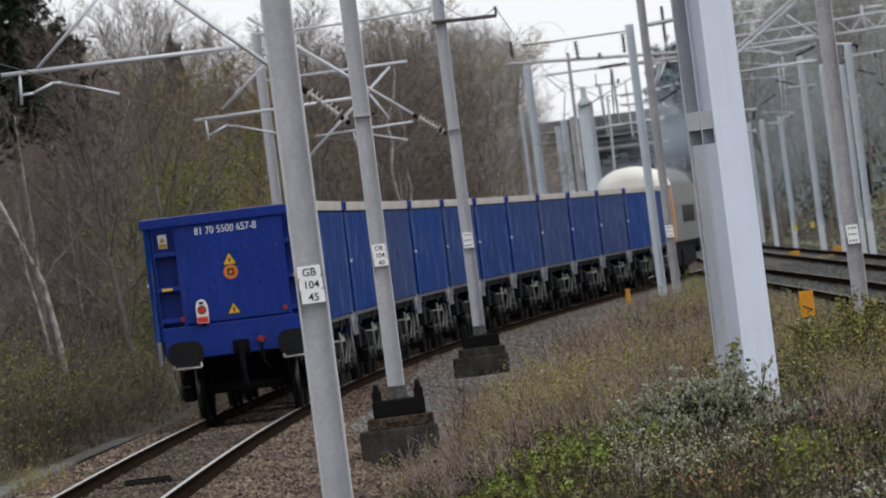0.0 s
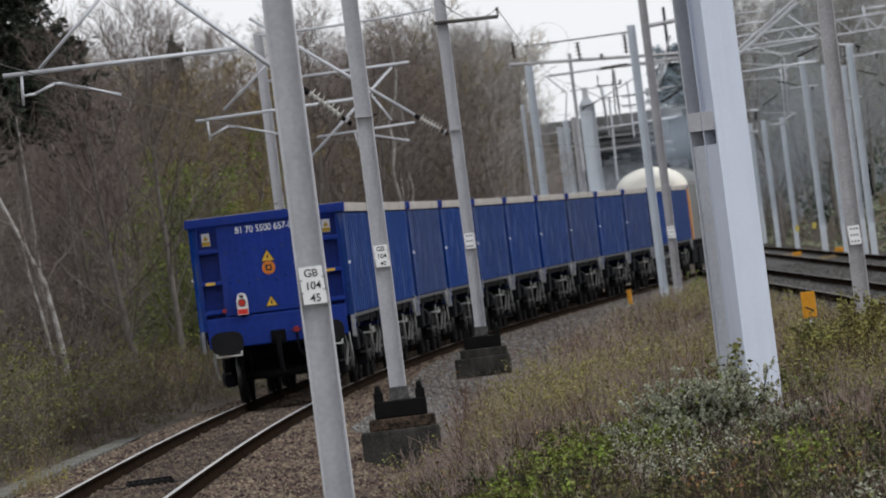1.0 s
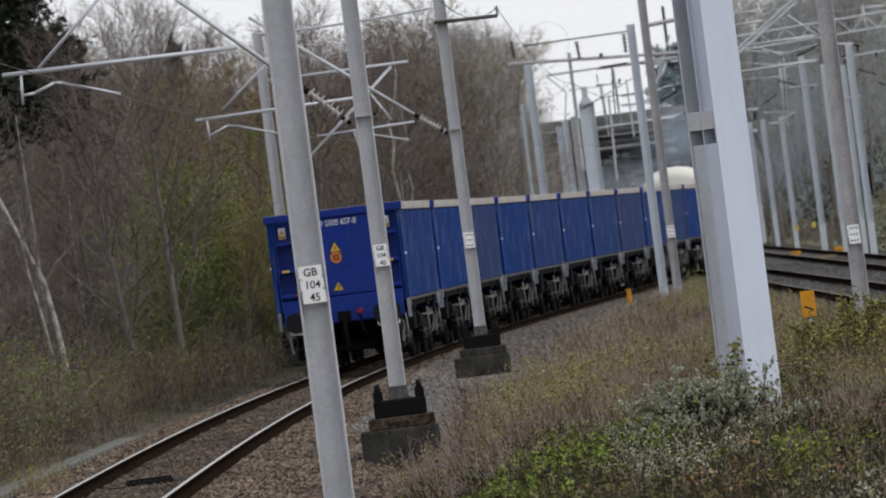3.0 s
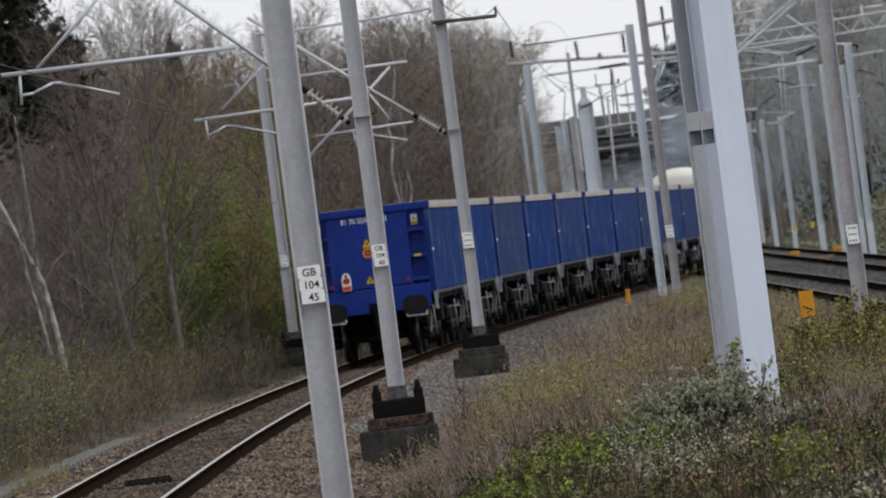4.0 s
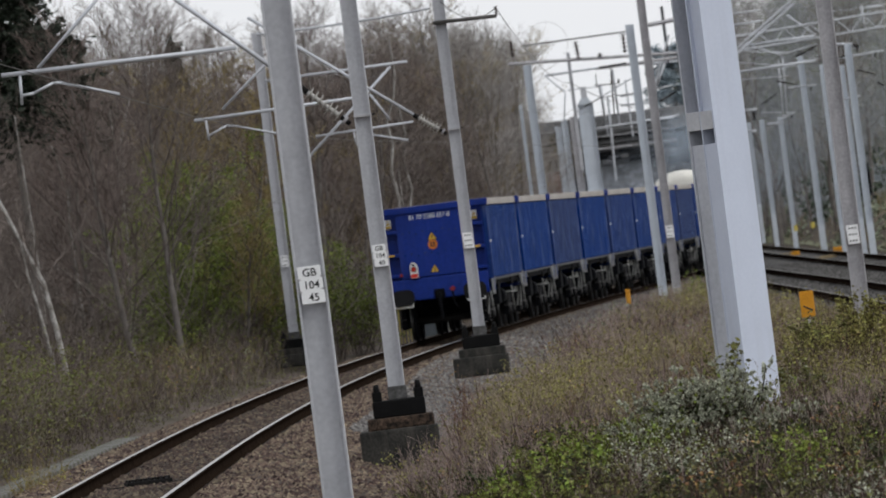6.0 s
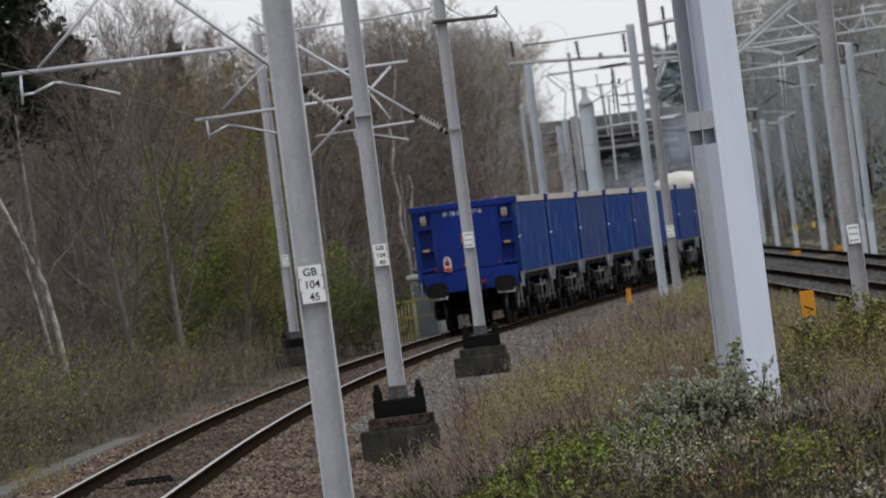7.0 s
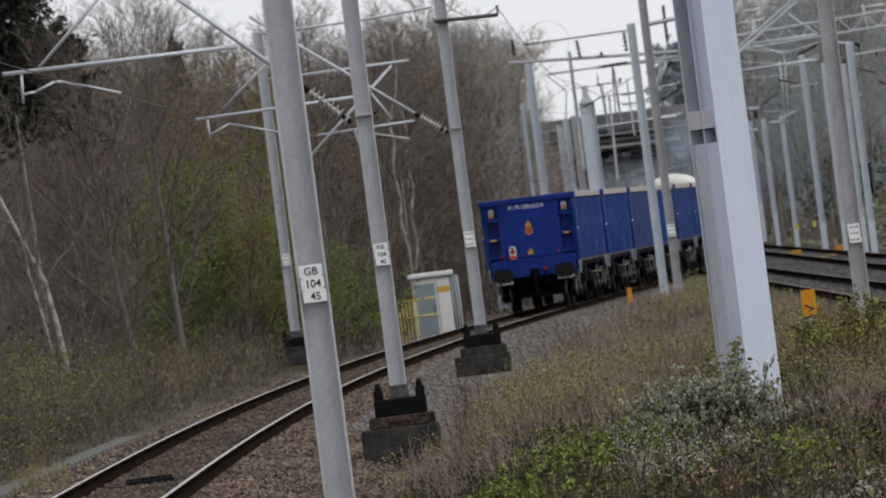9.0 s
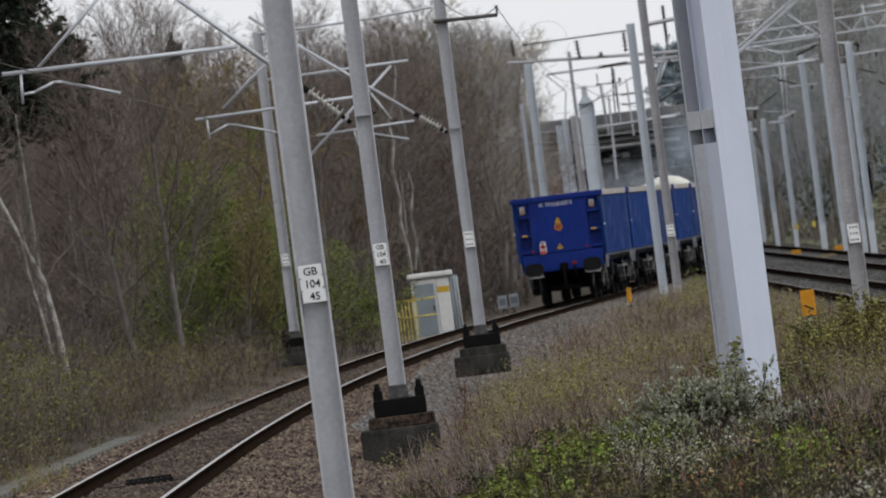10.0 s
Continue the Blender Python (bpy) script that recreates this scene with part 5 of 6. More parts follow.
# tubes, droppers and insulator arms of the gantries before and beyond the bridge
PALE_BRIDGE = [
    ((5.12, 372.0, 8.53), (7.36, 372.0, 8.58), 0.05), ((8.33, 460.0, 6.95), (12.8, 460.0, 7.14), 0.06), ((9.21, 470.0, 9.28), (9.21, 470.0, 7.64), 0.07),
    ((7.16, 450.0, 8.96), (8.64, 450.0, 8.95), 0.03), ((14.02, 400.0, 6.38), (14.59, 400.0, 6.33), 0.05), ((14.37, 410.0, 5.5), (14.81, 410.0, 5.47), 0.05),
    ((15.73, 420.0, 5.79), (16.47, 420.0, 5.77), 0.06), ((15.86, 430.0, 6.47), (17.41, 430.0, 6.28), 0.025), ((10.49, 300.0, 8.22), (11.48, 300.0, 8.25), 0.033),
    ((16.51, 470.0, 12.12), (17.88, 470.0, 12.16), 0.05), ((14.58, 400.0, 9.21), (17.62, 400.0, 9.26), 0.06), ((14.76, 405.0, 9.3), (16.21, 405.0, 8.63), 0.04),
    ((16.82, 410.0, 10.52), (18.01, 410.0, 9.46), 0.05), ((9.08, 420.0, 7.94), (10.12, 420.0, 8.0), 0.05), ((9.03, 420.0, 7.51), (10.38, 420.0, 7.49), 0.05),
    ((10.43, 420.0, 6.66), (11.46, 420.0, 6.64), 0.045), ((10.77, 420.0, 8.08), (11.57, 420.0, 8.14), 0.04), ((9.5, 420.0, 9.35), (12.02, 420.0, 9.22), 0.045),
]
PALE_FAR = [
    ((13.8, 395.0, 8.01), (17.31, 395.0, 8.09), 0.06), ((14.54, 420.0, 9.39), (17.14, 420.0, 8.95), 0.035), ((20.12, 440.0, 11.0), (22.84, 440.0, 10.99), 0.06),
    ((21.2, 430.0, 10.93), (21.33, 430.0, 9.56), 0.075), ((15.14, 332.0, 7.71), (15.9, 332.0, 7.59), 0.05), ((10.81, 420.0, 8.16), (11.34, 420.0, 9.26), 0.06),
    ((11.34, 420.0, 9.26), (11.54, 420.0, 9.98), 0.05), ((17.38, 440.0, 8.9), (17.27, 440.0, 6.21), 0.035), ((17.8, 445.0, 9.17), (17.66, 445.0, 6.23), 0.03),
    ((15.51, 450.0, 9.33), (18.84, 450.0, 8.68), 0.025), ((15.71, 455.0, 8.48), (18.43, 455.0, 8.37), 0.025),
]
DARK_BRIDGE = [
    ((7.34, 371.0, 8.56), (8.42, 371.0, 8.61), 0.075), ((8.17, 390.0, 8.82), (8.07, 390.0, 6.81), 0.05), ((7.29, 380.0, 8.45), (7.3, 380.0, 7.92), 0.04),
    ((8.6, 455.0, 9.1), (9.89, 455.0, 9.05), 0.05), ((5.96, 350.0, 6.7), (6.78, 350.0, 7.06), 0.03), ((6.78, 350.0, 7.06), (8.26, 350.0, 7.05), 0.03),
    ((8.48, 400.0, 8.17), (8.45, 400.0, 7.11), 0.04), ((8.53, 330.0, 6.37), (9.21, 330.0, 6.68), 0.07), ((15.99, 410.0, 7.6), (16.41, 410.0, 7.49), 0.06),
    ((16.41, 410.0, 7.49), (16.83, 410.0, 7.31), 0.06), ((15.35, 415.0, 6.66), (16.11, 415.0, 7.09), 0.045), ((14.43, 400.0, 6.28), (14.43, 400.0, 5.87), 0.08),
]
DARK_FAR = [
    ((16.5, 398.0, 8.43), (16.94, 398.0, 8.57), 0.085), ((16.94, 398.0, 8.57), (17.45, 398.0, 8.78), 0.06), ((15.86, 332.0, 7.6), (16.12, 332.0, 7.48), 0.09),
    ((16.13, 350.0, 7.42), (16.45, 350.0, 7.47), 0.075), ((17.64, 352.0, 6.34), (17.88, 352.0, 6.15), 0.06), ((16.91, 352.0, 6.9), (17.59, 352.0, 6.64), 0.045),
    ((9.46, 455.0, 9.1), (9.55, 455.0, 9.29), 0.1), ((9.81, 455.0, 9.09), (9.86, 455.0, 9.28), 0.1),
]
for a, b, r in PALE_BRIDGE + PALE_FAR:
    g = empty("gantry_tube", Matrix.Translation(a), "pale galvanised tube among the overhead gantries", "tube", "tubes of the gantries")
    d = Vector(b) - Vector(a)
    part("tube", tube((0, 0, 0), d, r, r, 7), TUBE, g)
    part("end_clamp", tube(d * 0.97, d * 1.0, r * 1.5, r * 1.5, 7), GALV_OLD, g)
for a, b, r in DARK_BRIDGE + DARK_FAR:
    g = empty("insulator_arm", Matrix.Translation(a), "dark arm with insulator among the overhead gantries", "arm", "dark arms of the gantries")
    d = Vector(b) - Vector(a)
    part("rod", tube((0, 0, 0), d, r * 0.55, r * 0.55, 6), SOOT, g)
    if r > 0.04:
        insulator("insulator", d * 0.1, d * 0.75, r * 1.1, 5, DARKCER, g, "dark ribbed insulator")
make_mast((6.09, 380.0, 3.68), 3.13, 0.26, 0.2, mat=GALV_OLD, label="weathered brown-grey post before the bridge")
LOOP = Vector((4.83, 340.0, 9.21))
make_wire("cable_loop", [LOOP + Vector((0.80 * math.cos(math.tau * k / 28), 0, 0.80 * math.sin(math.tau * k / 28))) for k in range(-3, 20)], 0.005, "thin looped cable above the gantry beam")


# ---- trees and scrub ----
def shoots(rng, p, d, l, r, nseg, up, jit, taper=0.4):
    """Grow a set of bent shoots. Returns their node points and radii."""
    pts, rs = [p], [r]
    for k in range(nseg):
        d = unit(d + np.array([0, 0, up]) + jit * rng.normal(size=d.shape))
        p = p + d * (l / nseg)[:, None]
        pts.append(p)
        rs.append(r * (1 - (1 - taper) * (k + 1) / nseg))
    return np.stack(pts, 1), np.stack(rs, 1)


def sprout(rng, pts, rs, lens, n, lo, hi, ang, ratio, rratio):
    """Side shoots: start points, directions, lengths and radii on a set of parents."""
    m, k = pts.shape[0], pts.shape[1] - 1
    fr = lo + (hi - lo) * (np.arange(n)[None] + rng.random((m, n))) / n
    seg = np.clip((fr * k).astype(int), 0, k - 1)
    w = (fr * k - seg)[..., None]
    i = np.arange(m)[:, None]
    a, b = pts[i, seg], pts[i, seg + 1]
    p = a * (1 - w) + b * w
    d = unit(b - a)
    q = rng.normal(size=d.shape)
    q = unit(q - (q * d).sum(-1, keepdims=True) * d)
    an = np.radians(ang) * (0.7 + 0.6 * rng.random((m, n, 1)))
    d2 = d * np.cos(an) + q * np.sin(an)
    l = lens[:, None] * ratio * (1.15 - 0.75 * fr) * (0.7 + 0.6 * rng.random((m, n)))
    r = np.take_along_axis(rs, seg, 1) * rratio
    return p.reshape(-1, 3), d2.reshape(-1, 3), l.ravel(), r.ravel()


def leaves(rng, at, size, flat=0.5, long=1.6):
    """Small diamond leaves at the given points."""
    n = len(at)
    a = unit(rng.normal(size=(n, 3)) * np.array([1, 1, flat]))
    b = unit(np.cross(a, rng.normal(size=(n, 3))))
    s = size * (0.6 + 0.8 * rng.random((n, 1)))
    v = np.stack([at - a * s * long * 0.5, at + b * s * 0.5, at + a * s * long * 0.5, at - b * s * 0.5], 1).reshape(-1, 3)
    return v, np.arange(4 * n).reshape(-1, 4)


def make_tree(seed, height, kind, bark, twig, label, leaf=None, leaf_n=0, leaf_size=0.05, spread=0.34, limbs=34, lean=0.04):
    """A bare deciduous tree: trunk, and a crown of limbs, branches and twigs."""
    rng = np.random.default_rng(seed)
    tree = empty(kind, Matrix(), label, "tree", "trees of the wood")
    p, d = np.zeros((1, 3)), unit(np.array([[rng.normal() * lean, rng.normal() * lean, 1.0]]))
    tp, tr = shoots(rng, p, d, np.array([height]), np.array([0.0092 * height]), 9, 0.05, 0.05, 0.12)
    v, f = tubes([(tp, tr)], 8)
    quads_object("trunk", v, f, [bark], parent=tree, smooth=True)
    p, d, l, r = sprout(rng, tp, tr, np.array([height]), limbs, 0.14, 0.99, 32, spread, 0.5)
    lp, lr = shoots(rng, p, d, l, np.minimum(r, 0.021), 4, 0.16, 0.13)
    p, d, l2, r = sprout(rng, lp, lr, l, 8, 0.15, 1.0, 38, 0.55, 0.6)
    bp, br = shoots(rng, p, d, l2, np.clip(r, 0.005, 0.009), 2, 0.16, 0.16)
    p, d, l3, r = sprout(rng, bp, br, l2, 9, 0.12, 1.0, 38, 0.72, 0.6)
    wp, wr = shoots(rng, p, d, np.maximum(l3, 0.3), np.full(len(l3), 0.0050), 1, 0.16, 0.22)
    a, b = tubes([(lp, lr)]), ribbons([(bp, br), (wp, wr)])
    v, f = joined(a, b)
    quads_object("crown", v, f, [LIMB if bark is BARK and twig is not TWIG_HAZE else twig, twig], np.repeat((0, 1), (len(a[1]), len(b[1]))), parent=tree)
    if leaf is not None:
        w = rng.random((leaf_n, 1))
        k = rng.integers(0, len(wp), leaf_n)
        at = wp[k, 0] * w + wp[k, 1] * (1 - w) + rng.normal(size=(leaf_n, 3)) * 0.05
        v, f = leaves(rng, at, leaf_size)
        quads_object("foliage", v, f, [leaf], parent=tree)
    return tree


def make_shrub(seed, height, twig, label, leaf=None, leaf_n=0, leaf_size=0.04, stems=16, splay=0.5):
    """A many-stemmed shrub."""
    rng = np.random.default_rng(seed)
    tree = empty("shrub", Matrix(), label, "shrub", "shrubs along the line")
    p = rng.normal(size=(stems, 3)) * np.array([0.10 * height, 0.10 * height, 0])
    d = unit(np.concatenate([rng.normal(size=(stems, 2)) * splay, np.ones((stems, 1))], 1))
    l = height * (0.6 + 0.45 * rng.random(stems))
    sp, sr = shoots(rng, p, d, l, np.full(stems, 0.006 * height + 0.006), 5, 0.05, 0.10, 0.3)
    p, d, l2, r = sprout(rng, sp, sr, l, 8, 0.12, 1.0, 42, 0.42, 0.6)
    bp, br = shoots(rng, p, d, l2, np.maximum(r, 0.005), 2, 0.10, 0.18)
    p, d, l3, r = sprout(rng, bp, br, l2, 6, 0.2, 1.0, 38, 0.65, 0.7)
    wp, wr = shoots(rng, p, d, np.maximum(l3, 0.15), np.maximum(r, 0.004), 1, 0.08, 0.25)
    v, f = joined(tubes([(sp, sr)]), ribbons([(bp, br), (wp, wr)]))
    quads_object("bare_wood", v, f, [twig], parent=tree)
    if leaf is not None:
        at = wp[rng.integers(0, len(wp), leaf_n), rng.integers(0, 2, leaf_n)] + rng.normal(size=(leaf_n, 3)) * 0.06
        v, f = leaves(rng, at, leaf_size)
        quads_object("foliage", v, f, [leaf], parent=tree)
    return tree


def lay(ob, x, y, scale=1.0, turn=0.0, sink=0.05, wide=1.0):
    return pose(x, y, float(ground_z(x, y)) - sink, 0, 0, turn) @ Matrix.Diagonal((scale * wide, scale * wide, scale, 1))


KINDS = [make_tree(11, 10, "birch_tree", BIRCH, TWIG, "bare birch tree with pale trunk and fine brown twigs", spread=0.30),
         make_tree(12, 10, "tree", BARK, TWIG, "bare grey-brown deciduous tree in the wood", spread=0.36),
         make_tree(13, 10, "tree", BARK, TWIG_RED, "bare reddish-brown deciduous tree in the wood", spread=0.36, limbs=38),
         make_tree(14, 10, "tree", BARK, TWIG_OCHRE, "budding ochre-tinged tree in the wood", TWIG_OCHRE, 2500, 0.045, spread=0.36),
         make_tree(15, 10, "tree", BARK, TWIG, "slender bare tree in the wood", spread=0.26, limbs=42),
         make_tree(16, 10, "birch_tree", BIRCH, TWIG_RED, "bare birch tree with pale trunk and reddish twigs", spread=0.32),
         make_tree(17, 10, "tree", BARK, TWIG_HAZE, "budding tree on the far bank, haze painted into its pale colour", LEAF_PALE, 1300, 0.06, spread=0.4),
         make_tree(18, 10, "tree", BARK, TWIG_HALF_HAZE, "bare grey-brown tree at the wood's far end, lightened for haze", spread=0.36, limbs=38)]


def plant_wood():
    rng = np.random.default_rng(5)
    placed = 0
    used = set()
    for k in range(136):
        y = 178 + 250 * ((k + rng.random()) / 136) ** 0.92
        lo, hi = -0.058 * y - 1.5, min(float(line_x(y)) - 6.0, 0.0085 * y + 0.3)
        x = lo + (hi - lo) * rng.random()
        e = x / y
        rise = 0.0345 if e < -0.028 else (0.0315 if e < 0.0 else 0.0260)
        h = (2.365 + rise * y * (0.61 + 0.41 * rng.random())) - float(ground_z(x, y))
        i = int(rng.choice(6, p=(0.12, 0.28, 0.24, 0.09, 0.19, 0.08)))
        if e > 0.0 and rng.random() < 0.4:
            i = 7
        if y < 242 and -0.051 < e < -0.036:
            continue
        m = lay(KINDS[i], x, y, h / 10.2, rng.random() * 360, 0.1, 1.0 + 0.25 * rng.random())
        if i not in used:
            used.add(i)
            KINDS[i].matrix_world = m
        else:
            copy_thing(KINDS[i], m)
    # a closed canopy behind the front trees
    for k in range(46):
        y = 318 + 70 * rng.random()
        e = -0.0465 + 0.0455 * (k + rng.random()) / 46
        h = 2.365 + np.interp(e, (-0.0355, -0.0287, -0.0226, -0.0171, -0.0112, 0.0), (0.0264, 0.0249, 0.0232, 0.0222, 0.0237, 0.0240)) * y * (0.88 + 0.17 * rng.random()) - float(ground_z(e * y, y))
        i = (2, 1, 4, 2, 3, 1)[k % 6]
        copy_thing(KINDS[i], lay(KINDS[i], e * y, y, h / 10.2, rng.random() * 360, 0.1, 1.55))
    # the wood's far shoulder beside the line
    for k in range(34):
        y = 345 + 190 * rng.random()
        x = -0.002 * y + 0.0108 * y * rng.random()
        h = 2.365 + 0.0228 * y * (0.72 + 0.3 * rng.random()) * (1.0 if x / y < 0.007 else 0.8) - float(ground_z(x, y))
        i = int(rng.choice(8, p=(0.06, 0.12, 0.1, 0.05, 0.07, 0.04, 0.0, 0.56)))
        m = lay(KINDS[i], x, y, h / 10.2, rng.random() * 360, 0.1, 1.15)
        if i not in used:
            used.add(i)
            KINDS[i].matrix_world = m
        else:
            copy_thing(KINDS[i], m)
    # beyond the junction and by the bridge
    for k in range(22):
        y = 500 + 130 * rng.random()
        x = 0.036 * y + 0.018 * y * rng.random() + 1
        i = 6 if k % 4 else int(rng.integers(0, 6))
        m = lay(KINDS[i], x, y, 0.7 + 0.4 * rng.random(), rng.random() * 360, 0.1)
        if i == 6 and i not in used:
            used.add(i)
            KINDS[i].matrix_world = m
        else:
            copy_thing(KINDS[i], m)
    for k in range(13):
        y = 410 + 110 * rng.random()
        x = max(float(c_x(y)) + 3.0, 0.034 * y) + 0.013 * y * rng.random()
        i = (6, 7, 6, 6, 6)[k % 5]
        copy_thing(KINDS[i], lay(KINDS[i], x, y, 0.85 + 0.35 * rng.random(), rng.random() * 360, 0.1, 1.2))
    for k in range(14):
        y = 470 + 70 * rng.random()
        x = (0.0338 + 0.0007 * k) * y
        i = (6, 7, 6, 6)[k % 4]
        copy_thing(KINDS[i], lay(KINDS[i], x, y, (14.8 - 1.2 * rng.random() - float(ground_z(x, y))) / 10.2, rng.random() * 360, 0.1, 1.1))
    # a tree in ochre bud at the wood's edge
    copy_thing(KINDS[3], lay(KINDS[3], -5.28, 226, 0.52, 40, 0.1, 1.2))
    copy_thing(KINDS[3], lay(KINDS[3], -2.95, 300, 0.83, 110, 0.1, 0.85))
    copy_thing(KINDS[3], lay(KINDS[3], -7.35, 258, 0.72, 200, 0.1, 0.8))


plant_wood()
BUSHES = [make_shrub(21, 3.0, BRUSH, "bare brown thicket at the foot of the wood"),
          make_shrub(22, 3.0, TWIG_RED, "bare reddish thicket with a few olive leaves", LEAF_OLIVE, 700, 0.05),
          make_shrub(23, 3.0, BRUSH, "thicket budding olive green", LEAF_OLIVE, 1300, 0.05),
          make_shrub(24, 3.0, TWIG_OCHRE, "pale ochre thicket of thin stems", STRAW, 300, 0.04, stems=24, splay=0.3)]


def plant_thicket():
    rng = np.random.default_rng(6)
    used = set()
    for k in range(94):
        y = 150 + 235 * ((k + rng.random()) / 94)
        lo, hi = -0.058 * y - 1, float(line_x(y)) - (5.6 if y < 262 else 4.6)
        hi = min(hi, 0.009 * y + 1)
        x = hi - (hi - lo) * rng.random() ** 1.4
        i = int(rng.integers(0, len(BUSHES)))
        m = lay(BUSHES[i], x, y, (0.35 + 0.75 * rng.random()) * (0.75 if x > hi - 2.0 else 1.1), rng.random() * 360, 0.08, 1.2)
        if i not in used:
            used.add(i)
            BUSHES[i].matrix_world = m
        else:
            copy_thing(BUSHES[i], m)
    # brushwood under the wood's front trees
    for k in range(46):
        y = 174 + 48 * (k + rng.random()) / 46
        lo, hi = -0.053 * y, float(line_x(y)) - 5.3
        i = (2, 0, 2, 1, 2, 3, 1)[k % 7]
        x = lo + (hi - lo) * rng.random()
        copy_thing(BUSHES[i], lay(BUSHES[i], x, y, 0.55 + 0.4 * rng.random(), rng.random() * 360, 0.08, 1.35))
    for k in range(28):
        y = 330 + 300 * rng.random()
        x = float(c_x(y)) + 4 + 16 * rng.random()
        i = int(rng.integers(0, len(BUSHES)))
        copy_thing(BUSHES[i], lay(BUSHES[i], x, y, 0.5 + 0.8 * rng.random(), rng.random() * 360))


plant_thicket()
haw = make_shrub(31, 4.7, TWIG, "hawthorn in fresh yellow-green spring leaf beside the line", LEAF_NEW, 44000, 0.038, stems=28, splay=0.24)
haw.matrix_world = lay(haw, -5.75, 229, 1.06)
for seed, x, y, h, n, st in ((33, -6.95, 227, 3.5, 3800, 16), (34, -5.05, 232, 3.5, 7000, 14), (35, -7.9, 226, 2.6, 1300, 12), (32, -3.75, 233, 3.1, 5000, 16), (36, -2.4, 240, 2.6, 2600, 12)):
    small = make_shrub(seed, h, TWIG, "smaller shrub coming into green leaf", LEAF_NEW, int(n * 2.2), 0.038, stems=st, splay=0.35)
    small.matrix_world = lay(small, x, y)


def make_conifer(seed, x, y, label, scale=1.0, needle=None, slim=1.0):
    rng = np.random.default_rng(seed)
    tree = empty("conifer_tree", pose(x, y, float(ground_z(x, y)) - 0.1) @ Matrix.Diagonal((scale * slim, scale * slim, scale, 1)), label, "tree", "trees of the wood")
    tp, tr = shoots(rng, np.zeros((1, 3)), np.array([[0.0, 0, 1]]), np.array([13.0]), np.array([0.16]), 8, 0.1, 0.02, 0.1)
    v, f = tubes([(tp, tr)], 8)
    quads_object("trunk", v, f, [BARK], parent=tree, smooth=True)
    p, d, l, r = sprout(rng, tp, tr, np.array([13.0]), 130, 0.50, 1.0, 78, 0.20, 0.3)
    lp, lr = shoots(rng, p, d, l, np.maximum(r, 0.012), 4, -0.05, 0.06)
    p, d, l2, r = sprout(rng, lp, lr, l, 10, 0.1, 1.0, 50, 0.45, 0.6)
    bp, br = shoots(rng, p, d, l2, np.maximum(r, 0.008), 2, -0.15, 0.12)
    v, f = joined(tubes([(lp, lr)]), ribbons([(bp, br)]))
    quads_object("bare_wood", v, f, [BARK], parent=tree)
    n = 42000
    at = bp[rng.integers(0, len(bp), n), rng.integers(0, 3, n)] + rng.normal(size=(n, 3)) * np.array([0.07, 0.07, 0.05])
    v, f = leaves(rng, at, 0.075, 0.6, 2.6)
    quads_object("needles", v, f, [needle or LEAF_DARK], parent=tree)


make_conifer(41, -10.62, 236, "dark evergreen conifer among bare trees", 1.02)
make_conifer(42, -3.95, 332, "small dark conifer top among bare trees", 0.62)
make_conifer(44, -9.1, 335, "slim dark conifer in the bare wood", 0.80, None, 0.34)
make_conifer(43, 17.7, 640, "conifer behind the gantries by the bridge, haze painted into its needles", 1.1, NEEDLE_HAZE)


def make_leaning_birch(nodes, r, label, seed):
    """A birch with a bent pale stem and a few thin boughs."""
    rng = np.random.default_rng(seed)
    tree = empty("birch_tree", pose(*nodes[0]), label, "tree", "trees of the wood")
    pts = np.array([nodes], float) - np.array(nodes[0])
    rs = np.linspace(r, r * 0.5, len(nodes))[None]
    v, f = tubes([(pts, rs)], 8)
    quads_object("trunk", v, f, [BIRCH], parent=tree, smooth=True)
    p, d, l, rr = sprout(rng, pts, rs, np.array([6.0]), 8, 0.4, 1.0, 40, 0.35, 0.4)
    lp, lr = shoots(rng, p, d, l, rr, 4, 0.15, 0.12)
    p, d, l2, rr = sprout(rng, lp, lr, l, 8, 0.2, 1.0, 40, 0.5, 0.6)
    bp, br = shoots(rng, p, d, l2, np.maximum(rr, 0.006), 3, 0.05, 0.18)
    v, f = tubes([(lp, lr), (bp, br)])
    quads_object("crown", v, f, [TWIG], parent=tree)


make_leaning_birch([(-7.39, 172, 0.28), (-7.46, 172, 1.1), (-7.52, 172, 1.65), (-7.65, 172, 2.49), (-7.92, 172, 3.17), (-8.25, 172, 4.03), (-8.54, 172, 4.77)], 0.064, "leaning birch with peeling white bark", 51)
make_leaning_birch([(-7.68, 174, 0.39), (-7.8, 174, 1.4), (-7.9, 174, 2.07), (-8.02, 174, 2.69), (-8.09, 174, 3.41)], 0.036, "thin leaning birch beside a larger one", 52)
make_leaning_birch([(-1.14, 292, 1.48), (-1.16, 292, 2.18), (-1.3, 292, 3.03), (-1.21, 292, 3.85), (-1.35, 292, 4.79), (-1.19, 292, 5.6), (-1.3, 292, 6.35), (-0.98, 292, 7.14), (-0.85, 292, 7.86), (-0.91, 292, 9.16)], 0.062, "slim white-stemmed birch at the wood's edge", 53)
make_leaning_birch([(-1.02, 293, 1.46), (-0.85, 293, 2.33), (-0.95, 293, 3.17), (-0.77, 293, 4.17), (-0.92, 293, 5.02), (-0.75, 293, 5.92), (-0.85, 293, 6.77)], 0.05, "second slim birch with white bark at the wood's edge", 55)

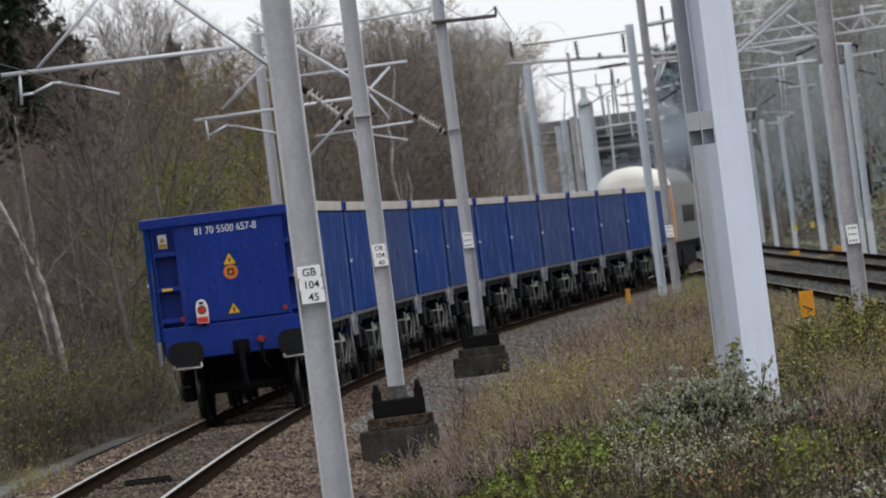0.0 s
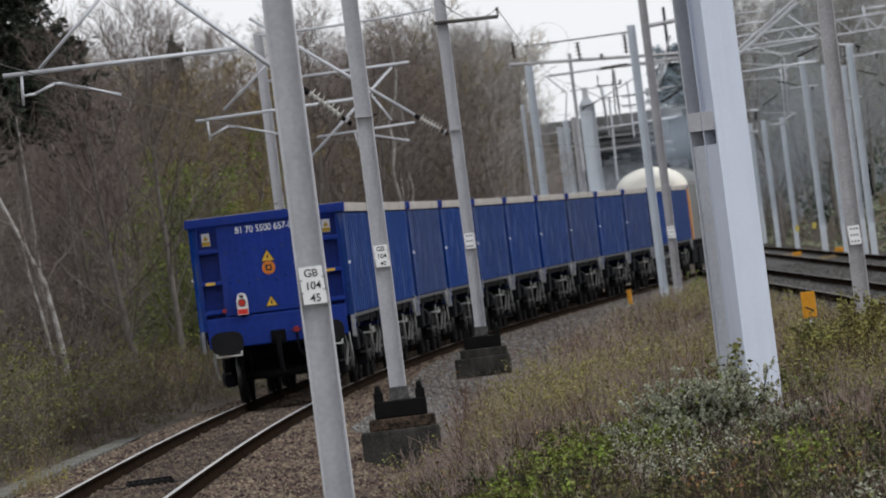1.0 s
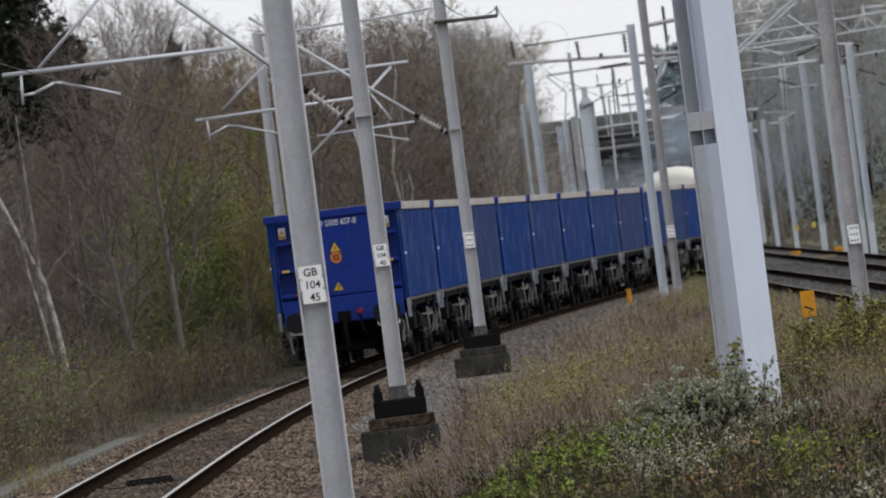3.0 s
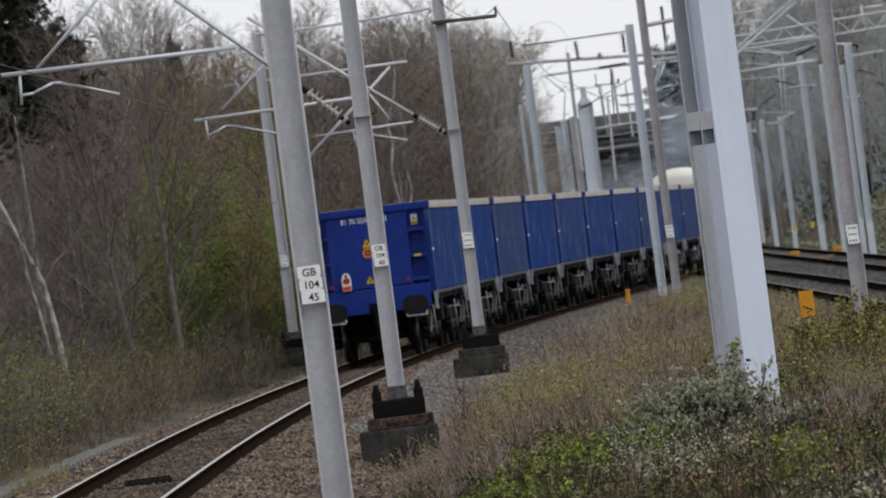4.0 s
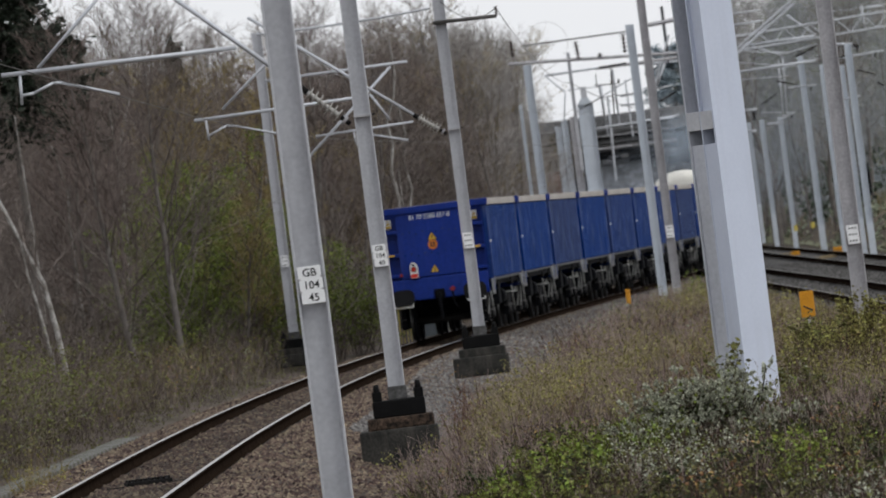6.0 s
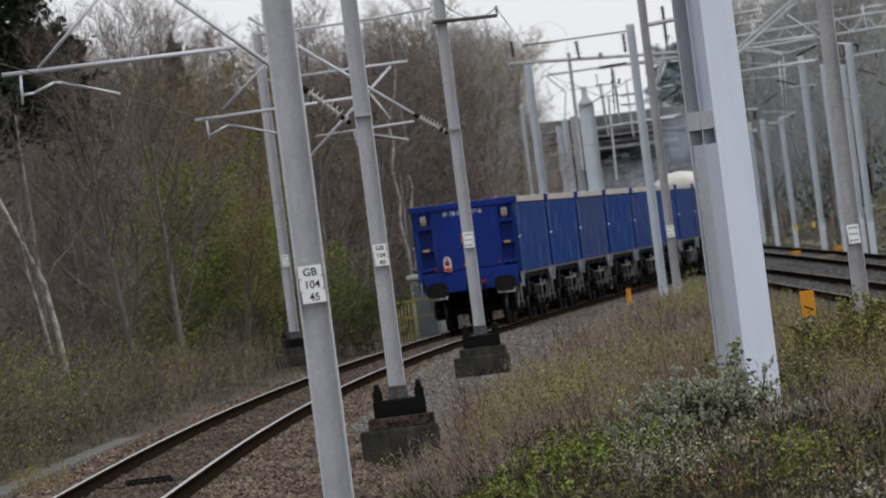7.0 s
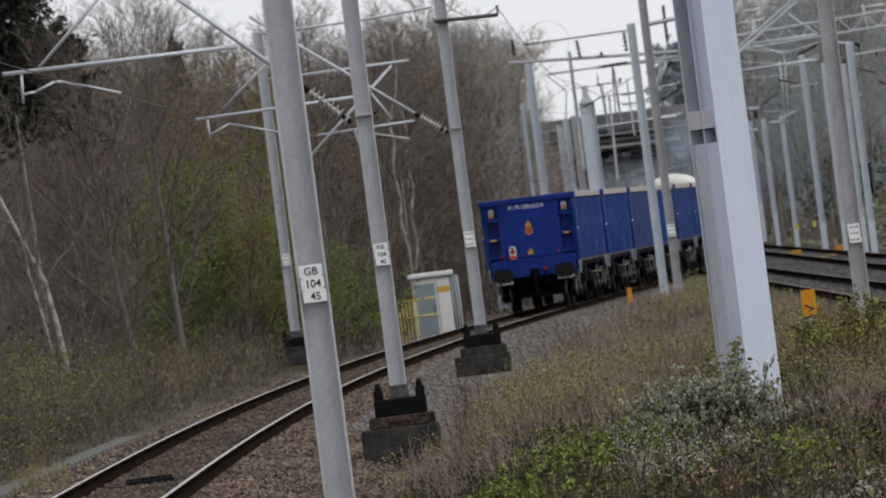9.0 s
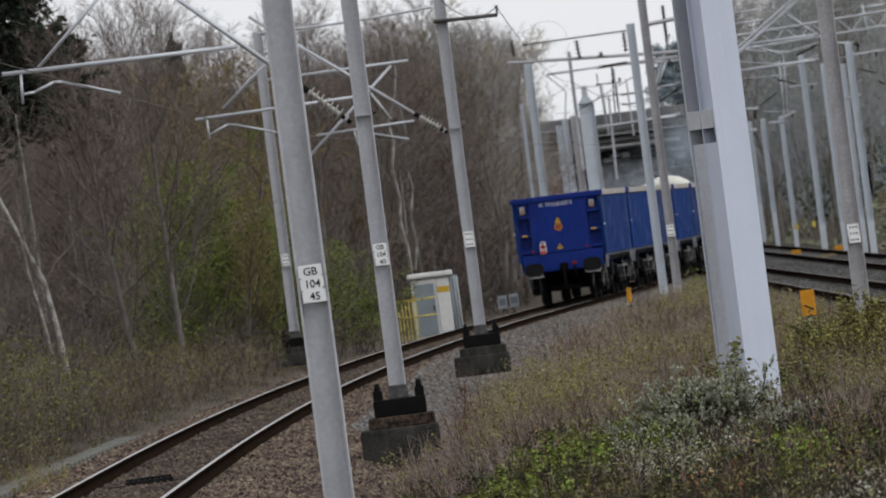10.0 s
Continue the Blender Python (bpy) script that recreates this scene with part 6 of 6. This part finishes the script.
make_leaning_birch([(-10.13, 228.0, float(ground_z(-10.13, 228.0)) - 0.1), (-10.23, 228.0, 3.82), (-10.27, 228.0, 4.99), (-10.31, 228.0, 5.97), (-10.33, 228.0, 6.8)], 0.034, "slim pale birch stem in the brown wood", 61)
make_leaning_birch([(-9.76, 242.0, float(ground_z(-9.76, 242.0)) - 0.1), (-9.86, 242.0, 3.69), (-9.82, 242.0, 4.86), (-9.97, 242.0, 5.72), (-10.19, 242.0, 6.54), (-10.19, 242.0, 7.35)], 0.036, "thin bent birch stem in the brown wood", 62)
make_leaning_birch([(-8.85, 262.0, float(ground_z(-8.85, 262.0)) - 0.1), (-8.95, 262.0, 6.18), (-8.72, 262.0, 6.96), (-8.47, 262.0, 7.58), (-8.26, 262.0, 8.08)], 0.034, "pale birch bough in the brown wood", 63)
make_leaning_birch([(-0.92, 268.0, float(ground_z(-0.92, 268.0)) - 0.1), (-1.02, 268.0, 0.84), (-1.07, 268.0, 2.2), (-1.02, 268.0, 3.38), (-1.02, 268.0, 4.56)], 0.03, "slender birch beside the line's curve", 64)

# ---- low growth ----
def scatter(rng, n, y0, y1, left, right, power=1.0, patch=None):
    """Ground points in a strip; patch keeps those inside drifting clumps."""
    y = y0 + (y1 - y0) * rng.random(n) ** power
    a, b = left(y), right(y)
    x = a + (b - a) * rng.random(n)
    if patch is not None:
        seed, keep, *fuzz = patch
        v = np.sin(x * 1.9 + seed) * np.sin(y * 0.21 + seed * 1.7) + 0.7 * np.sin(x * 0.8 - y * 0.13 + seed * 2.3) + 0.35 * np.sin(x * 4.7 + y * 0.5 + seed)
        ok = v > keep + (fuzz[0] if fuzz else 0.5) * rng.normal(size=n)
        x, y = x[ok], y[ok]
    return np.stack([x, y, ground_z(x, y) - 0.03], 1)


def make_growth(name, seed, base, height, stems, twig, label, leaf=None, per=0, size=0.03, splay=0.35, r=0.006, branch=3, up=0.03):
    """Many low plants as one mesh: thin stems with side twigs, and small leaves."""
    rng = np.random.default_rng(seed)
    n = len(base)
    p = np.repeat(base, stems, 0) + rng.normal(size=(n * stems, 3)) * np.array([0.09, 0.09, 0])
    h = np.repeat(height * (0.45 + 0.75 * rng.random(n)), stems) * (0.6 + 0.5 * rng.random(n * stems))
    d = unit(np.concatenate([rng.normal(size=(n * stems, 2)) * splay, np.ones((n * stems, 1))], 1))
    sp, sr = shoots(rng, p, d, h, np.full(n * stems, r), 2, up, 0.14, 0.35)
    sets = [(sp, sr)]
    tips = sp
    if branch:
        p, d, l, q = sprout(rng, sp, sr, h, branch, 0.3, 1.0, 42, 0.45, 0.7)
        bp, br = shoots(rng, p, d, l, np.maximum(q, r * 0.5), 1, 0.05, 0.25)
        sets.append((bp, br))
        tips = bp
    v, f = ribbons(sets)
    idx = np.zeros(len(f), int)
    mats = [twig]
    if leaf is not None and per:
        k = n * per
        # leaves keep to some of the plants, and to some of their twigs
        leafy = np.repeat(rng.random(n) < 0.5, len(tips) // n) & (rng.random(len(tips)) < 0.6)
        pool = np.flatnonzero(leafy)
        at = tips[pool[rng.integers(0, len(pool), k)], rng.integers(0, tips.shape[1], k)] + rng.normal(size=(k, 3)) * 0.03
        lv, lf = leaves(rng, at, size)
        f = np.concatenate([f, lf + len(v)])
        v = np.concatenate([v, lv])
        idx = np.concatenate([idx, np.ones(len(lf), int)])
        mats.append(leaf)
    return tagged(quads_object(name, v, f, mats, idx), label, "undergrowth", kind="stuff")


def plant_low():
    rng = np.random.default_rng(8)
    edge_l = lambda y: np.maximum(-0.06 * y, line_x(y) - 16)
    # verge on the wood side
    make_growth("undergrowth", 61, scatter(rng, 2300, 108, 300, edge_l, lambda y: line_x(y) - 3.9, 1.1), 1.25, 5, BRUSH, "brown leafless undergrowth along the wood", LEAF_OLIVE, 20, 0.030, r=0.005)
    make_growth("undergrowth", 62, scatter(rng, 380, 106, 290, lambda y: line_x(y) - 8, lambda y: line_x(y) - 3.9, 1.1), 0.5, 6, STRAW, "straw-coloured dead grass on the verge", splay=0.5, r=0.004, branch=0)
    make_growth("undergrowth", 73, scatter(rng, 900, 108, 260, edge_l, lambda y: line_x(y) - 4.2, 1.0), 1.3, 4, CANE, "dark bramble canes on the verge", LEAF_OLIVE, 16, 0.038, r=0.006)
    make_growth("undergrowth", 74, scatter(rng, 1500, 112, 250, edge_l, lambda y: line_x(y) - 4.4, 1.0, (3.0, 0.3)), 1.2, 4, DRY, "verge scrub in yellow-green bud", BUD, 34, 0.028, r=0.005)
    make_growth("undergrowth", 75, scatter(rng, 1100, 116, 215, edge_l, lambda y: line_x(y) - 4.8, 1.0, (7.0, 0.4)), 1.1, 4, DRY, "fresh green herbs in the verge", LEAF_NEW, 36, 0.028, r=0.005)
    make_growth("undergrowth", 78, scatter(rng, 1700, 106, 230, lambda y: line_x(y) - 5.2, lambda y: line_x(y) - 3.4, 1.2), 0.24, 7, BRUSH, "short dead grass at the edge of the verge", LEAF_OLIVE, 4, 0.03, splay=0.7, r=0.0045, branch=0)
    make_growth("undergrowth", 85, scatter(rng, 1100, 108, 250, edge_l, lambda y: line_x(y) - 4.3, 1.0, (11.0, 0.25)), 1.05, 4, DRY, "withered rusty bramble on the verge", LEAF_RUST, 26, 0.03, r=0.005)
    make_growth("undergrowth", 86, scatter(rng, 900, 108, 240, edge_l, lambda y: line_x(y) - 4.0, 1.0, (9.0, 0.2)), 0.9, 6, STRAW, "bleached grass and stalks in the verge", LEAF_PALE, 6, 0.03, splay=0.45, r=0.004, branch=1)
    make_growth("undergrowth", 89, scatter(rng, 1000, 134, 170, edge_l, lambda y: line_x(y) - 4.5, 1.0), 1.8, 5, BRUSH, "tall withered scrub before the birches", LEAF_OLIVE, 44, 0.034, r=0.005)
    make_growth("undergrowth", 90, scatter(rng, 1000, 128, 171, edge_l, lambda y: line_x(y) - 4.4, 1.0, (13.0, 0.1)), 1.6, 4, DRY, "budding bramble and saplings at the foot of the birches", LEAF_NEW, 36, 0.03, r=0.005)
    make_growth("undergrowth", 76, scatter(rng, 22, 112, 122, lambda y: -0.0500 * y, lambda y: -0.0462 * y), 0.8, 7, TWIG_OCHRE, "ochre clump at the verge's edge", BUD, 16, 0.024, r=0.004)
    # between the curve and the junction
    inner = lambda y: line_x(y) + 3.4 + 2.0 * step(122, 165, y) + 0.4 * np.sin(y * 0.23)
    outer = lambda y: np.minimum(b_x(y) - 2.2, 0.06 * y)
    make_growth("undergrowth", 63, scatter(rng, 2900, 84, 250, inner, outer, 1.1), 0.52, 5, DRY, "dry mauve-brown stems of last year's scrub", LEAF_OLIVE, 2, 0.026, r=0.0045)
    make_growth("undergrowth", 64, scatter(rng, 3000, 88, 225, inner, outer, 1.0, (1.0, 0.2)), 0.56, 4, TWIG_RED, "reddish canes with yellow-green buds", BUD, 26, 0.017, r=0.0045)
    make_growth("undergrowth", 65, scatter(rng, 1900, 82, 250, inner, outer, 1.0, (2.0, -0.2)), 0.40, 6, STRAW, "dead straw grass tufts between the stems", splay=0.55, r=0.0032, branch=0)
    make_growth("undergrowth", 71, scatter(rng, 3000, 90, 240, lambda y: np.maximum(inner(y) + 0.8, 0.0130 * y), outer, 1.0, (4.0, 0.0)), 0.57, 6, STRAW, "yellow-olive scrub in drifts among dry stems", BUD, 48, 0.021, r=0.004)
    make_growth("undergrowth", 91, scatter(rng, 900, 92, 150, lambda y: np.maximum(inner(y), 0.001 * y), lambda y: 0.0135 * y, 1.0, (15.0, 0.45, 0.3)), 0.62, 5, STRAW, "small drifts of yellow-olive scrub", BUD, 34, 0.02, r=0.004)
    make_growth("undergrowth", 92, scatter(rng, 330, 86, 160, inner, outer, 1.0, (17.0, 0.3, 0.4)), 0.7, 4, REDCANE, "red-brown canes with withered leaves", LEAF_RUST, 8, 0.022, r=0.005)
    make_growth("undergrowth", 93, scatter(rng, 11, 113, 116, lambda y: -0.12 + 0 * y, lambda y: 0.12 + 0 * y), 0.85, 3, REDCANE, "tall red-brown canes beside the concrete base", LEAF_RUST, 6, 0.022, splay=0.2, r=0.006)
    make_growth("undergrowth", 72, scatter(rng, 480, 84, 190, inner, outer), 0.66, 3, CANE, "dark leafless canes", None, 0, r=0.0055, splay=0.25)
    make_growth("undergrowth", 79, scatter(rng, 240, 98, 130, lambda y: 0.0375 * y, lambda y: 0.053 * y), 0.62, 5, CANE, "olive leafy scrub round the column's far side", BUD, 40, 0.026, r=0.004)
    # green bramble and herbs nearest
    near_l = lambda y: np.maximum(-1.5 + 0.02 * (y - 80), line_x(y) + 3.3)
    near_r = lambda y: 0.056 * y + 0.2
    make_growth("undergrowth", 66, scatter(rng, 5000, 52, 96, near_l, near_r, 0.9, (5.0, 0.42, 0.4)), 0.28, 3, CANE, "low green bramble and herbs", LEAF_BRIGHT, 50, 0.026, splay=0.6, r=0.004)
    make_growth("undergrowth", 67, scatter(rng, 2600, 52, 98, near_l, near_r, 0.9, (6.5, 0.2, 0.25)), 0.34, 5, CANE, "olive scrub with withered stems", LEAF_OLIVE, 26, 0.022, splay=0.5, r=0.004)
    make_growth("undergrowth", 68, scatter(rng, 2300, 52, 84, lambda y: 0.017 * y, near_r, 0.9, (8.0, 0.25, 0.3)), 0.34, 6, CANE, "silvery seeded scrub", LEAF_GREY, 42, 0.016, splay=0.45, r=0.004)
    make_growth("undergrowth", 87, scatter(rng, 2300, 52, 94, near_l, near_r, 0.9), 0.24, 3, CANE, "dark leaves painting in the shade under the fresh ones", LEAF_SHADE, 40, 0.032, splay=0.6, r=0.004)
    make_growth("undergrowth", 88, scatter(rng, 420, 54, 96, near_l, near_r, 0.9, (12.0, 0.3, 0.4)), 0.36, 4, DRY, "withered rusty leaves among the brambles", LEAF_RUST, 14, 0.024, splay=0.5, r=0.004)
    make_growth("undergrowth", 70, scatter(rng, 420, 52, 96, near_l, near_r), 0.42, 5, DRY, "withered brown stalks among brambles", None, 0, splay=0.4, r=0.004)
    make_growth("undergrowth", 77, scatter(rng, 1300, 52, 96, near_l, near_r), 0.42, 5, CANE, "dark bare canes among brambles", None, 0, splay=0.4, r=0.0045)
    make_growth("undergrowth", 83, scatter(rng, 80, 66, 78, lambda y: 0.0335 * y, lambda y: 0.0385 * y), 0.32, 4, CANE, "clump of fresh bramble leaves before the column", LEAF_BRIGHT, 50, 0.025, splay=0.5, r=0.004)
    make_growth("undergrowth", 84, scatter(rng, 120, 82, 88, lambda y: 0.0165 * y, lambda y: 0.022 * y), 0.42, 4, CANE, "clump of green herbs beside the silvery bush", LEAF_BRIGHT, 60, 0.025, splay=0.5, r=0.004)
    make_growth("undergrowth", 80, scatter(rng, 2400, 150, 262, lambda y: line_x(y) + 4.6, outer, 0.9), 0.42, 6, DRY, "pale mauve withered grass along the inside of the curve", LEAF_PALE, 5, 0.03, splay=0.5, r=0.005, branch=1)
    make_growth("undergrowth", 81, scatter(rng, 150, 190, 235, lambda y: 0.0262 * y, lambda y: 0.0298 * y), 0.6, 5, DRY, "green leafy scrub by the paired masts", LEAF_NEW, 30, 0.035, r=0.005)
    # slope beyond the junction
    make_growth("undergrowth", 82, scatter(rng, 420, 420, 600, lambda y: c_x(y) + 3.5, lambda y: c_x(y) + 22), 2.6, 5, TWIG_HAZE, "dull ivy-clad scrub on the far bank", LEAF_IVY, 120, 0.13, r=0.02)
    make_growth("undergrowth", 69, scatter(rng, 3000, 250, 610, lambda y: c_x(y) + 2.5, lambda y: c_x(y) + 24), 0.7, 4, STRAW, "pale rough grass and scrub on the bank", LEAF_PALE, 12, 0.12, r=0.010, branch=1)


plant_low()


def catkin_bush(x, y, z, wide, high, seed, label, grey=6500, green=0, stems=90):
    """A rounded bush of many thin stems, their outer ends set with catkins or leaves."""
    rng = np.random.default_rng(seed)
    b = empty("bush", pose(x, y, z), label, "bush")
    p = rng.normal(size=(stems, 3)) * np.array([0.16 * wide, 0.16 * wide, 0])
    tilt, turn = np.arccos(1 - 0.92 * rng.random(stems)), rng.random(stems) * math.tau
    if high > 2 * wide:
        tilt = tilt * 0.22
    d = np.stack([np.sin(tilt) * np.cos(turn), np.sin(tilt) * np.sin(turn), np.cos(tilt)], 1)
    l = (0.82 + 0.3 * rng.random(stems)) / np.sqrt((np.sin(tilt) / wide) ** 2 + (np.cos(tilt) / high) ** 2)
    sp, sr = shoots(rng, p, d, l, np.full(stems, 0.006), 4, 0.03, 0.08, 0.4)
    p, d, l2, r = sprout(rng, sp, sr, l, 9, 0.5, 1.0, 36, 0.34, 0.7)
    bp, br = shoots(rng, p, d, l2, np.maximum(r, 0.0028), 3, 0.10, 0.15)
    v, f = ribbons([(sp, sr), (bp, br)])
    tagged(quads_object("bare_wood", v, f, [CANE], parent=b), kind="stuff")
    if grey:
        # woolly catkins sit in knots along the outer twigs
        knots = grey // 9
        i, k, w = 2 * rng.integers(0, len(bp) // 2, knots), rng.integers(1, 3, knots), rng.random((knots, 1))
        at = bp[i, k] * (1 - w) + bp[i, k + 1] * w
        at = np.concatenate([np.repeat(at, 20, 0), np.repeat(bp[::3, 3], 20, 0)])
        at = at + rng.normal(size=at.shape) * np.array([0.0075, 0.0075, 0.010])
        v, f = leaves(rng, at, 0.0155, 1.0, 1.3)
        tagged(quads_object("catkin_cover", v, f, [LEAF_GREY], parent=b), kind="stuff")
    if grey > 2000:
        # dark leaves deep inside, their colour standing in for the bush's inner shade
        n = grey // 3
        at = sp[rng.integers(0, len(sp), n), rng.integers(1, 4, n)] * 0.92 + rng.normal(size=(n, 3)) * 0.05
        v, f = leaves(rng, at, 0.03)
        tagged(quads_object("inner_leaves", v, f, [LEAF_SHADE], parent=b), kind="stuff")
    if green:
        at = bp[rng.integers(0, len(bp), green), rng.integers(1, 4, green)] + rng.normal(size=(green, 3)) * 0.02
        v, f = leaves(rng, at, 0.034 if high > 2 * wide else 0.026)
        tagged(quads_object("foliage", v, f, [BUD if green > 5000 else (LEAF_OLIVE if green > 600 else LEAF_BRIGHT)], parent=b), kind="stuff")
    return b


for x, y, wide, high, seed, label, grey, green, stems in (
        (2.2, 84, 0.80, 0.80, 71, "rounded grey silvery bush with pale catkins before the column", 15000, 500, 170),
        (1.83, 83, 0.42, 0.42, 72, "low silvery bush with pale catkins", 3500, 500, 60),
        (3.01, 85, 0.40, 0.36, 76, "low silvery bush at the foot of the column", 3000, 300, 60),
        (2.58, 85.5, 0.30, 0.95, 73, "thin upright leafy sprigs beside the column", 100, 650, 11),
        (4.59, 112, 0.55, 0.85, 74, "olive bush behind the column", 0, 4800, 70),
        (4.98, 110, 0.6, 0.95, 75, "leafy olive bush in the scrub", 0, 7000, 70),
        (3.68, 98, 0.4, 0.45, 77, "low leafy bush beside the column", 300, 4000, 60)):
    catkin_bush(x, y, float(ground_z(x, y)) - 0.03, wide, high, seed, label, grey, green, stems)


def strew_stones():
    """Loose ballast along the shoulders, nearest stretch."""
    rng = np.random.default_rng(9)
    n = 76000
    y = 86 + 200 * rng.random(n) ** 1.4
    side = np.where(rng.random(n) < 0.3, -0.86 - 2.0 * rng.random(n), np.where(rng.random(n) < 0.4, -0.66 + 1.32 * rng.random(n), 0.86 + 2.5 * rng.random(n)))
    x = line_x(y) + side
    o = np.array(BED)
    z = np.maximum(np.interp(side, o[:, 0], o[:, 1]) - side * CANT, ground_z(x, y))
    s = 0.015 + 0.029 * rng.random((n, 1, 1))
    octa = np.array([(1, 0, 0), (0, 1, 0), (-1, 0, 0), (0, -1, 0), (0, 0, 0.75)], float)
    v = octa[None] * s * (0.6 + 0.8 * rng.random((n, 5, 1)))
    a = rng.random(n) * math.tau
    c, q = np.cos(a)[:, None], np.sin(a)[:, None]
    v = np.stack([v[..., 0] * c - v[..., 1] * q, v[..., 0] * q + v[..., 1] * c, v[..., 2]], -1) + np.stack([x, y, z + 0.008], -1)[:, None]
    tri = np.array([(0, 1, 4), (1, 2, 4), (2, 3, 4), (3, 0, 4)])
    f = (np.arange(n)[:, None, None] * 5 + tri[None]).reshape(-1, 3)
    tagged(quads_object("ballast_stones", v.reshape(-1, 3), f, [STONE, OILSTONE], np.repeat((np.abs(side) < 0.67) | ((side < -0.8) & (side > -1.15)), 4).astype(int)), "loose brown and grey ballast stones", "ballast", kind="stuff")


strew_stones()


def strew_gravel():
    """Grey gravel of the cess inside the curve."""
    rng = np.random.default_rng(10)
    n = 30000
    y = 130 + 185 * rng.random(n) ** 1.1
    side = 1.9 - 0.8 * step(150, 200, y) + (3.7 * step(118, 160, y) + 0.7 + 0.8 * step(150, 200, y)) * rng.random(n)
    x = line_x(y) + side
    o = np.array(BED)
    z = np.maximum(np.interp(side, o[:, 0], o[:, 1]), ground_z(x, y))
    s = 0.022 + 0.03 * rng.random((n, 1, 1))
    octa = np.array([(1, 0, 0), (0, 1, 0), (-1, 0, 0), (0, -1, 0), (0, 0, 0.75)], float)
    v = octa[None] * s * (0.6 + 0.8 * rng.random((n, 5, 1))) + np.stack([x, y, z + 0.008], -1)[:, None]
    tri = np.array([(0, 1, 4), (1, 2, 4), (2, 3, 4), (3, 0, 4)])
    f = (np.arange(n)[:, None, None] * 5 + tri[None]).reshape(-1, 3)
    tagged(quads_object("gravel", v.reshape(-1, 3), f, [GRAVEL]), "grey gravel beside the curve", "gravel", kind="stuff")


strew_gravel()


def strew_junction():
    """Dark stones over the junction's ballast."""
    rng = np.random.default_rng(12)
    n = 16000
    y = 150 + 190 * rng.random(n)
    x = np.where(rng.random(n) < 0.5, b_x(y), c_x(y)) + (rng.random(n) - 0.5) * 3.6
    s = 0.025 + 0.045 * rng.random((n, 1, 1))
    octa = np.array([(1, 0, 0), (0, 1, 0), (-1, 0, 0), (0, -1, 0), (0, 0, 0.9)], float)
    v = octa[None] * s * (0.6 + 0.8 * rng.random((n, 5, 1))) + np.stack([x, y, np.full(n, -0.20)], -1)[:, None]
    tri = np.array([(0, 1, 4), (1, 2, 4), (2, 3, 4), (3, 0, 4)])
    f = (np.arange(n)[:, None, None] * 5 + tri[None]).reshape(-1, 3)
    tagged(quads_object("ballast_stones", v.reshape(-1, 3), f, [OILY]), "dark stones between the junction rails", "ballast", kind="stuff")


strew_junction()
motions()
